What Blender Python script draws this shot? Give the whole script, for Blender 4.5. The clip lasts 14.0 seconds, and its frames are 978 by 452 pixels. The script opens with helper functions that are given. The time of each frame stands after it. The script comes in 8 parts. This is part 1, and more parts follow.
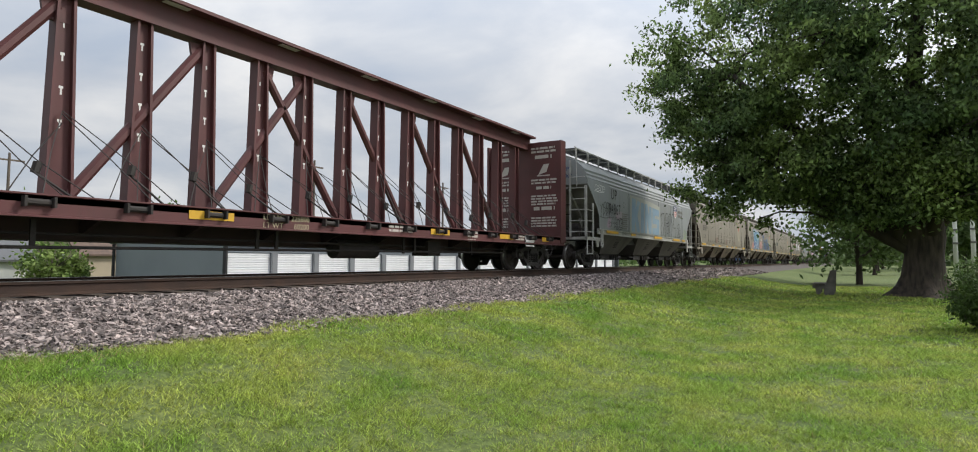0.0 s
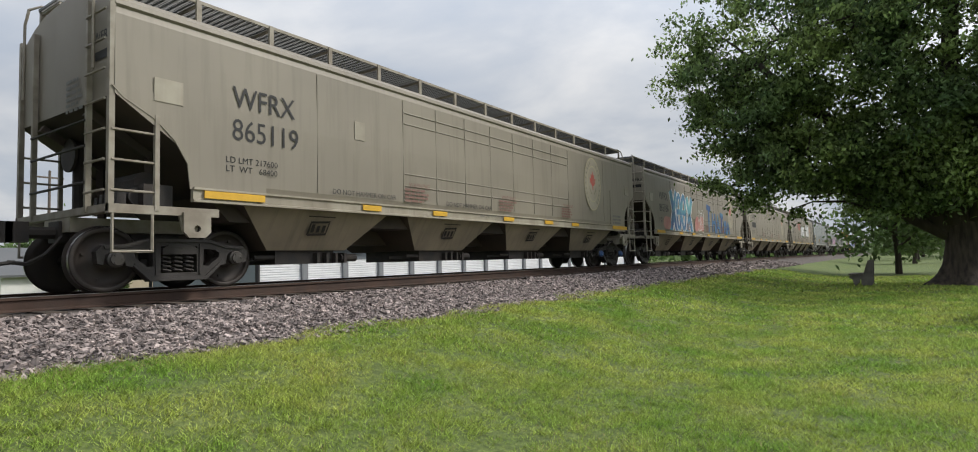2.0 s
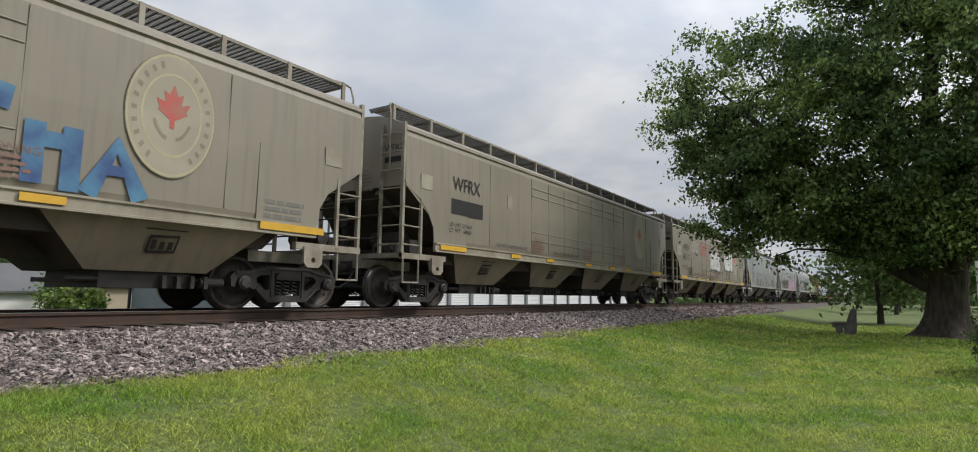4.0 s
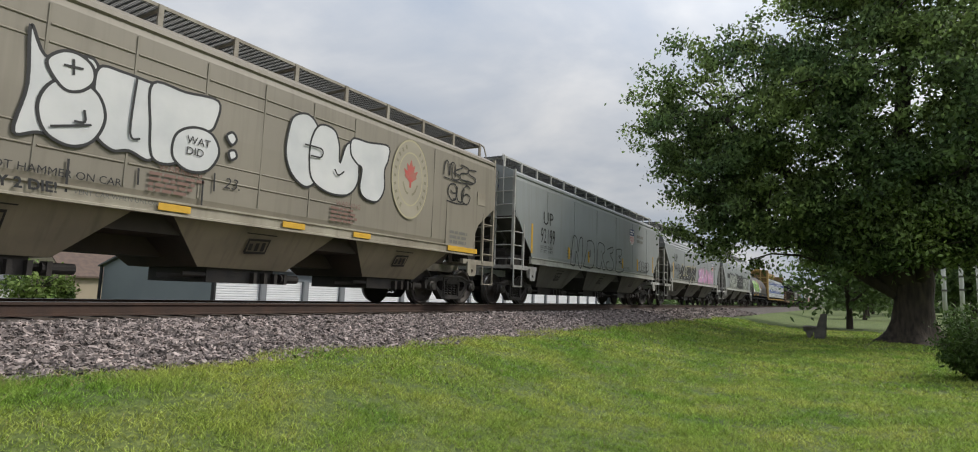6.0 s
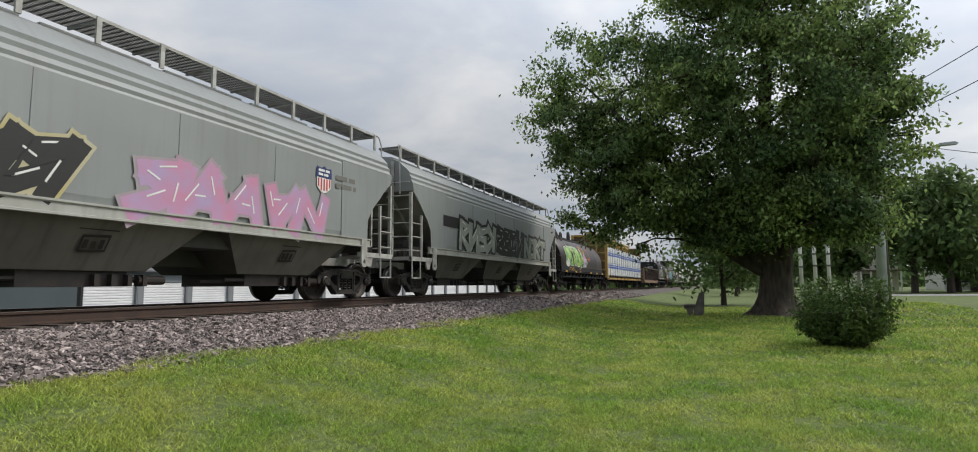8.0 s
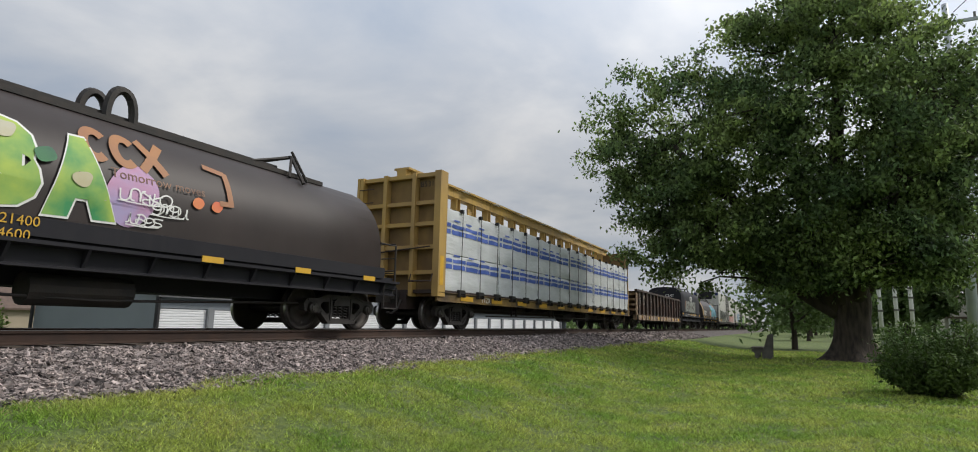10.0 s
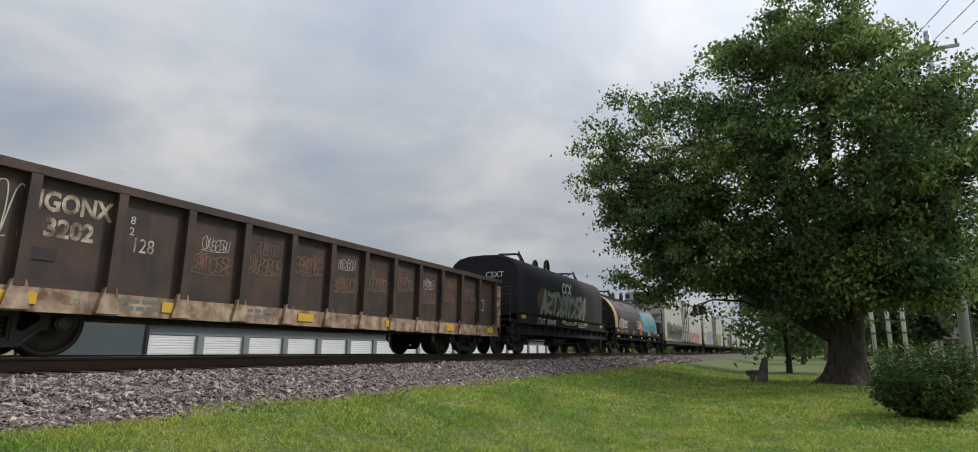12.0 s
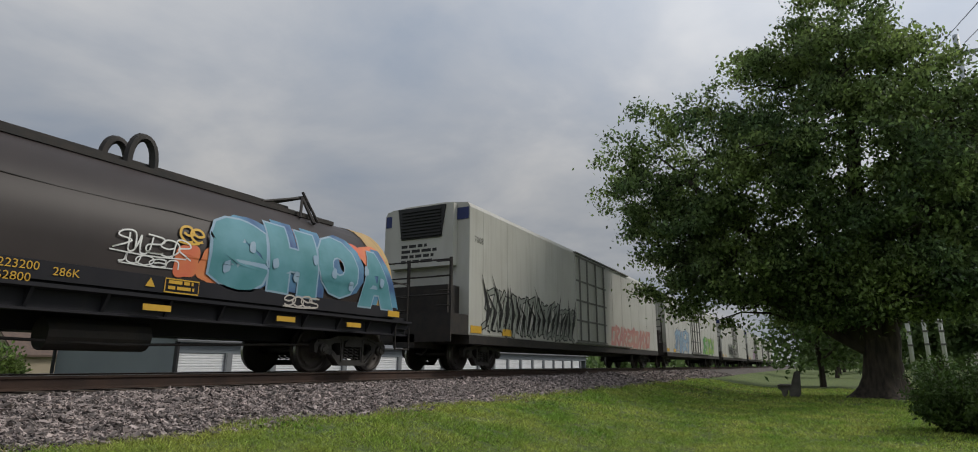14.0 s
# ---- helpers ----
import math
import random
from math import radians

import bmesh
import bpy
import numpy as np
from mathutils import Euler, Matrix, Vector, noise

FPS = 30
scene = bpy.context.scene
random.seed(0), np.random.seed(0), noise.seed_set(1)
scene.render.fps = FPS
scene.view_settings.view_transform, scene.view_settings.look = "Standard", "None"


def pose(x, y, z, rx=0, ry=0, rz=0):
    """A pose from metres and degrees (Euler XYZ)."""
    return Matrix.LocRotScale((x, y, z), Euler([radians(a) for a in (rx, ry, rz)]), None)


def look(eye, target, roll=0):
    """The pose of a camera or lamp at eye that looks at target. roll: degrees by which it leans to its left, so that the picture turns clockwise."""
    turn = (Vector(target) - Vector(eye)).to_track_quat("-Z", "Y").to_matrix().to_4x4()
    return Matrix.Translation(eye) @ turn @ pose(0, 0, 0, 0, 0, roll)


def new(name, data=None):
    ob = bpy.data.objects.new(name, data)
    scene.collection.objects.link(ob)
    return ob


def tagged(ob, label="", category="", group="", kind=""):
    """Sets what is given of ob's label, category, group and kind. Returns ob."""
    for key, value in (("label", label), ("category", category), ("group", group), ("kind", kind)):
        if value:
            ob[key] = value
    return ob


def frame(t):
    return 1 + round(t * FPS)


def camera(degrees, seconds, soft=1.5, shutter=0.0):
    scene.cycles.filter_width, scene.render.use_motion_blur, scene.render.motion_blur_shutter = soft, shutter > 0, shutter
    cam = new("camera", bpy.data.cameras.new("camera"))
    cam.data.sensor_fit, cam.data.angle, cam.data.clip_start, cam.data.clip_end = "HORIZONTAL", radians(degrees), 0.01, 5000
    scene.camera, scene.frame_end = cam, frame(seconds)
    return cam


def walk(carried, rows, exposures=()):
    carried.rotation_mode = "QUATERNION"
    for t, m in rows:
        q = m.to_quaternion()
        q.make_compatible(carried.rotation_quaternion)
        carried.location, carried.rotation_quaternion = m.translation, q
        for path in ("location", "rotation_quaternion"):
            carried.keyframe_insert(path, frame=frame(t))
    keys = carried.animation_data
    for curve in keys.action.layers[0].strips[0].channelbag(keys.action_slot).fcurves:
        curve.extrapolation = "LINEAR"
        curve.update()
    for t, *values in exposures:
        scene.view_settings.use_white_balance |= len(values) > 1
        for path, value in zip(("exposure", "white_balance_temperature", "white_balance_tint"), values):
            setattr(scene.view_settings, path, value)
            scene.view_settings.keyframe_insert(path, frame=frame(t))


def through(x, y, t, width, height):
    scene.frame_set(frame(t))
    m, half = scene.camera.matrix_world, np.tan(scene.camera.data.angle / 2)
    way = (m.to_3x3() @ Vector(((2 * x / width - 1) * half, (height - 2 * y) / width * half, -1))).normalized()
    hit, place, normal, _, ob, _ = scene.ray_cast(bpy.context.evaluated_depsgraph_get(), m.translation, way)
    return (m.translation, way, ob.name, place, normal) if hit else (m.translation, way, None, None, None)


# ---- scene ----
cam = camera(79.2, 14.0, soft=1.0)
PATH = [
    (0, pose(0, 0, 1.500, 93.309, -0.260, 31.973)),
    (0.5, pose(0, 0, 1.500, 92.733, -0.015, 31.850)),
    (1, pose(0, 0, 1.500, 92.345, 0.325, 31.425)),
    (1.5, pose(0, 0, 1.500, 92.566, 1.188, 31.926)),
    (2, pose(0, 0, 1.500, 93.395, 1.481, 34.629)),
    (2.5, pose(0, 0, 1.500, 94.039, 0.759, 34.265)),
    (3, pose(0, 0, 1.500, 95.818, 0.023, 34.000)),
    (5.5, pose(0, 0, 1.500, 96.710, -1.870, 31.754)),
    (6, pose(0, 0, 1.500, 96.564, -1.931, 31.125)),
    (6.5, pose(0, 0, 1.500, 96.537, -1.996, 29.314)),
    (7, pose(0, 0, 1.500, 95.663, -0.752, 24.429)),
    (7.5, pose(0, 0, 1.500, 96.520, 1.094, 22.788)),
    (7.7, pose(0, 0, 1.500, 95.637, 0.697, 21.286)),
    (9.8, pose(0, 0, 1.420, 99.240, -2.223, 26.599)),
    (10, pose(0, 0, 1.419, 99.295, -1.100, 26.930)),
    (10.5, pose(0, 0, 1.415, 99.558, -0.208, 27.138)),
    (11, pose(0, 0, 1.411, 100.438, -0.671, 26.779)),
    (11.5, pose(0, 0, 1.408, 100.987, -0.906, 26.488)),
    (12, pose(0, 0, 1.404, 101.662, -0.773, 26.306)),
    (12.5, pose(0, 0, 1.401, 101.730, -0.226, 25.944)),
    (13, pose(0, 0, 1.397, 101.912, -0.371, 26.632)),
    (13.5, pose(0, 0, 1.394, 102.999, -0.855, 28.461)),
    (14, pose(0, 0, 1.390, 103.113, -0.339, 28.659)),
]

walk(cam, PATH, exposures=[(0, 0.26), (2.5, 0.12), (5.5, -0.03), (7.5, -0.03), (10, -0.12), (11, -0.18), (12, -0.18), (13, -0.55), (14, -0.63)])

# ---- world and sun ----
TRACK_X, RAIL_Z = -9.9, 1.2
SPEED = 16.8
SUN_FROM = Vector((0.62, 0.50, 0.78)).normalized()

world = bpy.data.worlds.new("world")
scene.world = world
world.use_nodes = True


def build_world():
    nt = world.node_tree
    nt.nodes.clear()
    out = nt.nodes.new("ShaderNodeOutputWorld")
    bg = nt.nodes.new("ShaderNodeBackground")
    sky = nt.nodes.new("ShaderNodeTexSky")
    sky.sky_type, sky.sun_disc = "NISHITA", False
    sky.sun_elevation = math.asin(SUN_FROM.z)
    sky.sun_rotation = math.atan2(SUN_FROM.x, SUN_FROM.y)
    sky.air_density, sky.dust_density = 1.0, 3.0
    tc = nt.nodes.new("ShaderNodeTexCoord")
    # flat cloud deck: direction divided by its height
    sep = nt.nodes.new("ShaderNodeSeparateXYZ")
    nt.links.new(tc.outputs["Generated"], sep.inputs[0])
    top = nt.nodes.new("ShaderNodeMath")
    top.operation = "ABSOLUTE"
    nt.links.new(sep.outputs[2], top.inputs[0])
    add = nt.nodes.new("ShaderNodeMath")
    add.operation, add.inputs[1].default_value = "ADD", 0.22
    nt.links.new(top.outputs[0], add.inputs[0])
    div = []
    for i in range(2):
        d = nt.nodes.new("ShaderNodeMath")
        d.operation = "DIVIDE"
        nt.links.new(sep.outputs[i], d.inputs[0])
        nt.links.new(add.outputs[0], d.inputs[1])
        div.append(d)
    comb = nt.nodes.new("ShaderNodeCombineXYZ")
    nt.links.new(div[0].outputs[0], comb.inputs[0])
    nt.links.new(div[1].outputs[0], comb.inputs[1])
    n1 = nt.nodes.new("ShaderNodeTexNoise")
    n1.inputs["Scale"].default_value, n1.inputs["Detail"].default_value = 1.5, 7
    n1.inputs["Roughness"].default_value, n1.inputs["Distortion"].default_value = 0.52, 0.25
    nt.links.new(comb.outputs[0], n1.inputs["Vector"])
    ramp = nt.nodes.new("ShaderNodeValToRGB")
    e = ramp.color_ramp.elements
    e[0].position, e[0].color = 0.33, (0.53, 0.60, 0.71, 1)
    e[1].position, e[1].color = 0.69, (0.98, 0.975, 0.97, 1)
    mid = e.new(0.48)
    mid.color = (0.675, 0.715, 0.78, 1)
    nt.links.new(n1.outputs["Fac"], ramp.inputs[0])
    skys = nt.nodes.new("ShaderNodeVectorMath")
    skys.operation = "SCALE"
    skys.inputs["Scale"].default_value = 0.10
    nt.links.new(sky.outputs[0], skys.inputs[0])
    mix = nt.nodes.new("ShaderNodeMixRGB")
    mix.inputs[0].default_value = 0.86
    nt.links.new(skys.outputs[0], mix.inputs[1])
    nt.links.new(ramp.outputs[0], mix.inputs[2])
    rise = nt.nodes.new("ShaderNodeMapRange")
    rise.interpolation_type = "SMOOTHSTEP"
    rise.inputs["From Min"].default_value, rise.inputs["From Max"].default_value = 0.16, 0.62
    rise.inputs["To Min"].default_value, rise.inputs["To Max"].default_value = 0.88, 1.4
    nt.links.new(top.outputs[0], rise.inputs["Value"])
    lift = nt.nodes.new("ShaderNodeVectorMath")
    lift.operation = "SCALE"
    nt.links.new(mix.outputs[0], lift.inputs[0])
    near = nt.nodes.new("ShaderNodeVectorMath")
    near.operation = "DOT_PRODUCT"
    near.inputs[1].default_value = SUN_FROM
    nt.links.new(tc.outputs["Generated"], near.inputs[0])
    glow = nt.nodes.new("ShaderNodeMapRange")
    glow.interpolation_type = "SMOOTHSTEP"
    glow.inputs["From Min"].default_value, glow.inputs["From Max"].default_value = 0.35, 1.0
    glow.inputs["To Min"].default_value, glow.inputs["To Max"].default_value = 0.95, 1.5
    nt.links.new(near.outputs["Value"], glow.inputs["Value"])
    both = nt.nodes.new("ShaderNodeMath")
    both.operation = "MULTIPLY"
    nt.links.new(rise.outputs[0], both.inputs[0])
    nt.links.new(glow.outputs[0], both.inputs[1])
    nt.links.new(both.outputs[0], lift.inputs["Scale"])
    nt.links.new(lift.outputs[0], bg.inputs["Color"])
    bg.inputs["Strength"].default_value = 0.88
    nt.links.new(bg.outputs[0], out.inputs["Surface"])


build_world()
sun = new("sun", bpy.data.lights.new("sun", "SUN"))
sun.data.energy, sun.data.angle, sun.data.color = 2.4, radians(10), (1.0, 0.95, 0.86)
sun.matrix_world = look(SUN_FROM * 50, (0, 0, 0))


# ---- materials ----
def material(name, color, rough=0.6, metal=0.0, color2=None, scale=3.0, amount=0.5, streak=0.0, streak_color=(0.05, 0.04, 0.03),
             bump=0.0, bump_scale=40.0, grain=0.0, random_tint=0.0, island_tint=0.0, coords="Object", spec=0.5, stretch=(1, 1, 1)):
    """Paint, steel, bark or earth: two colours mixed by noise, fine grain, running streaks, relief."""
    m = bpy.data.materials.new(name)
    m.use_nodes = True
    nt = m.node_tree
    b = nt.nodes["Principled BSDF"]
    b.inputs["Roughness"].default_value, b.inputs["Metallic"].default_value = rough, metal
    b.inputs["Specular IOR Level"].default_value = spec
    tc = nt.nodes.new("ShaderNodeTexCoord")
    mp = nt.nodes.new("ShaderNodeMapping")
    mp.inputs["Scale"].default_value = stretch
    nt.links.new(tc.outputs[coords], mp.inputs[0])

    def tex(s, detail=5, vec=mp):
        n = nt.nodes.new("ShaderNodeTexNoise")
        n.inputs["Scale"].default_value, n.inputs["Detail"].default_value = s, detail
        nt.links.new(vec.outputs[0], n.inputs["Vector"])
        return n

    def blend(fac, c1, c2, lo=0.35, hi=0.65, strength=1.0, mode="MIX"):
        mr = nt.nodes.new("ShaderNodeMapRange")
        mr.inputs["From Min"].default_value, mr.inputs["From Max"].default_value = lo, hi
        mr.inputs["To Max"].default_value = strength
        nt.links.new(fac, mr.inputs["Value"])
        mx = nt.nodes.new("ShaderNodeMixRGB")
        mx.blend_type = mode
        nt.links.new(mr.outputs[0], mx.inputs[0])
        for i, c in ((1, c1), (2, c2)):
            if isinstance(c, tuple):
                mx.inputs[i].default_value = (*c, 1)
            else:
                nt.links.new(c, mx.inputs[i])
        return mx.outputs[0]

    c2 = color2 or tuple(v * 0.75 for v in color)
    col = blend(tex(scale).outputs["Fac"], color, c2, strength=amount)
    if grain:
        col = blend(tex(scale * 22, 3).outputs["Fac"], col, tuple(v * 0.5 for v in color), strength=grain)
    if streak:
        mv = nt.nodes.new("ShaderNodeMapping")
        mv.inputs["Scale"].default_value = (1, 5.0, 0.35)
        nt.links.new(tc.outputs[coords], mv.inputs[0])
        col = blend(tex(1.6, 8, mv).outputs["Fac"], col, streak_color, 0.5, 0.8, streak)
    for socket, k in (("oi", random_tint), ("gi", island_tint)):
        if k:
            src = nt.nodes.new("ShaderNodeObjectInfo" if socket == "oi" else "ShaderNodeNewGeometry")
            o = src.outputs["Random" if socket == "oi" else "Random Per Island"]
            hs = nt.nodes.new("ShaderNodeHueSaturation")
            mr = nt.nodes.new("ShaderNodeMapRange")
            mr.inputs["To Min"].default_value, mr.inputs["To Max"].default_value = 1 - k, 1 + k
            nt.links.new(o, mr.inputs["Value"])
            nt.links.new(mr.outputs[0], hs.inputs["Value"])
            nt.links.new(col, hs.inputs["Color"])
            col = hs.outputs[0]
    nt.links.new(col, b.inputs["Base Color"])
    if bump:
        bp = nt.nodes.new("ShaderNodeBump")
        bp.inputs["Strength"].default_value, bp.inputs["Distance"].default_value = bump, 0.02
        nt.links.new(tex(bump_scale, 4).outputs["Fac"], bp.inputs["Height"])
        nt.links.new(bp.outputs[0], b.inputs["Normal"])
    return m


M = {}
M["steel_dark"] = material("dark_steel", (0.02, 0.0185, 0.018), 0.7, 0.1, (0.042, 0.032, 0.027), 4, 0.7, bump=0.2)
M["cast"] = material("cast_truck_steel", (0.05, 0.045, 0.043), 0.6, 0.25, (0.028, 0.024, 0.022), 5, 0.8, grain=0.3, bump=0.3)
M["wheel"] = material("wheel_steel", (0.036, 0.031, 0.029), 0.6, 0.3, (0.06, 0.046, 0.038), 5, 0.6)
M["tread"] = material("polished_tread", (0.45, 0.44, 0.43), 0.3, 0.9)
M["rail"] = material("rusty_rail", (0.075, 0.045, 0.033), 0.8, 0.2, (0.05, 0.034, 0.028), 3, 0.8, bump=0.2)
M["railhead"] = material("rail_head", (0.30, 0.28, 0.27), 0.35, 0.8)
M["tie"] = material("timber_tie", (0.09, 0.07, 0.055), 0.9, 0, (0.05, 0.04, 0.034), 6, 0.8, bump=0.4)
# bed darker than its stones: the shade in the gaps is in the colour
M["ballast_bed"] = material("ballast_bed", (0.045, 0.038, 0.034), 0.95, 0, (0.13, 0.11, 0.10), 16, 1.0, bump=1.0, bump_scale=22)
M["rock"] = material("ballast_stone", (0.30, 0.25, 0.232), 0.85, 0, (0.13, 0.11, 0.105), 9, 1.0, island_tint=0.85)
M["soil"] = material("lawn_soil", (0.088, 0.132, 0.027), 0.95, 0, (0.165, 0.195, 0.05), 0.9, 0.8, grain=0.9, bump=0.8, bump_scale=30)
M["bark"] = material("bark", (0.035, 0.028, 0.023), 0.95, 0, (0.07, 0.055, 0.045), 3, 0.8, bump=1.0, bump_scale=9, stretch=(1, 1, 0.25))


# ---- mesh helpers ----
def to_mesh(bm, name, mat, smooth=False):
    me = bpy.data.meshes.new(name)
    bmesh.ops.recalc_face_normals(bm, faces=bm.faces)
    if smooth:
        for f in bm.faces:
            f.smooth = True
    bm.to_mesh(me)
    bm.free()
    for mt in (mat if isinstance(mat, (list, tuple)) else [mat]):
        me.materials.append(mt)
    return me


def part(name, bm, mat, parent, label="", at=None, smooth=False):
    me = bm if isinstance(bm, bpy.types.Mesh) else to_mesh(bm, name, mat, smooth)
    ob = new(name, me)
    ob.parent = parent
    if at is not None:
        ob.matrix_basis = at
    if label:
        tagged(ob, label)
    return ob


def thing(name, label, category, m=None, group="", kind=""):
    ob = new(name)
    ob.empty_display_size = 0.2
    if m is not None:
        ob.matrix_basis = m
    return tagged(ob, label, category, group, kind)


def box(bm, x0, x1, y0, y1, z0, z1, mi=0):
    v = [bm.verts.new(c) for c in ((x0, y0, z0), (x1, y0, z0), (x1, y1, z0), (x0, y1, z0), (x0, y0, z1), (x1, y0, z1), (x1, y1, z1), (x0, y1, z1))]
    for q in ((3, 2, 1, 0), (4, 5, 6, 7), (0, 1, 5, 4), (1, 2, 6, 5), (2, 3, 7, 6), (3, 0, 4, 7)):
        bm.faces.new([v[i] for i in q]).material_index = mi
    return bm


def rod(bm, p0, p1, r, seg=8, r1=None, mi=0):
    """A round or square bar between two points."""
    p0, p1 = Vector(p0), Vector(p1)
    d = (p1 - p0).normalized()
    a = d.orthogonal().normalized() if abs(d.z) > 0.99 else d.cross(Vector((0, 0, 1))).normalized()
    b = d.cross(a)
    r1 = r if r1 is None else r1
    rings = []
    for p, rr in ((p0, r), (p1, r1)):
        rings.append([bm.verts.new(p + rr * (math.cos(t) * a + math.sin(t) * b)) for t in [2 * math.pi * (i + 0.5) / seg for i in range(seg)]])
    for i in range(seg):
        j = (i + 1) % seg
        bm.faces.new((rings[0][i], rings[0][j], rings[1][j], rings[1][i])).material_index = mi
    bm.faces.new(rings[0][::-1]).material_index = mi
    bm.faces.new(rings[1]).material_index = mi
    return bm


def pipe(bm, points, r, seg=6):
    """One bent tube through the points."""
    P = [Vector(p) for p in points]
    rings, u = [], None
    for i, p in enumerate(P):
        d = (P[min(i + 1, len(P) - 1)] - P[max(i - 1, 0)]).normalized()
        u = d.orthogonal() if u is None else u - d * u.dot(d)
        u.normalize()
        w = d.cross(u)
        k = 1.0
        if 0 < i < len(P) - 1:
            k = 1 / max(0.5, (P[i] - P[i - 1]).normalized().dot(d))
        rings.append([bm.verts.new(p + r * k * (math.cos(a) * u + math.sin(a) * w)) for a in [2 * math.pi * j / seg for j in range(seg)]])
    for a, b in zip(rings, rings[1:]):
        for i in range(seg):
            j = (i + 1) % seg
            bm.faces.new((a[i], a[j], b[j], b[i]))
    bm.faces.new(rings[0][::-1])
    bm.faces.new(rings[-1])
    return bm


def pierced(bm, outline, holes, x0, x1):
    """A plate across x with its outline and holes given as (y, z)."""
    fill = bmesh.new()
    edges, loops, k = [], [], 0
    for loop in [outline] + holes:
        vs = [fill.verts.new((0, y, z)) for y, z in loop]
        edges += [fill.edges.new((vs[i], vs[(i + 1) % len(vs)])) for i in range(len(vs))]
        loops.append(range(k, k + len(vs)))
        k += len(vs)
    bmesh.ops.triangle_fill(fill, use_beauty=True, edges=edges)
    fill.verts.index_update()
    front = [bm.verts.new((x1, v.co.y, v.co.z)) for v in fill.verts]
    back = [bm.verts.new((x0, v.co.y, v.co.z)) for v in fill.verts]
    for f in fill.faces:
        i = [v.index for v in f.verts]
        bm.faces.new([front[j] for j in i])
        bm.faces.new([back[j] for j in i[::-1]])
    for loop in loops:
        n = len(loop)
        for i in range(n):
            a, b = loop[i], loop[(i + 1) % n]
            bm.faces.new((front[a], front[b], back[b], back[a]))
    fill.free()
    return bm


def prism(bm, outline, axis, a, b, mi=0):
    """A flat outline pushed along an axis from a to b. x: outline is (y, z); y: (x, z); z: (x, y)."""
    def at(u, v, w):
        return {"x": (w, u, v), "y": (u, w, v), "z": (u, v, w)}[axis]
    r0 = [bm.verts.new(at(u, v, a)) for u, v in outline]
    r1 = [bm.verts.new(at(u, v, b)) for u, v in outline]
    n = len(outline)
    for i in range(n):
        j = (i + 1) % n
        bm.faces.new((r0[i], r0[j], r1[j], r1[i])).material_index = mi
    bm.faces.new(r0[::-1]).material_index = mi
    bm.faces.new(r1).material_index = mi
    return bm


def lathe_x(bm, profile, seg=32, mi=0, caps=True):
    """profile (x, r) turned about the x axis."""
    rings = [[bm.verts.new((x, r * math.cos(2 * math.pi * i / seg), r * math.sin(2 * math.pi * i / seg))) for i in range(seg)] for x, r in profile]
    for k, (a, b) in enumerate(zip(rings, rings[1:])):
        for i in range(seg):
            j = (i + 1) % seg
            bm.faces.new((a[i], a[j], b[j], b[i])).material_index = mi
    if caps:
        bm.faces.new(rings[0][::-1]).material_index = mi
        bm.faces.new(rings[-1]).material_index = mi
    return bm


def B():
    return bmesh.new()


def smooth(v, a, b):
    t = min(1.0, max(0.0, (v - a) / (b - a)))
    return t * t * (3 - 2 * t)


# ---- ground ----
def ground_z(x, y):
    lawn = 0.2 * smooth(y, 8, 24) + 0.35 * smooth(y, 20, 32) * smooth(x, 2.5, 6)
    rise = smooth(-x, 2.2, 6.2)
    z = lawn * (1 - rise) + 0.64 * rise
    z -= 1.05 * smooth(-x, 13.5, 18)
    return z


def build_ground():
    xs = [-900, -400, -150, -80, -50, -35, -25, -20] + [-18 + 0.5 * i for i in range(57)] + [11, 12, 14, 17, 22, 30, 45, 80, 150, 400, 900]
    ys = [-600, -330, -100, -40, -20, -10] + [-6 + 0.5 * i for i in range(93)] + [42, 45, 50, 60, 80, 120, 200, 400, 900, 1500]
    verts, faces = [], []
    for y in ys:
        for x in xs:
            w = 0.025 * noise.noise((x * 0.5, y * 0.5, 0)) if -6 < x < 30 else 0
            verts.append((x, y, ground_z(x, y) + w))
    n = len(xs)
    for j in range(len(ys) - 1):
        for i in range(n - 1):
            a = j * n + i
            faces.append((a, a + 1, a + 1 + n, a + n))
    me = bpy.data.meshes.new("ground")
    me.from_pydata(verts, [], faces)
    me.materials.append(M["soil"])
    for p in me.polygons:
        p.use_smooth = True
    tagged(new("ground", me), "mown green lawn sloping up to a railway bank", "lawn", kind="structure")


build_ground()


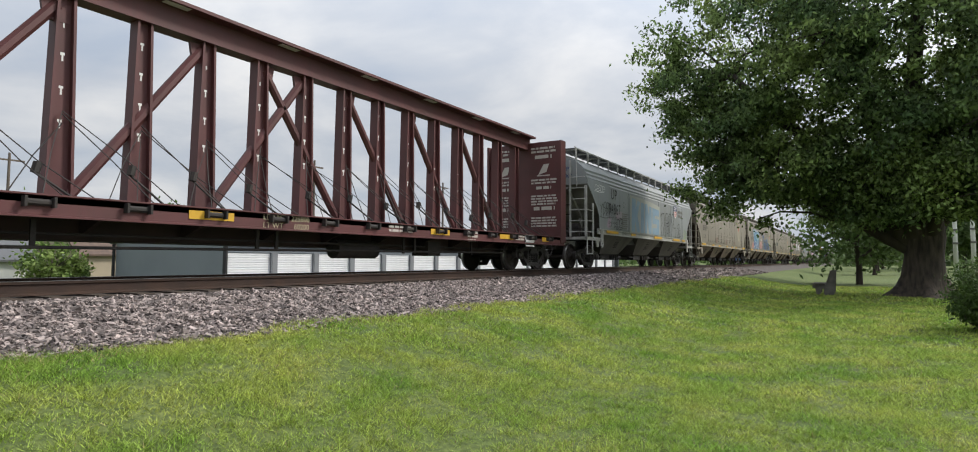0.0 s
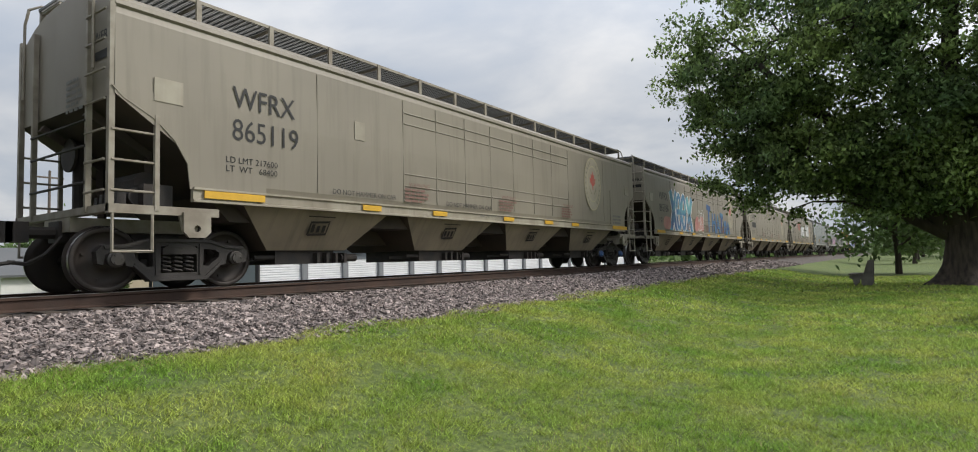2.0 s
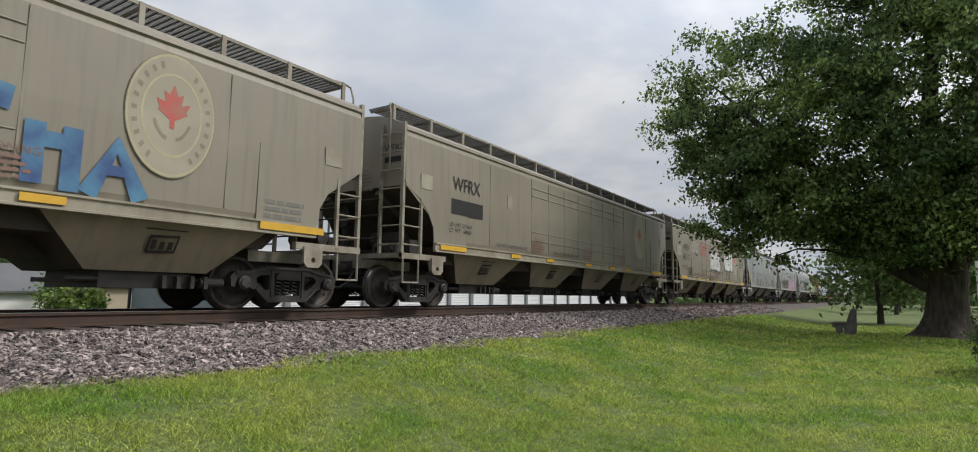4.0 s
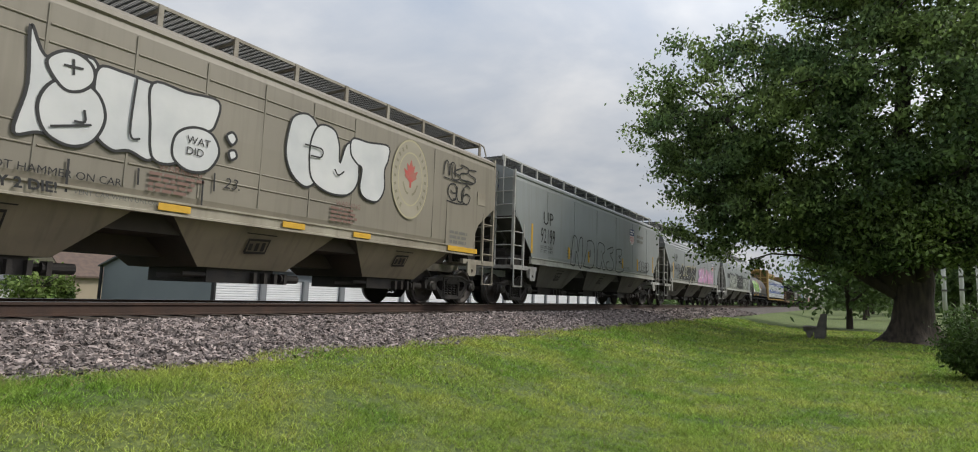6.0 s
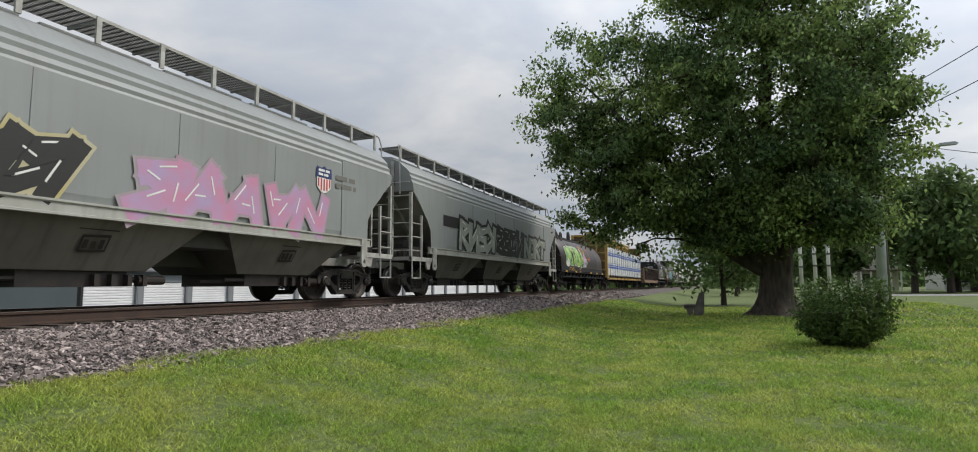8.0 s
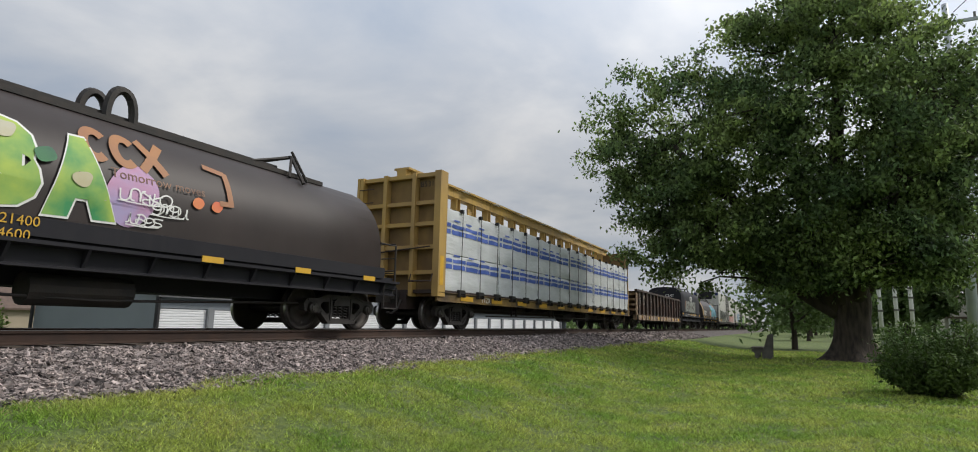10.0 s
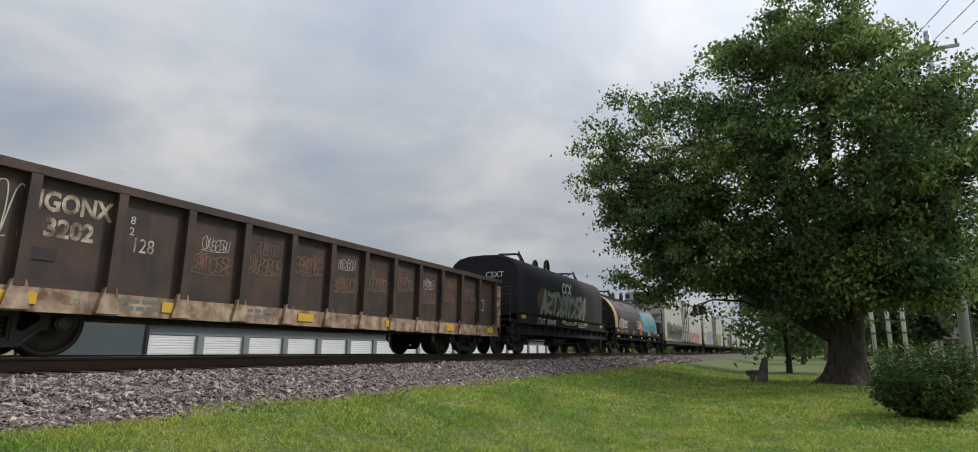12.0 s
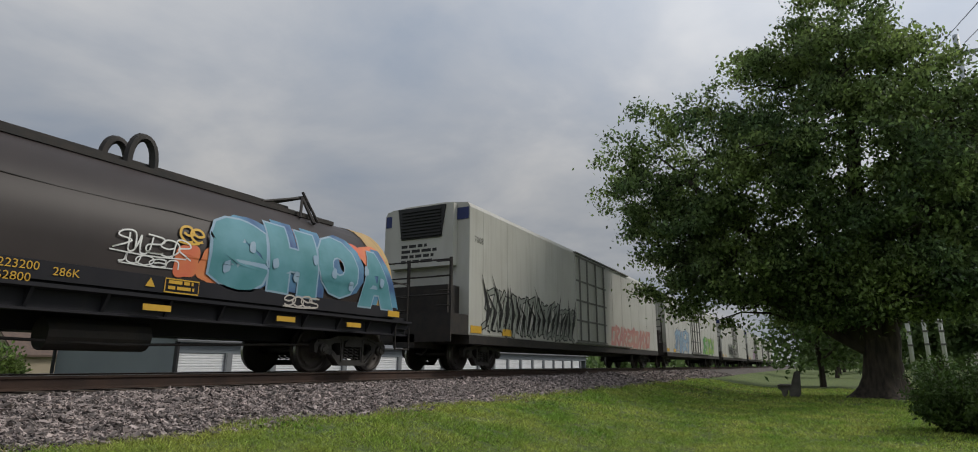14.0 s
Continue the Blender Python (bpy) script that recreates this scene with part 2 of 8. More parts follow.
def build_track():
    bm = B()
    zt = RAIL_Z - 0.19
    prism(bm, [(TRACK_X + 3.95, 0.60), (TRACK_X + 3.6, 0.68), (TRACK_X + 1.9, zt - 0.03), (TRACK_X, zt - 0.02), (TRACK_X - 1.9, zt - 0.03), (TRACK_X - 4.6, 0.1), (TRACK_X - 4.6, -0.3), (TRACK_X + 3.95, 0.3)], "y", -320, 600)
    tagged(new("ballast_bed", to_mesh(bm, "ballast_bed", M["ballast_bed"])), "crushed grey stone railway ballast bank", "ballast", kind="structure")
    for sx in (0.755, -0.755):
        bm = B()
        c = TRACK_X + sx
        z = RAIL_Z - 0.19
        prism(bm, [(c - 0.075, z), (c + 0.075, z), (c + 0.075, z + 0.012), (c + 0.012, z + 0.035), (c + 0.010, z + 0.135), (c + 0.036, z + 0.15), (c + 0.036, z + 0.183),
                   (c - 0.036, z + 0.183), (c - 0.036, z + 0.15), (c - 0.010, z + 0.135), (c - 0.012, z + 0.035), (c - 0.075, z + 0.012)], "y", -320, 600)
        r = new("rail", to_mesh(bm, "rail", M["rail"]))
        tagged(r, "rusty brown steel rail with a worn bright head", "rail", group="rails of the track")
        bm = B()
        box(bm, c - 0.03, c + 0.03, -320, 600, z + 0.184, z + 0.19)
        part("worn_head", bm, M["railhead"], r, "bright worn running surface")


build_track()


# ---- railway cars: shared running gear ----
MESH = {}
MOVERS, WHEELS = [], []
WHEEL_R = 0.457


def truck_meshes():
    bm = B()
    for s in (1, -1):
        lathe_x(bm, [(s * 0.66, 0.40), (s * 0.665, 0.485), (s * 0.69, 0.485), (s * 0.70, 0.46), (s * 0.80, WHEEL_R - 0.003), (s * 0.812, 0.445), (s * 0.812, 0.395), (s * 0.80, 0.385), (s * 0.765, 0.37), (s * 0.75, 0.20), (s * 0.80, 0.14), (s * 0.83, 0.13), (s * 0.83, 0.02)][::s], 36)
        lathe_x(bm, [(s * 0.705, 0.458), (s * 0.798, 0.4575)][::s], 36, 1, caps=False)
    lathe_x(bm, [(-1.10, 0.075), (1.10, 0.075)], 14)
    for i in range(4):
        a = math.pi / 2 * i
        for s in (1, -1):
            rod(bm, (s * 0.77, 0.29 * math.cos(a), 0.29 * math.sin(a)), (s * 0.785, 0.29 * math.cos(a), 0.29 * math.sin(a)), 0.025, 8)
    MESH["wheelset"] = to_mesh(bm, "wheelset", [M["wheel"], M["tread"]])
    for p in MESH["wheelset"].polygons:
        p.use_smooth = len(p.vertices) == 4
    # cast side frame: an arched top chord, a dropped belly, windows at each side of the springs
    bm = B()
    x0, x1 = 0.93, 1.07
    half = [(0.42, 0.13), (0.64, 0.34), (0.745, 0.37), (0.775, 0.53), (0.89, 0.575), (1.0, 0.53), (1.03, 0.38), (1.10, 0.40), (1.12, 0.56), (1.04, 0.65), (0.74, 0.665), (0.45, 0.75)]
    win = [(0.37, 0.35), (0.45, 0.34), (0.62, 0.47), (0.635, 0.54), (0.56, 0.59), (0.38, 0.60)]
    pierced(bm, half + [(-y, z) for y, z in half[::-1]], [win, [(-y, z) for y, z in win], [(-0.27, 0.25), (0.27, 0.25), (0.27, 0.64), (-0.27, 0.64)]], x0, x1)
    for sg in (1, -1):
        prism(bm, [(sg * 0.30, 0.22), (sg * 0.35, 0.22), (sg * 0.36, 0.68), (sg * 0.30, 0.68)], "x", x1, x1 + 0.02)
        prism(bm, [(sg * 0.42, 0.14), (sg * 0.65, 0.355), (sg * 0.63, 0.395), (sg * 0.40, 0.19)], "x", x1, x1 + 0.025)
        prism(bm, [(sg * 0.45, 0.745), (sg * 0.74, 0.66), (sg * 1.03, 0.645), (sg * 1.02, 0.60), (sg * 0.74, 0.615), (sg * 0.45, 0.70)], "x", x1, x1 + 0.025)
    prism(bm, [(-0.42, 0.135), (0.42, 0.135), (0.42, 0.19), (-0.42, 0.19)], "x", x1, x1 + 0.025)
    prism(bm, [(-0.45, 0.70), (0.45, 0.70), (0.45, 0.745), (-0.45, 0.745)], "x", x1, x1 + 0.025)
    MESH["side_frame"] = to_mesh(bm, "side_frame", M["cast"])
    bm = B()
    for yy in (-0.17, 0.0, 0.17):
        pipe(bm, [(1.0 + 0.062 * math.sin(i * math.pi / 4), yy + 0.068 * math.cos(i * math.pi / 4), 0.27 + 0.0078 * i) for i in range(33)], 0.017, 5)
    prism(bm, [(-0.26, 0.52), (0.26, 0.52), (0.26, 0.60), (0.18, 0.66), (-0.18, 0.66), (-0.26, 0.60)], "x", 0.93, 1.11)
    MESH["spring_nest"] = to_mesh(bm, "spring_nest", M["cast"])
    bm = B()
    lathe_x(bm, [(1.06, 0.115), (1.13, 0.115), (1.15, 0.09), (1.17, 0.085), (1.175, 0.03)], 20)
    for i in range(3):
        a = 2 * math.pi * i / 3
        rod(bm, (1.15, 0.06 * math.cos(a), 0.06 * math.sin(a)), (1.185, 0.06 * math.cos(a), 0.06 * math.sin(a)), 0.016, 6)
    MESH["bearing_cap"] = to_mesh(bm, "bearing_cap", M["bearing"])
    bm = B()
    box(bm, -0.95, 0.95, -0.22, 0.22, 0.42, 0.72)
    box(bm, -0.35, 0.35, -0.36, 0.36, 0.6, 0.84)
    for s in (1, -1):
        box(bm, -0.85, 0.85, s * 0.40 - 0.05, s * 0.40 + 0.05, 0.34, 0.46)
    MESH["truck"] = to_mesh(bm, "truck", M["steel_dark"])


M["bearing"] = material("bearing_cap", (0.07, 0.065, 0.06), 0.5, 0.5, (0.05, 0.045, 0.04), 8, 0.7)
M["bearing_blue"] = material("blue_bearing_cap", (0.05, 0.13, 0.33), 0.5, 0.2, (0.1, 0.1, 0.1), 8, 0.6)
truck_meshes()


def truck(car, y, blue=False):
    tr = part("truck", MESH["truck"], None, car, "cast steel four-wheel truck", at=pose(0, y, 0))
    for s in (-1, 1):
        ws = part("wheelset", MESH["wheelset"], None, tr, at=pose(0, s * 0.889, WHEEL_R))
        WHEELS.append((ws, s * 0.889))
    for rz in (0, 180):
        part("side_frame", MESH["side_frame"], None, tr, at=pose(0, 0, 0, 0, 0, rz))
        part("spring_nest", MESH["spring_nest"], None, tr, at=pose(0, 0, 0, 0, 0, rz))
        for s in (-1, 1):
            cap = part("bearing_cap", MESH["bearing_cap"], None, tr, at=pose(0, s * 0.889, WHEEL_R, 0, 0, rz))
            if blue and rz == 0:
                cap.material_slots[0].link = "OBJECT"
                cap.material_slots[0].material = M["bearing_blue"]


def coupler(car, y, s):
    """A knuckle coupler with its draft box and air hose; s is the way it points."""
    bm = B()
    box(bm, -0.18, 0.18, min(y - s * 0.9, y + s * 0.02), max(y - s * 0.9, y + s * 0.02), 0.72, 1.02)
    rod(bm, (0, y - s * 0.1, 0.86), (0, y + s * 0.42, 0.86), 0.09, 8)
    box(bm, -0.13, 0.16, min(y + s * 0.36, y + s * 0.62), max(y + s * 0.36, y + s * 0.62), 0.72, 1.0)
    pts = [(0.25, y, 0.8), (0.28, y + s * 0.2, 0.55), (0.27, y + s * 0.42, 0.42), (0.25, y + s * 0.62, 0.45)]
    pipe(bm, pts, 0.028)
    part("coupler", bm, M["steel_dark"], car, "knuckle coupler with an air hose")


def car_base(name, label, category, center, length, truck_in, blue_at=()):
    car = thing(name, label, category, pose(TRACK_X, center, RAIL_Z), group="cars of the freight train")
    MOVERS.append((car, center))
    for i, s in enumerate((-1, 1)):
        truck(car, s * (length / 2 - truck_in), i in blue_at)
        coupler(car, s * (length / 2 + 0.02), s)
    return car


# ---- lettering and sprayed paint, laid on a side that faces the lawn ----
def flat(bm, pts, x, mi=0):
    v = [bm.verts.new((x, p[0], p[1])) for p in pts]
    f = bm.faces.new(v)
    f.material_index = mi
    if f.normal.x < 0:
        f.normal_flip()


def words(text, height, parent, x, y, z, mat, name="lettering", label="", squeeze=1.0, bold=0.0, end=False, align="LEFT", spacing=1.0, shear=0.0):
    """Built-in font, cap height given, its left foot at (y, z) on the side at x; end: on the leading end at y = x, going across."""
    cu = bpy.data.curves.new("words", "FONT")
    cu.body, cu.size, cu.offset, cu.align_x, cu.space_character, cu.shear = text, height / 0.73, bold, align, spacing, shear
    cu.resolution_u = 3
    ob = bpy.data.objects.new("words", cu)
    scene.collection.objects.link(ob)
    bpy.context.view_layer.update()
    me = bpy.data.meshes.new_from_object(ob.evaluated_get(bpy.context.evaluated_depsgraph_get()))
    bpy.data.objects.remove(ob)
    bpy.data.curves.remove(cu)
    me.name = name
    me.materials.clear()
    me.materials.append(mat)
    sq = Matrix.Diagonal((squeeze, 1, 1, 1))
    turn = Matrix(((1, 0, 0, y), (0, 0, -1, x), (0, 1, 0, z), (0, 0, 0, 1))) if end else Matrix(((0, 0, 1, x), (1, 0, 0, y), (0, 1, 0, z), (0, 0, 0, 1)))
    me.transform(turn @ sq)
    return part(name, me, None, parent, label)


def ribbon(bm, pts, w, x, mi=0, w1=None):
    """A painted stroke along (y, z) points."""
    n = len(pts)
    left, right = [], []
    for i, p in enumerate(pts):
        a, b = Vector(pts[max(0, i - 1)]), Vector(pts[min(n - 1, i + 1)])
        d = (b - a)
        d = d.normalized() if d.length > 1e-6 else Vector((1, 0))
        nrm = Vector((-d.y, d.x))
        ww = w if w1 is None else w + (w1 - w) * i / max(1, n - 1)
        left.append(bm.verts.new((x, p[0] + nrm.x * ww / 2, p[1] + nrm.y * ww / 2)))
        right.append(bm.verts.new((x, p[0] - nrm.x * ww / 2, p[1] - nrm.y * ww / 2)))
    for i in range(n - 1):
        bm.faces.new((left[i], right[i], right[i + 1], left[i + 1])).material_index = mi


def bars(parent, x, y, z, rows, width, height, mat, name="stencil_print", seed=1, jitter=0.35, end=False):
    """Small stencilled lines that cannot be read, as broken bars."""
    rng = random.Random(seed)
    bm = B()
    for r in range(rows):
        u = y
        zz = z - r * height * 1.7
        stop = y + width * (1 - jitter * rng.random())
        while u < stop:
            w = height * rng.uniform(1.5, 4.5)
            pts = [(u, zz), (min(u + w, stop + 0.02), zz), (min(u + w, stop + 0.02), zz + height), (u, zz + height)]
            if end:
                bm.faces.new([bm.verts.new((p[0], x, p[1])) for p in pts])
            else:
                flat(bm, pts, x)
            u += w + height * 0.6
    return part(name, bm, mat, parent)


def fat_word(parent, text, x, y0, z0, width, height, fill, edge, bold=0.09, edge_w=0.045, seed=1, label="", lean=0.0):
    """Fat sprayed letters, each a little turned and lifted over the last, with a dark edge behind."""
    rng = random.Random(seed)
    step = width / len(text)
    for k, ch in enumerate(text):
        dz = rng.uniform(-0.05, 0.05) * height
        hh = height * rng.uniform(0.92, 1.06)
        turn = rng.uniform(-5, 5) + lean
        for nm, mt, grow, lift in (("graffiti_edge", edge, edge_w, 0.0), ("graffiti", fill, 0.0, 0.003)):
            ob = words(ch, hh * 0.78, parent, x + lift + 0.0004 * k, 0, 0, mt, nm, label if nm == "graffiti" else "", bold=bold + grow)
            co = np.array([v.co[:] for v in ob.data.vertices])
            cy, cz = (co[:, 1].min() + co[:, 1].max()) / 2, (co[:, 2].min() + co[:, 2].max()) / 2
            wid = max(0.05, co[:, 1].max() - co[:, 1].min() - 2 * grow)
            sc = min(1.5, step * (0.98 if ch != ":" else 0.4) / wid)
            m = Matrix.Translation((0, y0 + step * (k + 0.5), z0 + height * 0.5 + dz)) @ pose(0, 0, 0, turn) @ Matrix.Diagonal((1, sc, 1, 1)) @ Matrix.Translation((0, -cy, -cz))
            ob.data.transform(m)


def drape(objects, cut=1.75, flat_x=1.46, rise=1.57):
    """Lay flat paint onto the round of a hood: above cut the side follows a quarter ellipse."""
    for ob in objects:
        bm = B()
        bm.from_mesh(ob.data)
        for z in (1.75, 1.9, 2.05, 2.2, 2.35, 2.5, 2.65):
            bmesh.ops.bisect_plane(bm, geom=bm.verts[:] + bm.edges[:] + bm.faces[:], plane_co=(0, 0, z), plane_no=(0, 0, 1))
        for v in bm.verts:
            if v.co.z > cut:
                f = math.sqrt(max(0.0, 1 - ((v.co.z - cut) / rise) ** 2))
                v.co.x = v.co.x - flat_x + flat_x * f + 0.012
        bm.to_mesh(ob.data)
        bm.free()


STROKES = [[[(0, 0), (0, 1)], [(0, 0.5), (1, 1)], [(0.1, 0.5), (1, 0)]],
           [[(1, 0.95), (0.1, 0.85), (0.15, 0.55), (0.9, 0.45), (0.9, 0.1), (0, 0.0)]],
           [[(0, 0), (0.5, 1), (1, 0)], [(0.2, 0.35), (0.8, 0.35)]],
           [[(0, 0), (0, 1), (0.9, 0.8), (0.1, 0.45), (1, 0)]],
           [[(0.5, 0), (0.5, 0.9)], [(0, 1), (1, 0.9)]],
           [[(0, 0), (0, 1), (1, 0), (1, 1)]],
           [[(0, 0.1), (0, 0.9), (0.9, 0.9), (0.9, 0.1), (0, 0.1)]]]


def sprayed(parent, letters, x, y0, z0, width, height, fill, edge, seed=1, edge_w=0.05, name="graffiti", label="", lean=0.15, bubble=False, shine=None):
    """Sprayed letter-like shapes side by side, each a fat fill over a dark edge with an inner mark."""
    rng = random.Random(seed)
    step = width / letters
    shapes = []
    for k in range(letters):
        cy, cz = y0 + step * (k + 0.5), z0 + height * (0.5 + rng.uniform(-0.05, 0.05))
        if bubble:
            ry, rz = step * rng.uniform(0.52, 0.60), height * rng.uniform(0.44, 0.52)
            ph, pw, lobes = rng.uniform(0, 6), rng.uniform(2.2, 3.6), rng.choice((2, 3, 3, 4))
            out = []
            for i in range(40):
                a = 2 * math.pi * i / 40
                co, si = math.cos(a), math.sin(a)
                rr = (abs(co) ** pw + abs(si) ** pw) ** (-1 / pw) * (1 - 0.17 * (0.5 + 0.5 * math.cos(lobes * a + ph)))
                out.append((cy + rr * ry * co + lean * rr * rz * si, cz + rr * rz * si))
            shapes.append(("blob", out, cy, cz, ry, rz))
        else:
            sx, sz = rng.choice((1, -1)), rng.choice((1, 1, -1))
            hh = height * rng.uniform(0.78, 0.95)
            lines = []
            for line in rng.choice(STROKES):
                pts = []
                for u, v in line:
                    u = (u - 0.5) * sx * step * 0.82
                    v = (v - 0.5) * sz * hh
                    pts.append((cy + u + lean * v + rng.uniform(-0.03, 0.03), cz + v + rng.uniform(-0.03, 0.03)))
                lines.append(pts)
            shapes.append(("bars", lines, cy, cz, step * rng.uniform(0.30, 0.40), hh))
    for nm, mt, grow, lift in (("graffiti_edge", edge, edge_w, 0.0), (name, fill, 0.0, 0.003)):
        bm = B()
        n = 0
        for kind, out, cy, cz, ry, rz in shapes:
            if kind == "blob":
                flat(bm, [(cy + (p[0] - cy) * (1 + grow / ry), cz + (p[1] - cz) * (1 + grow / rz)) for p in out], x + lift + 0.0001 * n)
                n += 1
            else:
                for pts in out:
                    for p, q in zip(pts, pts[1:]):
                        d = (Vector(q) - Vector(p)).normalized()
                        e = ry * 0.33 + grow
                        ribbon(bm, [tuple(Vector(p) - d * e), tuple(Vector(q) + d * e * 1.25)], ry * 0.85 + 2 * grow, x + lift + 0.0001 * n, w1=ry * 1.15 + 2 * grow)
                        n += 1
        part(nm, bm, mt, parent, label if nm == name else "")
    bm = B()
    for k, (kind, out, cy, cz, ry, rz) in enumerate(shapes):
        xx = x + 0.0085 + 0.0001 * k
        if kind == "blob":
            pick = rng.randrange(3)
            if pick == 0:
                ribbon(bm, [(cy - ry * 0.1, cz + rz * 0.45), (cy + ry * 0.12, cz + rz * 0.1), (cy - ry * 0.05, cz - rz * 0.35)], edge_w * 0.9, xx)
            elif pick == 1:
                ribbon(bm, [(cy - ry * 0.4, cz + rz * 0.3), (cy + ry * 0.35, cz + rz * 0.36), (cy + ry * 0.2, cz - rz * 0.1)], edge_w * 0.8, xx)
            else:
                ribbon(bm, [(cy - ry * 0.35, cz - rz * 0.05), (cy + ry * 0.3, cz + rz * 0.02)], edge_w * 0.9, xx)
                ribbon(bm, [(cy - ry * 0.02, cz - rz * 0.1), (cy + ry * 0.02, cz - rz * 0.8)], edge_w * 0.8, xx)
        else:
            for pts in out:
                for p, q in zip(pts, pts[1:]):
                    p, q = Vector(p), Vector(q)
                    off = Vector((-ry * 0.22, ry * 0.2))
                    ribbon(bm, [tuple(p.lerp(q, 0.15) + off), tuple(p.lerp(q, 0.6) + off)], 0.03, xx)
    part("graffiti_line", bm, (edge if bubble else shine or M["p_white"]), parent)


def curve(pts, closed=False, n=5):
    """A smooth line through (y, z) points."""
    m = len(pts)
    out = []
    for i in range(m if closed else m - 1):
        p = [Vector(pts[j % m] if closed else pts[max(0, min(m - 1, j))]) for j in (i - 1, i, i + 1, i + 2)]
        for k in range(n):
            t = k / n
            out.append(tuple(0.5 * (2 * p[1] + (p[2] - p[0]) * t + (2 * p[0] - 5 * p[1] + 4 * p[2] - p[3]) * t * t + (3 * p[1] - p[0] - 3 * p[2] + p[3]) * t ** 3)))
    return out + [out[0] if closed else tuple(pts[-1])]


def outlined(parent, shapes, x, fill, edge, w=0.035, label="", bend=True):
    """Sprayed letter shapes one over the other: a filled outline with a thin edge line; fill None leaves the wall bare."""
    for k, (pts, closed) in enumerate(shapes):
        line = curve(pts, closed) if bend else list(pts) + ([pts[0]] if closed else [])
        if closed and fill is not None:
            bm = B()
            flat(bm, line[:-1], x + 0.002 * k)
            part("graffiti", bm, fill, parent, label)
        if w:
            bm = B()
            ribbon(bm, line, w, x + 0.002 * k + 0.001)
            part("graffiti_edge", bm, edge, parent)


TAGS = [[(0, 0.05), (0.1, 0.9), (0.4, 1), (0.5, 0.6), (0.5, 0.05), (0.7, 0.9), (0.95, 0.9), (1, 0.0)],
        [(0.9, 0.9), (0.5, 1), (0.1, 0.6), (0.2, 0.1), (0.7, 0.0), (0.95, 0.4), (0.6, 0.55), (0.3, 0.4)],
        [(0, 0), (0.1, 1), (0.6, 1), (0.75, 0.7), (0.2, 0.5), (0.9, 0)],
        [(0.05, 0.95), (0.15, 0.1), (0.5, 0.0), (0.7, 0.3), (0.75, 1.0), (0.8, 0.2), (1.05, 0.05)],
        [(0.9, 0.95), (0.2, 0.85), (0.25, 0.55), (0.85, 0.4), (0.8, 0.05), (0.1, 0.05)],
        [(0.5, 1), (0.1, 0.7), (0.1, 0.2), (0.5, 0), (0.9, 0.3), (0.85, 0.8), (0.45, 1)]]


def scribble(parent, x, y0, z0, width, height, mat, w=0.05, seed=1, loops=7, name="graffiti_tag"):
    """A hand-sprayed tag of looping strokes that nobody could read."""
    rng = random.Random(seed)
    bm = B()
    step = width / loops
    for k in range(loops):
        fu, fv = rng.random() < 0.5, rng.random() < 0.5
        pts = [(1 - u if fu else u, 1 - v if fv else v) for u, v in rng.choice(TAGS)]
        zs, dz = height * rng.uniform(0.8, 1.05), height * rng.uniform(-0.06, 0.1)
        ribbon(bm, curve([(y0 + step * (k + u * 1.5) + 0.12 * v * step, z0 + dz + v * zs) for u, v in pts]), w, x + 0.0004 * k)
    ribbon(bm, curve([(y0, z0 - 0.05 * height), (y0 + width * 0.5, z0 - 0.1 * height), (y0 + width, z0 + 0.02 * height)]), w * 0.8, x + 0.0004 * loops)
    return part(name, bm, mat, parent)


for nm, c in (("black", (0.012, 0.012, 0.013)), ("white", (0.72, 0.72, 0.71)), ("yellow", (0.62, 0.36, 0.03)), ("cream", (0.42, 0.37, 0.24)), ("grey_print", (0.16, 0.155, 0.14)),
              ("red_print", (0.21, 0.12, 0.095)), ("pale_print", (0.5, 0.46, 0.42)), ("red", (0.5, 0.04, 0.04)), ("navy", (0.02, 0.035, 0.14)), ("blue_bar", (0.07, 0.13, 0.44))):
    M["p_" + nm] = material("paint_" + nm, c, 0.6, 0, tuple(v * 0.8 for v in c), 6, 0.6)
M["p_red_leaf"] = material("faded_red", (0.46, 0.07, 0.06), 0.6, 0, (0.3, 0.15, 0.11), 5, 0.8)
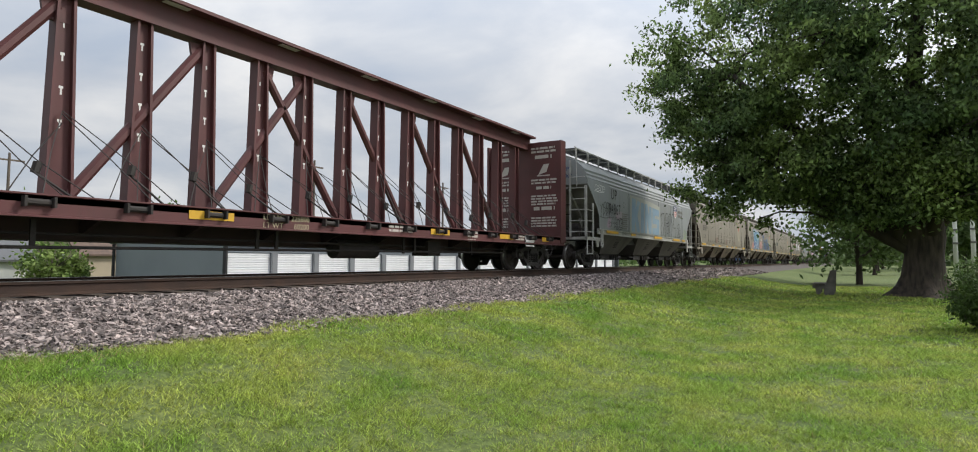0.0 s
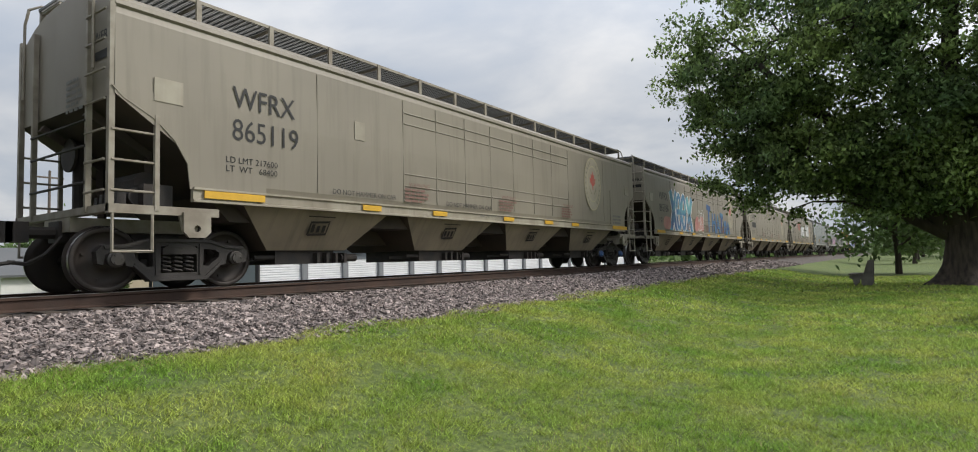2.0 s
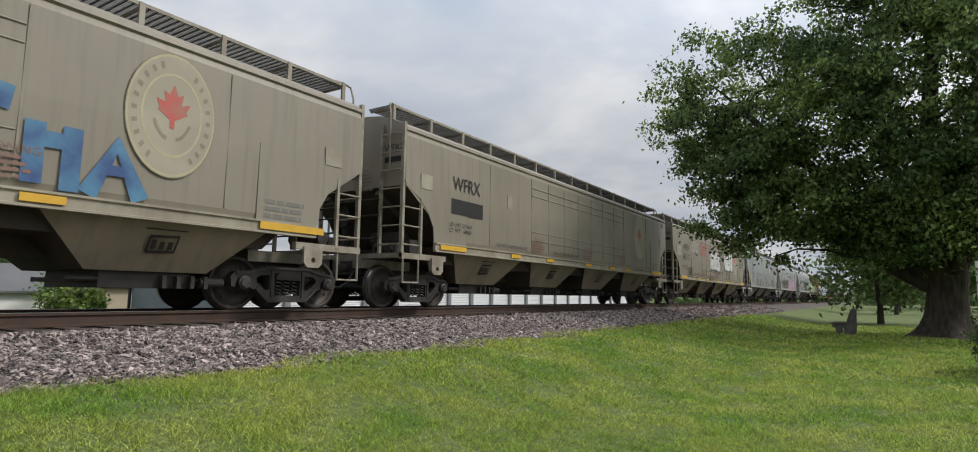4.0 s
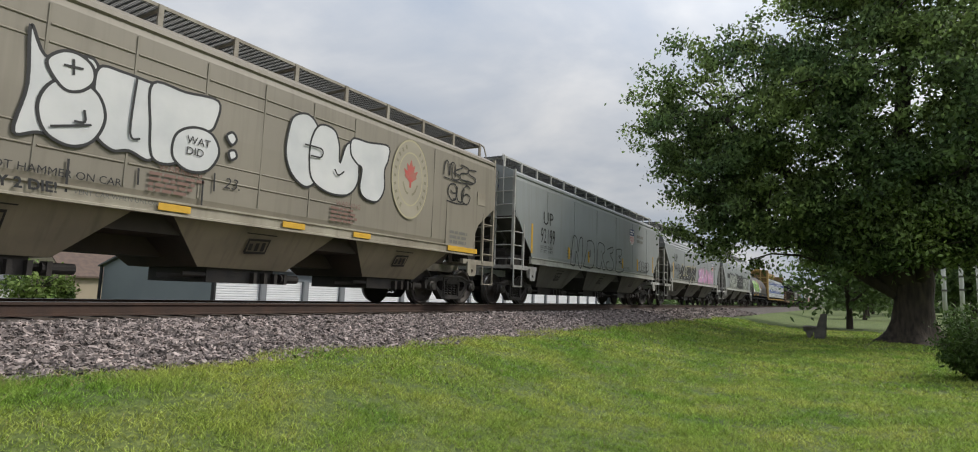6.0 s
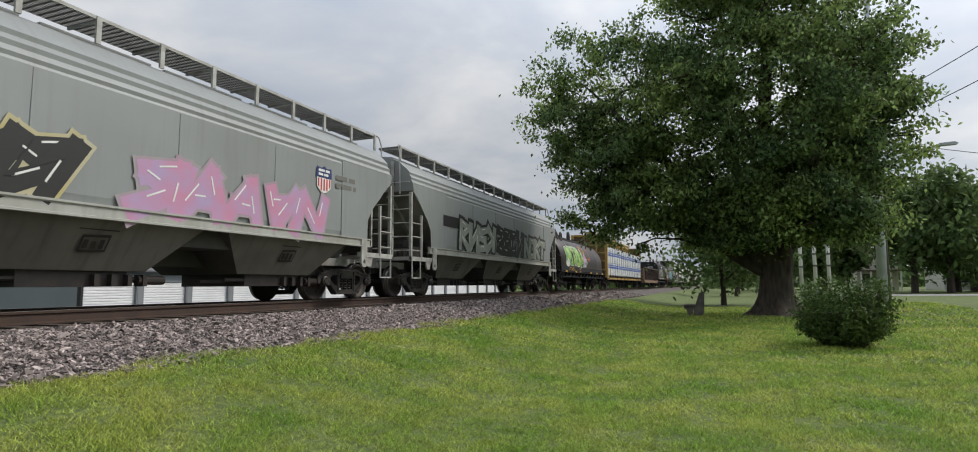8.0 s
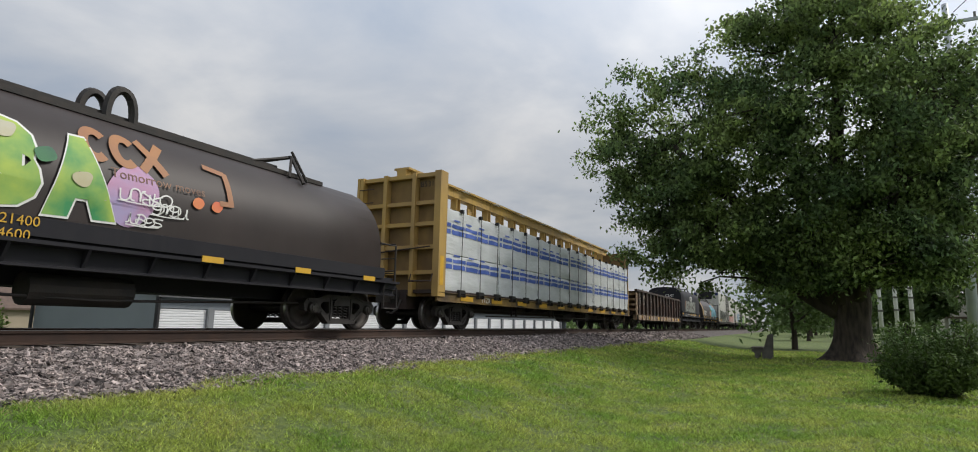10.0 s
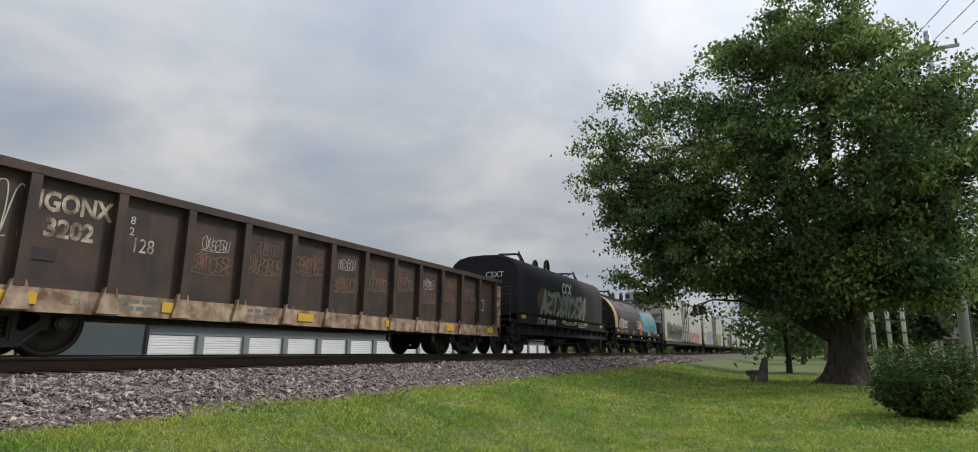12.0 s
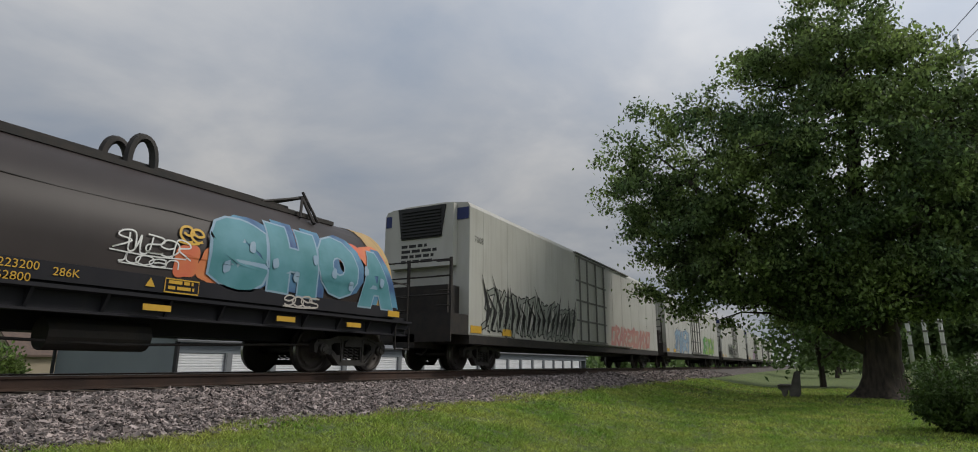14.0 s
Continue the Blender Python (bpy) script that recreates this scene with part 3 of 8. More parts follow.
for nm, c, c2 in (("aqua", (0.13, 0.36, 0.40), (0.05, 0.15, 0.33)), ("deepblue", (0.03, 0.07, 0.20), (0.09, 0.25, 0.38)), ("pink", (0.50, 0.22, 0.34), (0.36, 0.30, 0.5)), ("lightblue", (0.20, 0.31, 0.43), (0.26, 0.36, 0.45)), ("halo", (0.38, 0.39, 0.355), (0.33, 0.34, 0.31)),
                  ("green", (0.04, 0.25, 0.09), (0.36, 0.48, 0.08)), ("orange", (0.62, 0.22, 0.07), (0.6, 0.12, 0.06)), ("silver", (0.20, 0.22, 0.19), (0.29, 0.30, 0.27)), ("teal", (0.05, 0.20, 0.23), (0.10, 0.27, 0.33)),
                  ("rose", (0.38, 0.14, 0.14), (0.45, 0.25, 0.2)), ("white", (0.60, 0.60, 0.60), (0.5, 0.51, 0.52)), ("buff", (0.35, 0.315, 0.245), (0.30, 0.27, 0.21)), ("faded", (0.36, 0.17, 0.07), (0.30, 0.14, 0.07)), ("deepgreen", (0.02, 0.10, 0.06), (0.05, 0.2, 0.07)), ("gold", (0.42, 0.36, 0.16), (0.45, 0.43, 0.33)), ("haze", (0.34, 0.25, 0.30), (0.31, 0.30, 0.30)), ("emblem", (0.24, 0.22, 0.15), (0.20, 0.18, 0.12))):
    M["g_" + nm] = material("spray_" + nm, c, 0.65, 0, c2, 1.6, 1.0)


# ---- covered hoppers ----
def hopper(label, center, length, truck_in, style, paint, dark, bays, blue_at=()):
    car = car_base("covered_hopper", label, "railway hopper", center, length, truck_in, blue_at=blue_at)
    h = length / 2
    if style == "ribbed":
        prof = [(1.57, 1.48), (1.60, 1.62), (1.61, 3.22), (1.585, 3.27), (1.60, 3.33), (1.55, 3.42), (1.56, 3.49), (1.49, 3.58), (1.50, 3.65), (1.40, 3.76), (1.15, 3.98), (0.8, 4.15), (0.4, 4.22), (0, 4.24)]
        knee, ears = 3.10, [(0.0, 3.30), (0.10, 3.05), (0.38, 2.85), (0.62, 2.60), (0.95, 2.30), (1.17, 1.98), (1.20, 1.48)]
        drop = 2.0
    else:
        prof = [(1.57, 1.44), (1.60, 1.56), (1.615, 2.6), (1.60, 3.70), (1.575, 3.80), (1.61, 3.83), (1.60, 3.90), (1.45, 4.00), (1.15, 4.14), (0.8, 4.24), (0.4, 4.29), (0, 4.30)]
        knee = 2.62
        ears = [(0.0, 2.72), (0.14, 2.58), (0.55, 2.36), (0.82, 2.10), (1.0, 1.80), (1.04, 1.44)]
        if style == "smooth":
            ears = [(0.0, 2.75), (0.3, 2.45), (0.62, 2.05), (0.95, 1.72), (1.08, 1.60), (1.1, 1.44)]
        drop = 1.7
    full = prof + [(-a, b) for a, b in prof[-2::-1]]

    def inset(z):
        return 0.06 if z >= knee else 0.06 + (knee - z) / (knee - 1.45) * drop
    # outer shell with slope sheets at the ends
    bm = B()
    zs = sorted({p[1] for p in prof} | {knee, 2.2, 1.9})
    half = []
    for z in zs:
        for (xa, za), (xb, zb) in zip(prof, prof[1:]):
            if za <= z <= zb or zb <= z <= za:
                t = 0 if zb == za else (z - za) / (zb - za)
                half.append((xa + t * (xb - xa), z))
                break
    ring = half + [(-a, b) for a, b in half[::-1] if a > 1e-6]
    r0 = [bm.verts.new((a, -h + inset(b), b)) for a, b in ring]
    r1 = [bm.verts.new((a, h - inset(b), b)) for a, b in ring]
    n = len(ring)
    for i in range(n):
        j = (i + 1) % n
        bm.faces.new((r0[i], r0[j], r1[j], r1[i]))
    k = len(half)
    for rr, flip in ((r0, 1), (r1, 0)):
        for i in range(k - 1):
            a, b = rr[i], rr[i + 1]
            c, d = rr[n - 1 - i] if n - 1 - i != i + 1 else None, rr[n - 2 - i] if n - 2 - i > i + 1 else None
            vs = [v for v in (a, b, d, c) if v is not None]
            if len(set(vs)) >= 3:
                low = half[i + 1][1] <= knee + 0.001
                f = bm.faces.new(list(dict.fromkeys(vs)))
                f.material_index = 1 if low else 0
    # except on ribbed cars, slope sheets are coloured dark for recess shade and grime
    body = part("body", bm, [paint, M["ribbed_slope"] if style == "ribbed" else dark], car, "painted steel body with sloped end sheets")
    # side sheets that run out past the slope sheets in a curve
    for s in (1, -1):
        for e in (1, -1):
            bm = B()
            out = [(e * (h - a - 0.02), z) for a, z in ears]
            prism(bm, out + [(e * (h - 2.3), 1.44), (e * (h - 2.3), ears[0][1])], "x", s * 1.603, s * 1.622)
            part("side_sheet_ear", bm, paint, car)
    # welded panel seams
    if style != "tan":
        for q in range(1, 7):
            ys = -h + q * length / 7
            part("panel_seam", box(B(), 1.608, 1.617, ys - 0.012, ys + 0.012, 1.55, 3.2 if style == "ribbed" else 3.68), paint, car)
    # long sill with its lip
    for s in (1, -1):
        bm = B()
        zb = 1.46 if style == "ribbed" else 1.42
        prism(bm, [(s * 1.56, zb - 0.16), (s * 1.66, zb - 0.16), (s * 1.66, zb - 0.13), (s * 1.63, zb - 0.12), (s * 1.63, zb), (s * 1.66, zb + 0.02), (s * 1.66, zb + 0.05), (s * 1.56, zb + 0.06)], "y", -h + 1.1, h - 1.1)
        part("side_sill", bm, M["sill_" + ("tan" if style == "tan" else "grey")], car)
    # hopper bays
    span = 2 * h - 3.4
    bl = span / bays
    zt, zbot = 1.34, 0.36
    for i in range(bays):
        c = -span / 2 + bl * (i + 0.5)
        bm = B()
        tl, bl2 = bl * 0.5, bl * (0.23 if bays == 4 else 0.26)
        top = [(-1.52, c - tl), (1.52, c - tl), (1.52, c + tl), (-1.52, c + tl)]
        bot = [(-1.02, c - bl2), (1.02, c - bl2), (1.02, c + bl2), (-1.02, c + bl2)]
        tv = [bm.verts.new((a, b, zt)) for a, b in top]
        bv = [bm.verts.new((a, b, zbot + 0.22)) for a, b in bot]
        # a broad side face and two slope faces, coloured dark for shade and dirt
        tr_ = [bm.verts.new((a, c + (b - c) * 0.88, zt)) for a, b in top]
        for q in range(4):
            p = (q + 1) % 4
            f = bm.faces.new((tr_[q], tr_[p], bv[p], bv[q]))
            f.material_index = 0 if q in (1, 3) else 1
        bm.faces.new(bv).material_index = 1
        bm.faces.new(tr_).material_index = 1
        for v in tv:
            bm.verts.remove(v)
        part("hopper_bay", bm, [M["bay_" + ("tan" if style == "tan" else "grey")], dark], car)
        bm = B()
        box(bm, -0.75, 0.95, c - bl2 * 0.75, c + bl2 * 0.75, zbot - 0.02, zbot + 0.22)
        rod(bm, (0.9, c - bl2 * 1.2, zbot + 0.1), (0.9, c + bl2 * 1.3, zbot + 0.1), 0.04, 8)
        rod(bm, (0.97, c + bl2 * 0.9, zbot + 0.08), (0.97, c + bl2 * 1.35, zbot + 0.08), 0.075, 10)
        for k in range(4):
            box(bm, 0.85, 1.06, c + bl2 * (0.2 + 0.25 * k), c + bl2 * (0.27 + 0.25 * k), zbot - 0.02, zbot + 0.17)
        box(bm, 0.6, 0.66, c - bl2 * 1.5, c + bl2 * 1.5, zbot + 0.04, zbot + 0.1)
        part("outlet_gate", bm, M["steel_dark"], car)
        bm = B()
        rng = random.Random(i + int(center))
        px = 1.52 - 0.5 * 0.42 + 0.012
        ribbon(bm, [(c - 0.2, 0.83), (c + 0.2, 0.85), (c + 0.2, 1.1), (c - 0.2, 1.08), (c - 0.2, 0.83)], 0.05, px)
        for u in range(3):
            ribbon(bm, [(c - 0.12 + 0.12 * u, 0.88), (c - 0.13 + 0.12 * u, 1.0 + 0.05 * rng.random())], 0.07, px + 0.001)
        ribbon(bm, [(c - 0.3, 1.2), (c + 0.3, 1.2)], 0.02, px)
        pm = part("hatch_plate", bm, M["steel_dark"], car)
        pm.matrix_basis = Matrix.Translation((px, 0, 0.98)) @ pose(0, 0, 0, 0, 31.0, 0) @ Matrix.Translation((-px, 0, -0.98))
    # inner floor between the bays, coloured dark for the shade and dirt there
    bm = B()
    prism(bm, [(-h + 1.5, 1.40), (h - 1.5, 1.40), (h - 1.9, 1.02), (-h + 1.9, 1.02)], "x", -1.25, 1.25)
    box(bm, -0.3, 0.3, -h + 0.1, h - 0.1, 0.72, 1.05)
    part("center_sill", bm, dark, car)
    # roof walks: a close steel grid on pale brackets, with a bent handrail at each end
    xi, xo = 0.42, 1.12
    for s in (1, -1):
        bm = B()
        for q in range(13):
            xx = xi + (xo - xi) * q / 12
            box(bm, s * xx - 0.007, s * xx + 0.007, -h + 0.1, h - 0.1, 4.43, 4.475)
        nn = int(length / 0.11)
        for q in range(nn + 1):
            yy = -h + 0.1 + (length - 0.2) * q / nn
            box(bm, min(s * xi, s * xo), max(s * xi, s * xo), yy - 0.008, yy + 0.008, 4.435, 4.472)
        part("roof_walk", bm, M["walk"], car, "galvanised open-grid running board")
        bm = B()
        nn = 14
        for q in range(nn + 1):
            yy = -h + 0.15 + (length - 0.3) * q / nn
            box(bm, s * xo - 0.012, s * xo + 0.03, yy - 0.04, yy + 0.04, 4.05, 4.48)
            box(bm, min(s * xi, s * xo), max(s * xi, s * xo), yy - 0.02, yy + 0.02, 4.39, 4.43)
        box(bm, s * xo - 0.012, s * xo + 0.012, -h + 0.1, h - 0.1, 4.43, 4.485)
        part("walk_bracket", bm, M["post_" + ("tan" if style == "tan" else "grey")], car)
        for e in (1, -1):
            bm = B()
            pipe(bm, [(s * 1.05, e * (h - 0.5), 4.49), (s * 1.08, e * (h - 0.12), 4.52), (s * 1.16, e * (h + 0.02), 4.44), (s * 1.22, e * (h + 0.05), 4.2), (s * 1.24, e * (h + 0.05), 3.0)], 0.02)
            part("handrail", bm, M["post_" + ("tan" if style == "tan" else "grey")], car)
    for q in range(int(length / 2.2)):
        yy = -h + 1.0 + q * 2.2
        part("roof_hatch", box(B(), -0.32, 0.32, yy, yy + 1.9, 4.25, 4.40), paint, car)
    # platforms, posts, ladders at both ends
    for e in (-1, 1):
        ye = e * h
        bm = B()
        box(bm, -1.6, 1.6, min(ye, ye - e * 0.14), max(ye, ye - e * 0.14), 1.07, 1.17)
        for s in (1, -1):
            box(bm, min(s * 1.52, s * 1.62), max(s * 1.52, s * 1.62), min(ye, ye - e * 1.5), max(ye, ye - e * 1.5), 1.05, 1.17)
            prism(bm, [(ye - e * 0.9, 1.1), (ye - e * 1.25, 1.1), (ye - e * 1.17, 0.82), (ye - e * 0.98, 0.82)], "x", s * 1.56, s * 1.60)
        box(bm, -0.45, 0.45, min(ye, ye - e * 1.6), max(ye, ye - e * 1.6), 0.86, 1.06)
        part("end_platform", bm, M["post_" + ("tan" if style == "tan" else "grey")], car)
        for s in (1, -1):
            yj, w, zl, zh = (ye - e * 1.39, 0.12, 0.80, 1.50) if style == "ribbed" else (ye - e * 1.15, 0.2, 0.74, 1.10)
            hole = [(yj + 0.05 * math.cos(a), zl + 0.13 + (0.06 if style == "ribbed" else 0.05) * math.sin(a)) for a in [math.pi * i / 4 for i in range(8)]]
            pad = [(yj - w, zh), (yj + w, zh), (yj + w, zl + 0.08), (yj + w * 0.6, zl), (yj - w * 0.6, zl), (yj - w, zl + 0.08)]
            part("jacking_pad", pierced(B(), pad, [hole], min(s * 1.625, s * 1.665), max(s * 1.625, s * 1.665)), M["post_" + ("tan" if style == "tan" else "grey")], car)
            slope = 0.06 + (knee - 2.0) / (knee - 1.45) * drop
            bm = B()
            rod(bm, (s * 0.8, ye - e * 0.05, knee - 0.12), (s * 0.8, ye - e * (slope - 0.08), 1.98), 0.085, 4)
            rod(bm, (s * 0.8, ye - e * (slope - 0.08), 2.0), (s * 0.8, ye - e * (slope - 0.05), 1.1), 0.07, 4)
            part("slope_strut", bm, M["ribbed_slope"] if style == "ribbed" else dark, car)
            bm = B()
            top = 4.0 if style != "ribbed" else 3.05
            box(bm, s * 1.56 - 0.04, s * 1.56 + 0.04, min(ye, ye - e * 0.07), max(ye, ye - e * 0.07), 1.1, top)
            box(bm, s * 0.95 - 0.03, s * 0.95 + 0.03, min(ye + e * 0.02, ye - e * 0.05), max(ye + e * 0.02, ye - e * 0.05), 1.1, 4.0)
            part("corner_post", bm, M["post_" + ("tan" if style == "tan" else "grey")], car)
            pm = M["post_" + ("tan" if style == "tan" else "grey")]
            bm = B()
            box(bm, s * 1.6 - 0.03, s * 1.6 + 0.03, min(ye - e * 0.57, ye - e * 0.63), max(ye - e * 0.57, ye - e * 0.63), 1.1, 2.42)
            ld = part("ladder", bm, pm, car)
            part("stirrup_step", pipe(B(), [(s * 1.6, ye - e * 0.05, 1.05), (s * 1.6, ye - e * 0.05, 0.55), (s * 1.6, ye - e * 0.55, 0.55), (s * 1.6, ye - e * 0.55, 1.05)], 0.02), pm, ld)
            for q in range(7 if style != "ribbed" else 6):
                z = 1.35 + 0.40 * q
                key = "rung_" + style
                if key not in MESH:
                    MESH[key] = to_mesh(rod(B(), (0, -0.29, 0), (0, 0.29, 0), 0.018, 6), "rung", pm)
                if z < 2.5:
                    part("rung", MESH[key], None, ld, at=pose(s * 1.6, ye - e * 0.32, z))
                if s > 0 or e > 0:
                    part("rung", MESH[key], None, ld, at=pose(s * 1.25, ye + e * 0.03, z, 0, 0, 90))
        # brake cylinder and bolted gear on the floor of the platform
        bm = B()
        rod(bm, (0.35, ye - e * 0.55, 1.33), (1.2, ye - e * 0.55, 1.33), 0.13, 12)
        for k in range(5):
            box(bm, 0.5 + 0.15 * k, 0.58 + 0.15 * k, min(ye - e * 0.28, ye - e * 0.4), max(ye - e * 0.28, ye - e * 0.4), 1.17, 1.34 + 0.03 * (k % 3))
        part("brake_cylinder", bm, M["cast"], car)
        bm = B()
        for z in (1.5, 2.0, 2.35):
            rod(bm, (-0.95, ye + e * 0.02, z), (0.95, ye + e * 0.02, z), 0.02, 6)
        if e == -1:
            rod(bm, (-0.6, ye + 0.5, 1.2), (-0.6, ye + 0.5, 2.3), 0.09, 8)
            rod(bm, (-0.6, ye + 0.38, 2.1), (-0.6, ye + 0.34, 2.1), 0.26, 16)
            rod(bm, (0.1, ye + 0.75, 1.55), (1.0, ye + 0.75, 1.55), 0.17, 12)
            box(bm, 0.55, 1.35, ye + 0.55, ye + 0.95, 1.2, 1.5)
        part("brake_rigging", bm, M["steel_dark"], car)
    return car, body, h


M["tan"] = material("tan_car_paint", (0.24, 0.214, 0.17), 0.55, 0, (0.192, 0.171, 0.137), 0.5, 0.7, streak=0.35, streak_color=(0.11, 0.09, 0.065), bump=0.05, bump_scale=2)
M["seam_tan"] = material("tan_welded_seam", (0.20, 0.18, 0.143), 0.65, 0, (0.25, 0.225, 0.18), 2.5, 0.9)
# slope sheets and bay ends: shade is in this dark colour along with rust
M["tan_dark"] = material("shaded_rusty_slope_sheet", (0.045, 0.036, 0.03), 0.8, 0.1, (0.085, 0.06, 0.045), 1.2, 0.8, streak=0.4)
M["grey"] = material("grey_car_paint", (0.255, 0.273, 0.277), 0.5, 0, (0.21, 0.222, 0.22), 0.5, 0.7, streak=0.35, streak_color=(0.16, 0.15, 0.13), bump=0.05, bump_scale=2)
# same for the grey cars, shade and grime in one colour
M["grey_dark"] = material("shaded_grimy_slope_sheet", (0.075, 0.072, 0.066), 0.8, 0.1, (0.045, 0.042, 0.038), 1.2, 0.8, streak=0.4)
M["ribbed_slope"] = material("dusty_grey_slope_sheet", (0.25, 0.245, 0.225), 0.75, 0, (0.11, 0.105, 0.095), 1.2, 0.8, streak=0.4)
M["sill_tan"] = material("tan_sill", (0.35, 0.32, 0.255), 0.6, 0, (0.2, 0.17, 0.13), 1.5, 0.8, streak=0.3)
M["sill_grey"] = material("grey_sill", (0.38, 0.385, 0.36), 0.6, 0, (0.25, 0.24, 0.21), 1.5, 0.7, streak=0.3)
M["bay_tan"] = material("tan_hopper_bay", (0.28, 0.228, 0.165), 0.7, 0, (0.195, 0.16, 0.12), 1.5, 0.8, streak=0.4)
M["bay_grey"] = material("dark_streaked_grey_hopper_bay", (0.16, 0.15, 0.13), 0.75, 0, (0.10, 0.092, 0.08), 1.2, 0.8, streak=0.5)
M["post_tan"] = material("tan_post", (0.29, 0.265, 0.215), 0.6, 0, (0.15, 0.12, 0.09), 4, 0.7)
M["post_grey"] = material("grey_post", (0.42, 0.425, 0.41), 0.6, 0, (0.22, 0.2, 0.18), 4, 0.7)
M["walk"] = material("galvanised_grid", (0.16, 0.165, 0.17), 0.5, 0.5, (0.10, 0.10, 0.10), 4, 0.7)


def shield(car, x, y, z, w):
    """A red, white and blue badge as plain shapes."""
    hgt = w * 1.35
    bm = B()
    flat(bm, [(y, z + hgt * 0.45), (y + w, z + hgt * 0.45), (y + w, z + hgt * 0.15), (y + w * 0.75, z), (y + w * 0.5, z - hgt * 0.06), (y + w * 0.25, z), (y, z + hgt * 0.15)], x)
    part("badge", bm, M["p_white"], car, "white badge field")
    bm = B()
    for i in range(5):
        u = y + w * (0.06 + 0.2 * i)
        flat(bm, [(u, z + hgt * (0.16 if i in (0, 4) else 0.03)), (u + w * 0.1, z + hgt * (0.13 if i in (0, 4) else 0.02)), (u + w * 0.1, z + hgt * 0.43), (u, z + hgt * 0.43)], x + 0.002)
    part("badge_stripe", bm, M["p_red"], car)
    bm = B()
    flat(bm, [(y - w * 0.06, z + hgt * 0.46), (y + w * 1.06, z + hgt * 0.46), (y + w * 1.02, z + hgt * 0.82), (y + w * 0.7, z + hgt * 0.78), (y + w * 0.5, z + hgt * 0.86), (y + w * 0.3, z + hgt * 0.78), (y - w * 0.02, z + hgt * 0.82)], x + 0.002)
    part("badge_top", bm, M["p_navy"], car)
    bars(car, x + 0.004, y + w * 0.1, z + hgt * 0.66, 2, w * 0.8, hgt * 0.08, M["p_white"], "badge_print")


def emblem(car, x, y, z, r):
    bm = B()
    flat(bm, [(y + r * math.cos(i * math.pi / 16), z + 1.12 * r * math.sin(i * math.pi / 16)) for i in range(32)], x)
    part("emblem_disc", bm, M["g_buff"], car, "faded round emblem")
    bm = B()
    for rr in (0.97, 0.66):
        ribbon(bm, [(y + r * rr * math.cos(i * math.pi / 16), z + 1.12 * r * rr * math.sin(i * math.pi / 16)) for i in range(33)], 0.035, x + 0.002)
    part("emblem_ring", bm, M["p_cream"], car)
    bm = B()
    ribbon(bm, [(y + r * math.cos(i * math.pi / 16), z + 1.12 * r * math.sin(i * math.pi / 16)) for i in range(33)], 0.016, x + 0.003)
    for i in range(26):
        if i not in (5, 6, 7, 18, 19, 20, 21):
            a0 = i * math.pi / 13
            ribbon(bm, [(y + r * q * math.cos(a0), z + 1.12 * r * q * math.sin(a0)) for q in (0.77, 0.88)], 0.06, x + 0.003)
    for sg in (1, -1):
        ribbon(bm, [(y + sg * r * (0.1 + 0.3 * k / 4), z - r * (0.42 - 0.3 * (k / 4) ** 2)) for k in range(5)], 0.05, x + 0.003)
    part("emblem_print", bm, M["g_emblem"], car, "faded olive ring print")
    bm = B()
    leaf = [(0, 0.4), (0.1, 0.2), (0.22, 0.26), (0.18, 0.05), (0.38, 0.1), (0.3, -0.05), (0.34, -0.1), (0.05, -0.25), (0.05, -0.4), (-0.05, -0.4), (-0.05, -0.25), (-0.34, -0.1), (-0.3, -0.05), (-0.38, 0.1), (-0.18, 0.05), (-0.22, 0.26), (-0.1, 0.2)]
    flat(bm, [(y + a * r, z + 0.16 * r + b * r) for a, b in leaf], x + 0.004)
    part("emblem_leaf", bm, M["p_red_leaf"], car)


def reflectors(car, x, ys, z, w=0.8, h=0.14, mat=None, name="reflector"):
    for y in ys:
        bm = B()
        box(bm, x - 0.01, x + 0.006, y, y + w, z, z + h)
        part(name, bm, mat or M["p_yellow"], car, "yellow reflective strip")


SX = 1.628   # just proud of a hopper's side


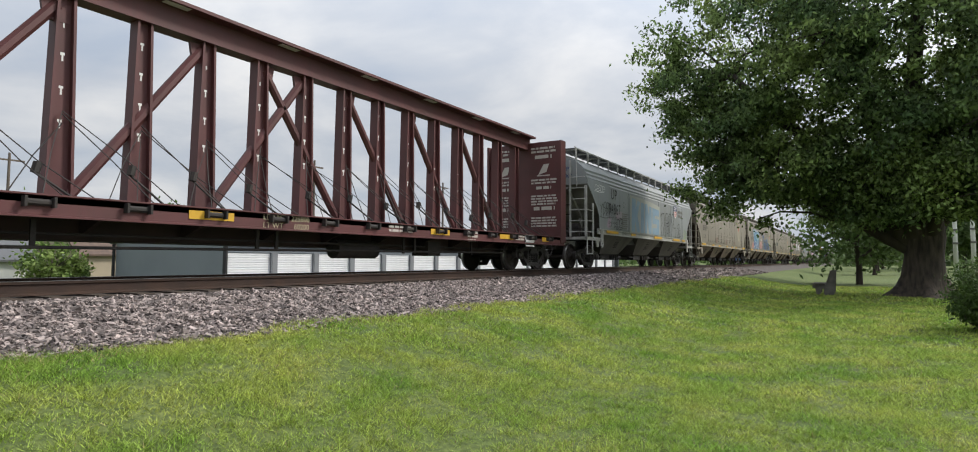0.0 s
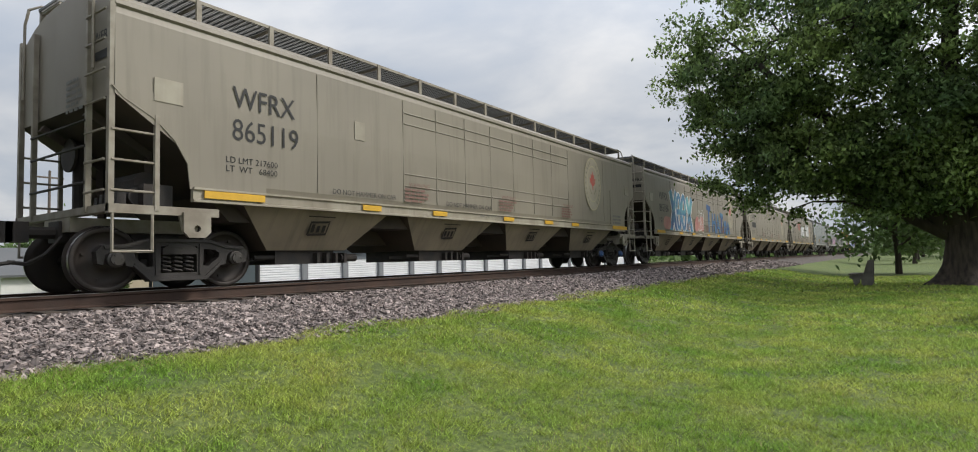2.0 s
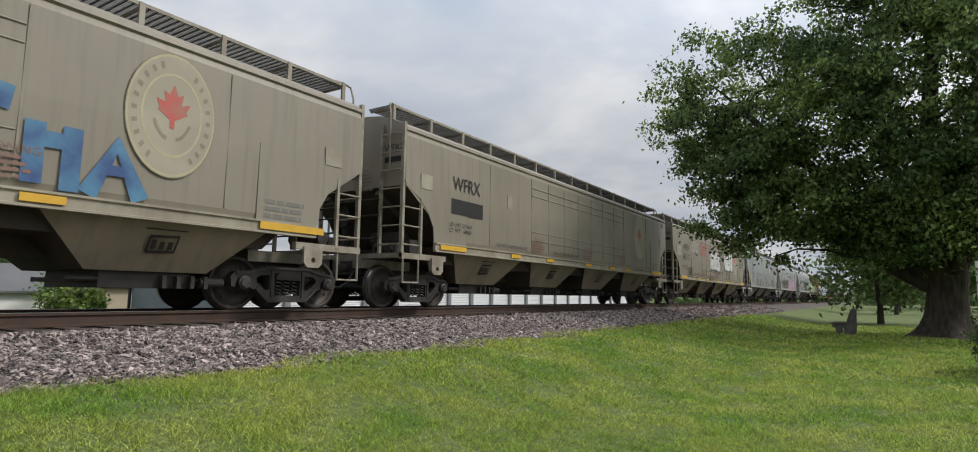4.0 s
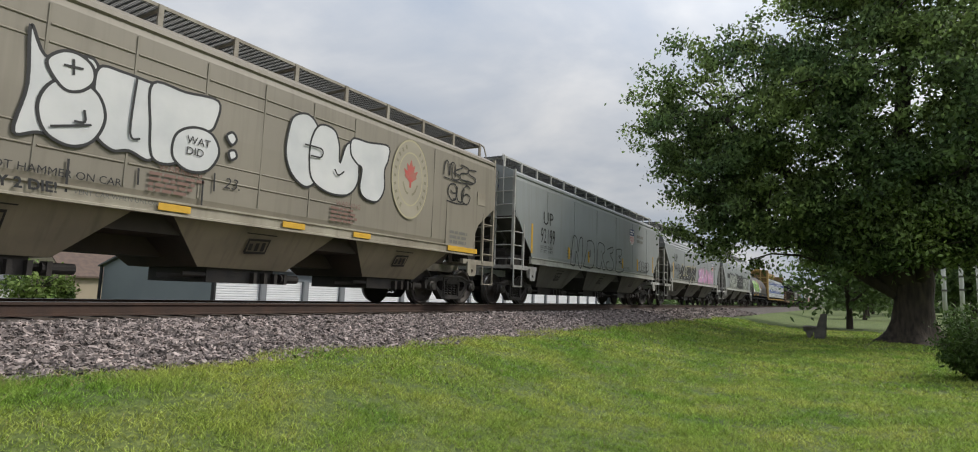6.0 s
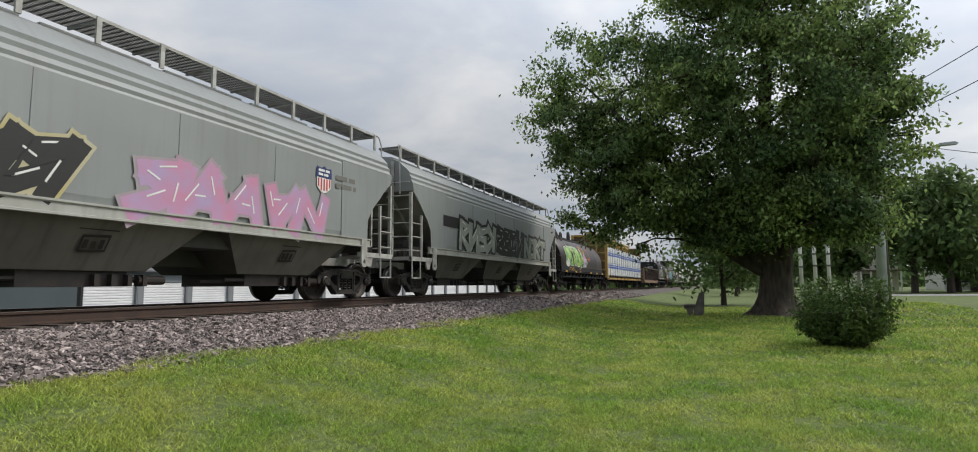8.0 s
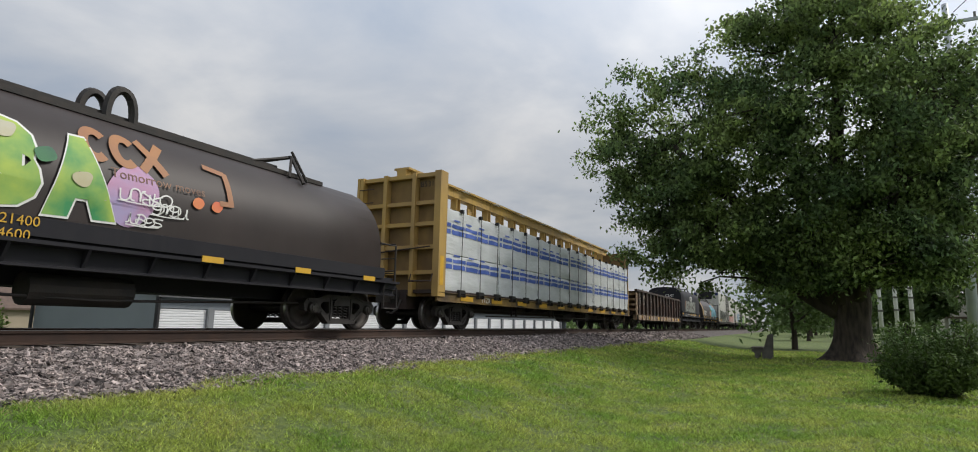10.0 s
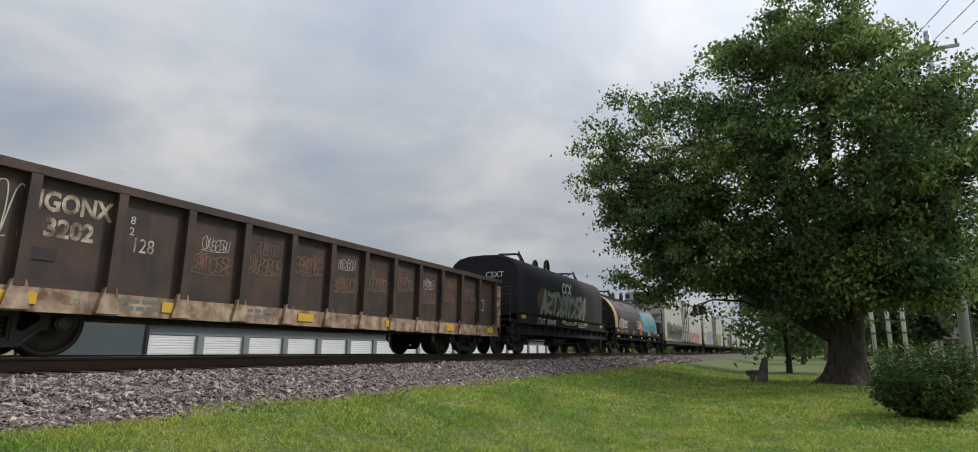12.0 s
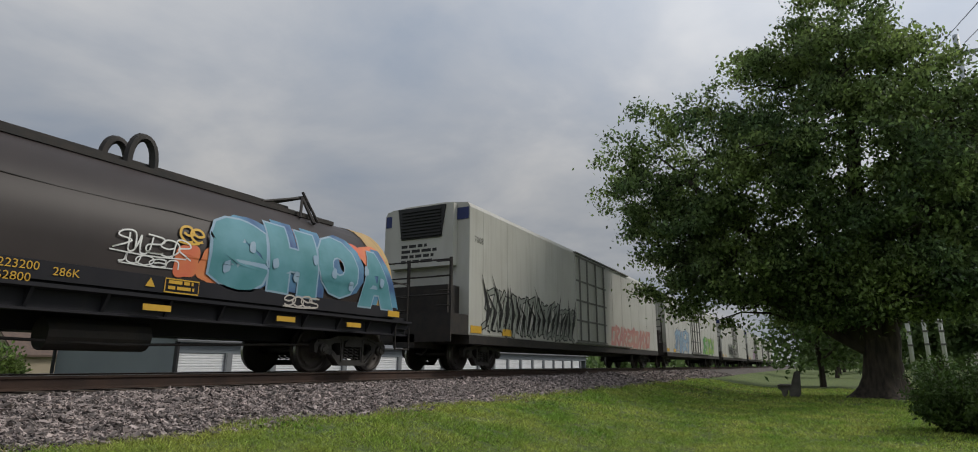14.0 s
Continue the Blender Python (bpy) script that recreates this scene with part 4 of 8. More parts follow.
# ---- the nine covered hoppers ----
def hopper_ribbed_up():
    car, body, h = hopper("grey three-bay covered hopper with large pale blue block graffiti", 27.9, 15.9, 1.3, "ribbed", M["grey"], M["grey_dark"], 3)
    words("UP", 0.42, car, SX, -5.55, 2.75, M["p_black"], label="black reporting mark", spacing=1.08)
    words("94867", 0.46, car, SX, -5.75, 2.15, M["p_black"], label="black car number", squeeze=0.76, spacing=1.12)
    words("CAPACITY 5250 CU FT", 0.11, car, SX, -5.8, 1.95, M["p_black"])
    words("LD LMT 222600\nLT WT     63400", 0.10, car, SX, -5.8, 1.76, M["p_black"])
    # pale halo, then the blue block letters
    outlined(car, [([(-3.25, 1.53), (-3.2, 3.12), (-1.95, 3.12), (-1.2, 3.1), (0.0, 3.06), (1.25, 2.95), (1.3, 1.54)], True)], SX - 0.002, M["g_halo"], None, 0, "pale sprayed halo behind block letters", False)
    blocks = [[(-3.05, 1.56), (-2.95, 3.02), (-2.45, 3.02), (-2.48, 2.55), (-2.2, 2.98), (-1.83, 2.92), (-2.22, 2.3), (-1.86, 1.56), (-2.3, 1.56), (-2.56, 2.05), (-2.58, 1.56)],
              [(-1.75, 1.56), (-1.72, 2.94), (-1.3, 2.92), (-1.33, 1.56)],
              [(-1.2, 1.56), (-1.18, 2.92), (-0.78, 2.92), (-0.5, 2.35), (-0.48, 2.86), (-0.12, 2.84), (-0.14, 1.56), (-0.48, 1.56), (-0.82, 2.2), (-0.84, 1.56)],
              [(-0.02, 1.56), (-0.02, 1.86), (0.72, 1.88), (0.72, 2.06), (0.0, 2.06), (0.0, 2.82), (1.1, 2.78), (1.1, 2.46), (0.38, 2.48), (0.38, 2.34), (1.12, 2.32), (1.12, 1.56)]]
    outlined(car, [(b, True) for b in blocks], SX + 0.002, M["g_lightblue"], None, 0, "pale blue block-letter graffiti", False)
    # thin black bubble outlines with a skull-like middle mark
    lines = [([(1.62, 1.5), (1.45, 1.9), (1.62, 2.2), (1.5, 2.5), (1.75, 2.68), (2.05, 2.6), (2.1, 1.9), (2.2, 1.42), (1.95, 1.42), (1.9, 2.0)], False),
             ([(2.35, 1.42), (2.2, 2.0), (2.3, 2.6), (2.62, 2.72), (2.88, 2.5), (2.9, 1.8), (2.75, 1.4)], False),
             ([(2.5, 1.7), (2.5, 2.4), (2.68, 2.45), (2.72, 1.75), (2.5, 1.7)], False),
             ([(2.95, 1.42), (2.98, 2.6), (3.2, 2.72), (3.35, 2.5), (3.3, 2.1), (3.5, 2.7), (3.85, 2.7), (3.8, 2.3), (3.75, 2.05), (4.25, 2.0), (4.0, 1.4), (3.4, 1.42), (3.3, 1.8)], False),
             ([(2.4, 2.2), (2.85, 2.25)], False), ([(2.45, 2.05), (2.8, 2.1)], False)]
    outlined(car, lines, SX, None, M["p_black"], 0.035)
    scribble(car, SX, 4.55, 1.62, 0.55, 0.62, M["p_black"], 0.03, 3, 2)
    scribble(car, SX, 5.9, 1.6, 0.6, 0.4, M["g_green"], 0.02, 13, 3)
    scribble(car, SX, -6.7, 2.0, 1.05, 0.5, M["p_black"], 0.026, 4, 4)
    scribble(car, SX, -4.98, 1.6, 0.72, 0.42, M["p_black"], 0.024, 6, 4)
    scribble(car, SX, -7.25, 2.92, 0.95, 0.26, M["p_white"], 0.022, 7, 5)
    for k, (u, v, ww, hh) in enumerate(((-4.95, 1.95, 0.8, 0.4), (-5.9, 1.55, 0.35, 0.5))):
        sprayed(car, 1, SX - 0.004 + 0.0005 * k, u, v, ww, hh, M["g_haze"], M["g_haze"], 12 + k, edge_w=0.0, bubble=True, lean=0.4)
    words("CH-110-012", 0.1, car, 1.668, -4.35, 1.37, M["p_black"])
    bm = B()
    ribbon(bm, [(-4.1, 2.52), (-3.88, 2.52), (-3.88, 2.72), (-4.1, 2.72), (-4.1, 2.52)], 0.016, SX)
    part("plate_frame", bm, M["p_black"], car)
    bars(car, SX, -4.25, 2.22, 8, 0.85, 0.05, M["p_grey_print"], seed=4)
    bars(car, SX, 4.72, 2.9, 2, 1.0, 0.14, M["p_grey_print"], seed=5, jitter=0.1)
    shield(car, SX, 3.9, 2.62, 0.55)
    reflectors(car, 1.664, (-6.1, 0.2, 3.6), 1.37, 1.3, 0.1)
    reflectors(car, 1.664, (-3.2, 5.4), 1.37, 0.6, 0.1)
    end_marks(car, h, "UP", "94867", M["p_navy"])


def end_marks(car, h, mark, number, mat, z=3.62):
    words(mark, 0.16, car, -h + 0.052, 0.62, z, mat, end=True)
    words(number, 0.15, car, -h + 0.052, 0.50, z - 0.26, mat, end=True)
    bars(car, -h + 0.05, -0.55, z - 0.1, 6, 0.7, 0.05, M["p_grey_print"], seed=int(number), end=True)


def tan_hopper(number, center, label, blue_at=(), readable=True):
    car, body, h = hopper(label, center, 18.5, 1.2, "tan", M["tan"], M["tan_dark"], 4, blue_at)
    words("WFRX", 0.35, car, SX, -7.53, 2.77, M["p_black"], label="black reporting mark", squeeze=0.84)
    if readable:
        words(number, 0.35, car, SX, -7.55, 2.26, M["p_black"], label="black car number", squeeze=0.86)
    else:
        bars(car, SX, -7.58, 2.2, 1, 1.3, 0.36, M["p_black"], jitter=0)
    words("LD LMT 217600\nLT  WT   68400", 0.10, car, SX, -7.65, 1.90, M["p_black"])
    words("DO NOT HAMMER ON CAR", 0.095, car, SX, -5.6, 1.58, M["p_black"])
    words("DO NOT HAMMER ON CAR", 0.105, car, SX, -2.35, 1.56, M["p_black"])
    # welded stiffeners between the seams of the side panels
    seams = [-3.7 + 1.063 * i for i in range(8)]
    for a, b in zip(seams, seams[1:]):
        for z in (3.42, 3.19, 2.14, 1.89):
            part("side_stiffener", prism(B(), [(1.606, z - 0.014), (1.621, z), (1.621, z + 0.008), (1.606, z + 0.022)], "y", a + 0.03, b - 0.03), M["tan"], car)
    for a in seams + [-5.9, 6.4]:
        part("panel_seam", box(B(), 1.606, 1.6165, a - 0.014, a + 0.014, 1.58, 3.68), M["seam_tan"], car)
    bm = B()
    box(bm, 1.62, 1.626, -5.05, -4.8, 2.65, 3.0)
    part("placard", bm, M["sill_tan"], car)
    for k, yy in enumerate((-3.7, -0.2, 3.2)):
        words("WARNING", 0.1, car, SX + 0.006, yy + 0.12, 1.88, M["p_red_print"], label="faded red warning")
        bars(car, SX + 0.006, yy, 1.80, 4, 0.85, 0.045, M["p_red_print"], seed=k)
    words("VENT CAR WHEN UNLOADING", 0.065, car, 1.668, -1.12, 1.37, M["p_grey_print"])
    bars(car, SX, 7.1, 1.75, 3, 0.9, 0.07, M["p_grey_print"], seed=9)
    before = set(car.children)
    emblem(car, SX, 5.3, 2.78, 0.8)
    for ob in set(car.children) - before:
        ob.data.transform(Matrix.Translation((0, 5.5, 0)) @ Matrix.Diagonal((1, 0.80, 1, 1)) @ Matrix.Translation((0, -5.3, 0)))
    reflectors(car, 1.664, (-8.0,), 1.32, 1.0, 0.11)
    reflectors(car, 1.664, (-4.9, -2.85, -0.05, 2.1, 3.8), 1.32, 0.48, 0.10)
    reflectors(car, 1.664, (7.0,), 1.32, 1.3, 0.12)
    for e in (-1, 1):
        bm = B()
        box(bm, 1.622, 1.632, e * (9.25 - 0.75) - 0.2, e * (9.25 - 0.75) + 0.2, 2.62, 2.95)
        part("gusset_plate", bm, M["sill_tan"], car)
    words("WFRX", 0.15, car, -h + 0.052, 0.98, 3.4, M["p_black"], end=True)
    bars(car, -h + 0.05, 1.0, 3.15, 1, 0.45, 0.12, M["p_black"], jitter=0, end=True)
    bars(car, -h + 0.05, 0.1, 3.0, 6, 0.6, 0.05, M["p_grey_print"], seed=2, end=True)
    return car


def tan_hoppers():
    tan_hopper("865119", 46.3, "tan four-bay covered hopper with a round emblem, streaked with grime", (1,))
    car = tan_hopper("865186", 66.05, "tan four-bay covered hopper with blue and turquoise graffiti")
    # crossed bars and ovals in turquoise and blue
    shapes_x(car, -6.05, 1.42, 3.4, 1.85)
    sprayed(car, 1, SX, -7.0, 1.45, 0.9, 0.7, M["g_rose"], M["g_rose"], 3, edge_w=0.0, bubble=True)
    sprayed(car, 2, SX, -2.2, 1.45, 1.6, 0.9, M["g_rose"], M["g_buff"], 8, edge_w=0.03, bubble=True)
    scribble(car, SX + 0.01, -1.7, 1.5, 1.0, 1.2, M["p_white"], 0.03, 9, 3)
    for k, (u, w) in enumerate(((0.1, 0.8), (1.15, 0.75), (2.05, 0.75), (2.95, 0.7), (3.8, 0.6), (4.5, 0.65))):
        bm = B()
        ze = 3.0 - 0.1 * k
        if k % 3 == 0:
            ribbon(bm, [(u, ze - 0.1), (u + w, ze - 0.2)], 0.3, SX + 0.002)
            ribbon(bm, [(u + w * 0.5, ze - 0.1), (u + w * 0.45, 1.55)], 0.26, SX + 0.0035)
        elif k % 3 == 1:
            ribbon(bm, [(u + 0.1, ze - 0.3), (u + 0.1, 1.55)], 0.22, SX + 0.002)
            ribbon(bm, [(u + w - 0.1, ze - 0.3), (u + w - 0.1, 1.5)], 0.22, SX + 0.003)
            ribbon(bm, [(u + 0.1, 2.1), (u + w - 0.1, 2.1)], 0.2, SX + 0.004)
        else:
            ribbon(bm, [(u, 1.5), (u + w * 0.5, ze - 0.3), (u + w, 1.5)], 0.24, SX + 0.002)
            ribbon(bm, [(u + 0.15, 1.85), (u + w - 0.15, 1.85)], 0.14, SX + 0.0035)
        part("graffiti", bm, M["g_deepblue"], car, "dark blue sprayed strokes")
    car = tan_hopper("", 85.75, "tan four-bay covered hopper with a round emblem, lightly stained", readable=False)
    car = tan_hopper("865117", 105.45, "tan four-bay covered hopper with white bubble graffiti")
    first = [([(-1.76, 3.32), (-1.58, 3.0), (-1.3, 3.1), (-1.0, 3.1), (-0.9, 2.4), (-1.2, 2.05), (-1.55, 2.05), (-1.8, 2.0), (-1.72, 2.6)], True),
             ([(-0.98, 3.06), (-0.66, 3.1), (-0.3, 3.08), (0.1, 3.08), (0.12, 2.7), (0.1, 2.3), (0.06, 2.02), (-0.1, 2.08), (-0.25, 1.98), (-0.5, 2.06), (-0.72, 2.02), (-0.95, 2.2), (-1.0, 2.6)], True),
             ([(-0.28, 3.08), (0.2, 3.1), (0.74, 3.12), (0.72, 2.75), (0.6, 2.6), (0.3, 2.5), (0.22, 2.1), (0.0, 1.98), (-0.2, 2.06), (-0.26, 2.5)], True),
             ([(0.16, 2.5), (0.4, 2.62), (0.68, 2.58), (0.82, 2.32), (0.66, 2.02), (0.36, 1.95), (0.12, 2.08), (0.08, 2.3)], True),
             ([(-1.22, 2.82), (-0.95, 2.7), (-0.84, 2.4), (-0.96, 2.08), (-1.22, 1.96), (-1.5, 2.08), (-1.6, 2.4), (-1.48, 2.7)], True),
             ([(-1.56, 2.92), (-1.44, 3.1), (-1.25, 3.15), (-1.06, 3.05), (-1.02, 2.85), (-1.16, 2.68), (-1.36, 2.66)], True),
             ([(0.92, 2.62), (1.02, 2.7), (1.1, 2.6), (1.02, 2.5)], True), ([(0.98, 2.38), (1.08, 2.42), (1.12, 2.32), (1.02, 2.26)], True)]
    second = [([(2.2, 3.3), (2.5, 3.42), (2.75, 3.25), (2.85, 2.8), (2.9, 2.4), (2.6, 2.1), (2.25, 2.25), (2.08, 2.6), (2.1, 3.0)], True),
              ([(2.62, 3.0), (2.8, 3.3), (3.15, 3.3), (3.3, 3.05), (3.35, 2.7), (3.5, 3.1), (3.75, 3.15), (3.85, 2.8), (3.85, 2.4), (3.6, 2.12), (3.1, 2.08), (2.7, 2.25), (2.6, 2.6)], True),
              ([(3.65, 3.25), (4.1, 3.28), (4.7, 3.34), (4.72, 3.05), (4.62, 2.8), (4.64, 2.4), (4.45, 2.12), (4.1, 2.12), (3.92, 2.3), (3.95, 2.7), (3.8, 2.78), (3.62, 2.95)], True)]
    for shapes in (first, second):
        outlined(car, shapes, SX + 0.006, M["g_white"], M["p_black"], 0.04, "white bubble graffiti with black edges")
    marks = [([(-1.28, 3.06), (-1.26, 2.86)], False), ([(-1.38, 2.95), (-1.16, 2.97)], False), ([(-0.5, 3.08), (-0.52, 2.3), (-0.38, 2.25)], False), ([(-1.1, 2.45), (-1.08, 2.3), (-1.2, 2.28)], False), ([(-1.45, 2.15), (-1.2, 2.22), (-1.0, 2.28)], False),
             ([(2.45, 2.85), (2.85, 2.85), (2.85, 2.7), (2.6, 2.68)], False), ([(3.2, 2.55), (3.3, 2.45), (3.45, 2.55)], False)]
    outlined(car, marks, SX + 0.024, None, M["p_black"], 0.03)
    bm = B()
    for k, (y, za, zb) in enumerate(((-1.2, 1.8, 1.38), (-0.35, 1.85, 1.62), (0.6, 1.86, 1.44), (0.78, 2.0, 1.72))):
        ribbon(bm, [(y, za), (y + 0.01, zb)], 0.028, SX + 0.004 + 0.001 * k)
    part("paint_drip", bm, M["p_black"], car)
    words("READY 2 DIE!", 0.13, car, 1.668, -2.35, 1.35, M["p_black"], "graffiti_tag", "black handwritten words", shear=-0.1, bold=0.005)
    words("WAT\nDID", 0.12, car, SX + 0.026, 0.28, 2.36, M["p_black"], "graffiti_tag")
    words("23.", 0.18, car, SX, 0.95, 1.8, M["p_black"], "graffiti_tag", shear=0.2)
    scribble(car, SX, -4.15, 2.75, 1.6, 0.6, M["p_red"], 0.034, 21, 6)
    scribble(car, SX, -6.0, 2.85, 1.4, 0.55, M["p_pale_print"], 0.034, 22, 6)
    scribble(car, SX, -8.7, 2.5, 0.85, 0.5, M["p_pale_print"], 0.034, 23, 4)
    scribble(car, SX, -6.75, 1.5, 0.95, 0.45, M["p_black"], 0.034, 24, 4)
    scribble(car, SX, 6.75, 3.1, 1.3, 0.42, M["p_black"], 0.035, 25, 4)
    scribble(car, SX + 0.003, 6.9, 2.55, 0.9, 0.45, M["p_black"], 0.035, 26, 3)


def shapes_x(car, y, z, w, hgt):
    """Two tall crossings with ovals between, white-edged, turquoise over blue."""
    for mt, k, lift, zlo, zhi in ((M["p_white"], 0.52, 0.0, 0, 1), (M["g_deepblue"], 0.38, 0.0015, 0, 0.52), (M["g_aqua"], 0.38, 0.0015, 0.48, 1)):
        bm = B()
        n = 0
        for u in (0.0, 0.72):
            for a, b in (((u + 0.0, 0), (u + 0.27, 1)), ((u + 0.25, 0), (u + 0.02, 1.0))):
                p = [(a[0] + (b[0] - a[0]) * t, t) for t in (zlo, (zlo + zhi) / 2, zhi)]
                ribbon(bm, [(y + w * q[0] * 1.0, z + hgt * q[1] * (0.92 + 0.08 * (u == 0))) for q in p], k, SX + lift + 0.0004 * n)
                n += 1
        for u in (0.36, 0.58):
            pts = [(y + w * (u + 0.085 * math.cos(t)), z + hgt * (0.5 + 0.42 * math.sin(t))) for t in [i * math.pi / 10 for i in range(21)]]
            pts = [q for q in pts if zlo - 0.03 <= (q[1] - z) / hgt <= zhi + 0.03]
            for run in (pts[:len(pts) // 2 + 1], pts[len(pts) // 2:]):
                if len(run) > 1:
                    ribbon(bm, run, k * 0.7, SX + lift + 0.0004 * n)
                    n += 1
        part("graffiti", bm, mt, car, "turquoise and blue crossed graffiti shapes")


def hopper_smooth_up():
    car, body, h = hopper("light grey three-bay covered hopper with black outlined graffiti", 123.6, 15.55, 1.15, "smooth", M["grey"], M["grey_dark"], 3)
    words("UP", 0.44, car, SX, -5.9, 2.58, M["p_black"], label="black reporting mark", spacing=1.08)
    words("92199", 0.5, car, SX, -6.05, 1.98, M["p_black"], label="black car number", squeeze=0.57, spacing=1.12)
    words("LD LMT 221600\nLT  WT   64400", 0.1, car, SX, -6.05, 1.80, M["p_black"])
    sets = [(-3.75, 1.05, [[(0, 0), (0.18, 1), (0.5, 1), (0.62, 0.5), (0.75, 1), (1, 1), (0.95, 0), (0.7, 0), (0.6, 0.3), (0.45, 0.5), (0.35, 0), (0, 0)]]),
            (-2.6, 1.12, [[(0, 0), (0.3, 0.7), (0.35, 1), (0.85, 1), (1, 0.5), (0.8, 0), (0, 0)], [(0.5, 0.5), (0.58, 0.66), (0.62, 0.5), (0.55, 0.4), (0.5, 0.5)]]),
            (-1.3, 1.0, [[(0.1, 0.1), (0.2, 1), (0.8, 1), (0.9, 0.75), (0.65, 0.55), (1, 0.05), (0.7, 0), (0.55, 0.3), (0.45, 0), (0.0, 0.05)], [(0.5, 0.75), (0.52, 0.66)]]),
            (-0.25, 0.88, [[(0.15, 0.85), (0.85, 1), (0.9, 0.78), (0.55, 0.68), (0.95, 0.4), (1, 0.1), (0.6, 0), (0.1, 0.05), (0.1, 0.3), (0.45, 0.35)]]),
            (0.95, 0.95, [[(0.05, 0.95), (0.7, 1), (0.68, 0.72), (0.35, 0.68), (0.7, 0.5), (0.35, 0.42), (0.8, 0.35), (1, 0.05), (0, 0), (0.1, 0.5), (0.05, 0.95)]])]
    for y0, wd, loops in sets:
        outlined(car, [([(y0 + u * wd, 1.42 + v * 0.95) for u, v in lp], False) for lp in loops], 1.668, None, M["p_black"], 0.042)
    words("CH-138-031", 0.1, car, SX, 2.15, 1.58, M["p_black"])
    scribble(car, SX, 4.0, 1.6, 1.7, 0.5, M["p_black"], 0.034, 31, 6)
    bars(car, SX, -4.0, 1.85, 3, 0.45, 0.06, M["p_grey_print"], seed=4)
    bars(car, SX, 3.9, 3.1, 2, 1.0, 0.13, M["p_grey_print"], seed=5, jitter=0.1)
    shield(car, SX, 2.9, 2.75, 0.6)
    for yy, z0, z1 in ((-6.7, 1.6, 2.5), (-3.85, 1.6, 2.0), (-2.0, 1.6, 2.0), (1.9, 1.6, 2.0), (4.0, 1.6, 2.1), (6.5, 1.6, 2.4)):
        bm = B()
        box(bm, 1.61, 1.63, yy, yy + 0.1, z0, z1)
        part("reflector", bm, M["p_yellow"], car, "yellow upright reflective strip")
    end_marks(car, h, "UP", "92199", M["p_navy"], 3.7)


def hopper_ribbed_late():
    car, body, h = hopper("light grey three-bay covered hopper with black and pink graffiti", 140.35, 15.9, 1.3, "ribbed", M["grey"], M["grey_dark"], 3)
    words("UP", 0.44, car, SX, -5.95, 2.48, M["p_black"], label="black reporting mark", spacing=1.08)
    words("94676", 0.48, car, SX, -5.95, 1.92, M["p_black"], label="black car number", squeeze=0.73, spacing=1.12)
    words("LD LMT 222400\nLT WT     63600", 0.1, car, SX, -5.95, 1.70, M["p_black"])
    bm = B()
    box(bm, 1.61, 1.63, -6.25, -6.12, 1.52, 2.4)
    part("reflector", bm, M["p_yellow"], car, "yellow upright reflective strip")
    # angular black letters edged in cream, then a row of pink ones
    sprayed(car, 5, SX, -4.55, 1.50, 3.9, 0.8, M["p_black"], M["g_gold"], 44, edge_w=0.05, lean=0.5, shine=M["p_white"], label="black angular graffiti edged in yellow")
    bm = B()
    for k in range(7):
        c, up = -4.6 + 0.62 * k, 0.32 * math.sin(k * 2.3)
        flat(bm, [(c - 0.3, 1.75 + up * 0.3), (c + 0.1, 2.0 + up), (c + 0.42, 2.34 + up * 0.2), (c + 0.2, 1.9 + up * 0.6)], SX + 0.012 + 0.0003 * k)
    part("graffiti_spike", bm, M["p_black"], car)
    sprayed(car, 5, SX, 0.35, 1.50, 4.6, 0.82, M["g_pink"], M["g_haze"], 18, edge_w=0.05, label="pink and lilac graffiti", lean=0.3)
    scribble(car, SX, -4.95, 1.55, 0.75, 0.45, M["p_black"], 0.034, 33, 4)
    scribble(car, SX, -6.8, 1.9, 0.5, 0.3, M["p_black"], 0.034, 34, 3)
    shield(car, SX, 4.7, 2.45, 0.5)
    bars(car, SX, 5.4, 2.8, 2, 0.8, 0.11, M["p_grey_print"], seed=6, jitter=0.1)
    end_marks(car, h, "UP", "94676", M["p_black"])
    car, body, h = hopper("light grey three-bay covered hopper with a row of black graffiti", 157.35, 15.9, 1.3, "ribbed", M["grey"], M["grey_dark"], 3)
    bars(car, SX, -5.9, 2.25, 1, 1.4, 0.36, M["p_black"], jitter=0)
    sprayed(car, 4, SX, -4.6, 1.6, 3.3, 0.95, M["g_silver"], M["p_black"], 41, edge_w=0.1)
    sprayed(car, 4, SX, -1.0, 1.6, 3.2, 1.0, M["p_black"], M["p_black"], 42, edge_w=0.06)
    sprayed(car, 4, SX, 2.5, 1.6, 3.2, 0.9, M["g_silver"], M["p_black"], 43, edge_w=0.1)
    bars(car, -h + 0.05, 0.5, 3.5, 2, 0.5, 0.12, M["p_black"], jitter=0, end=True)


hopper_ribbed_up()
tan_hoppers()
hopper_smooth_up()
hopper_ribbed_late()


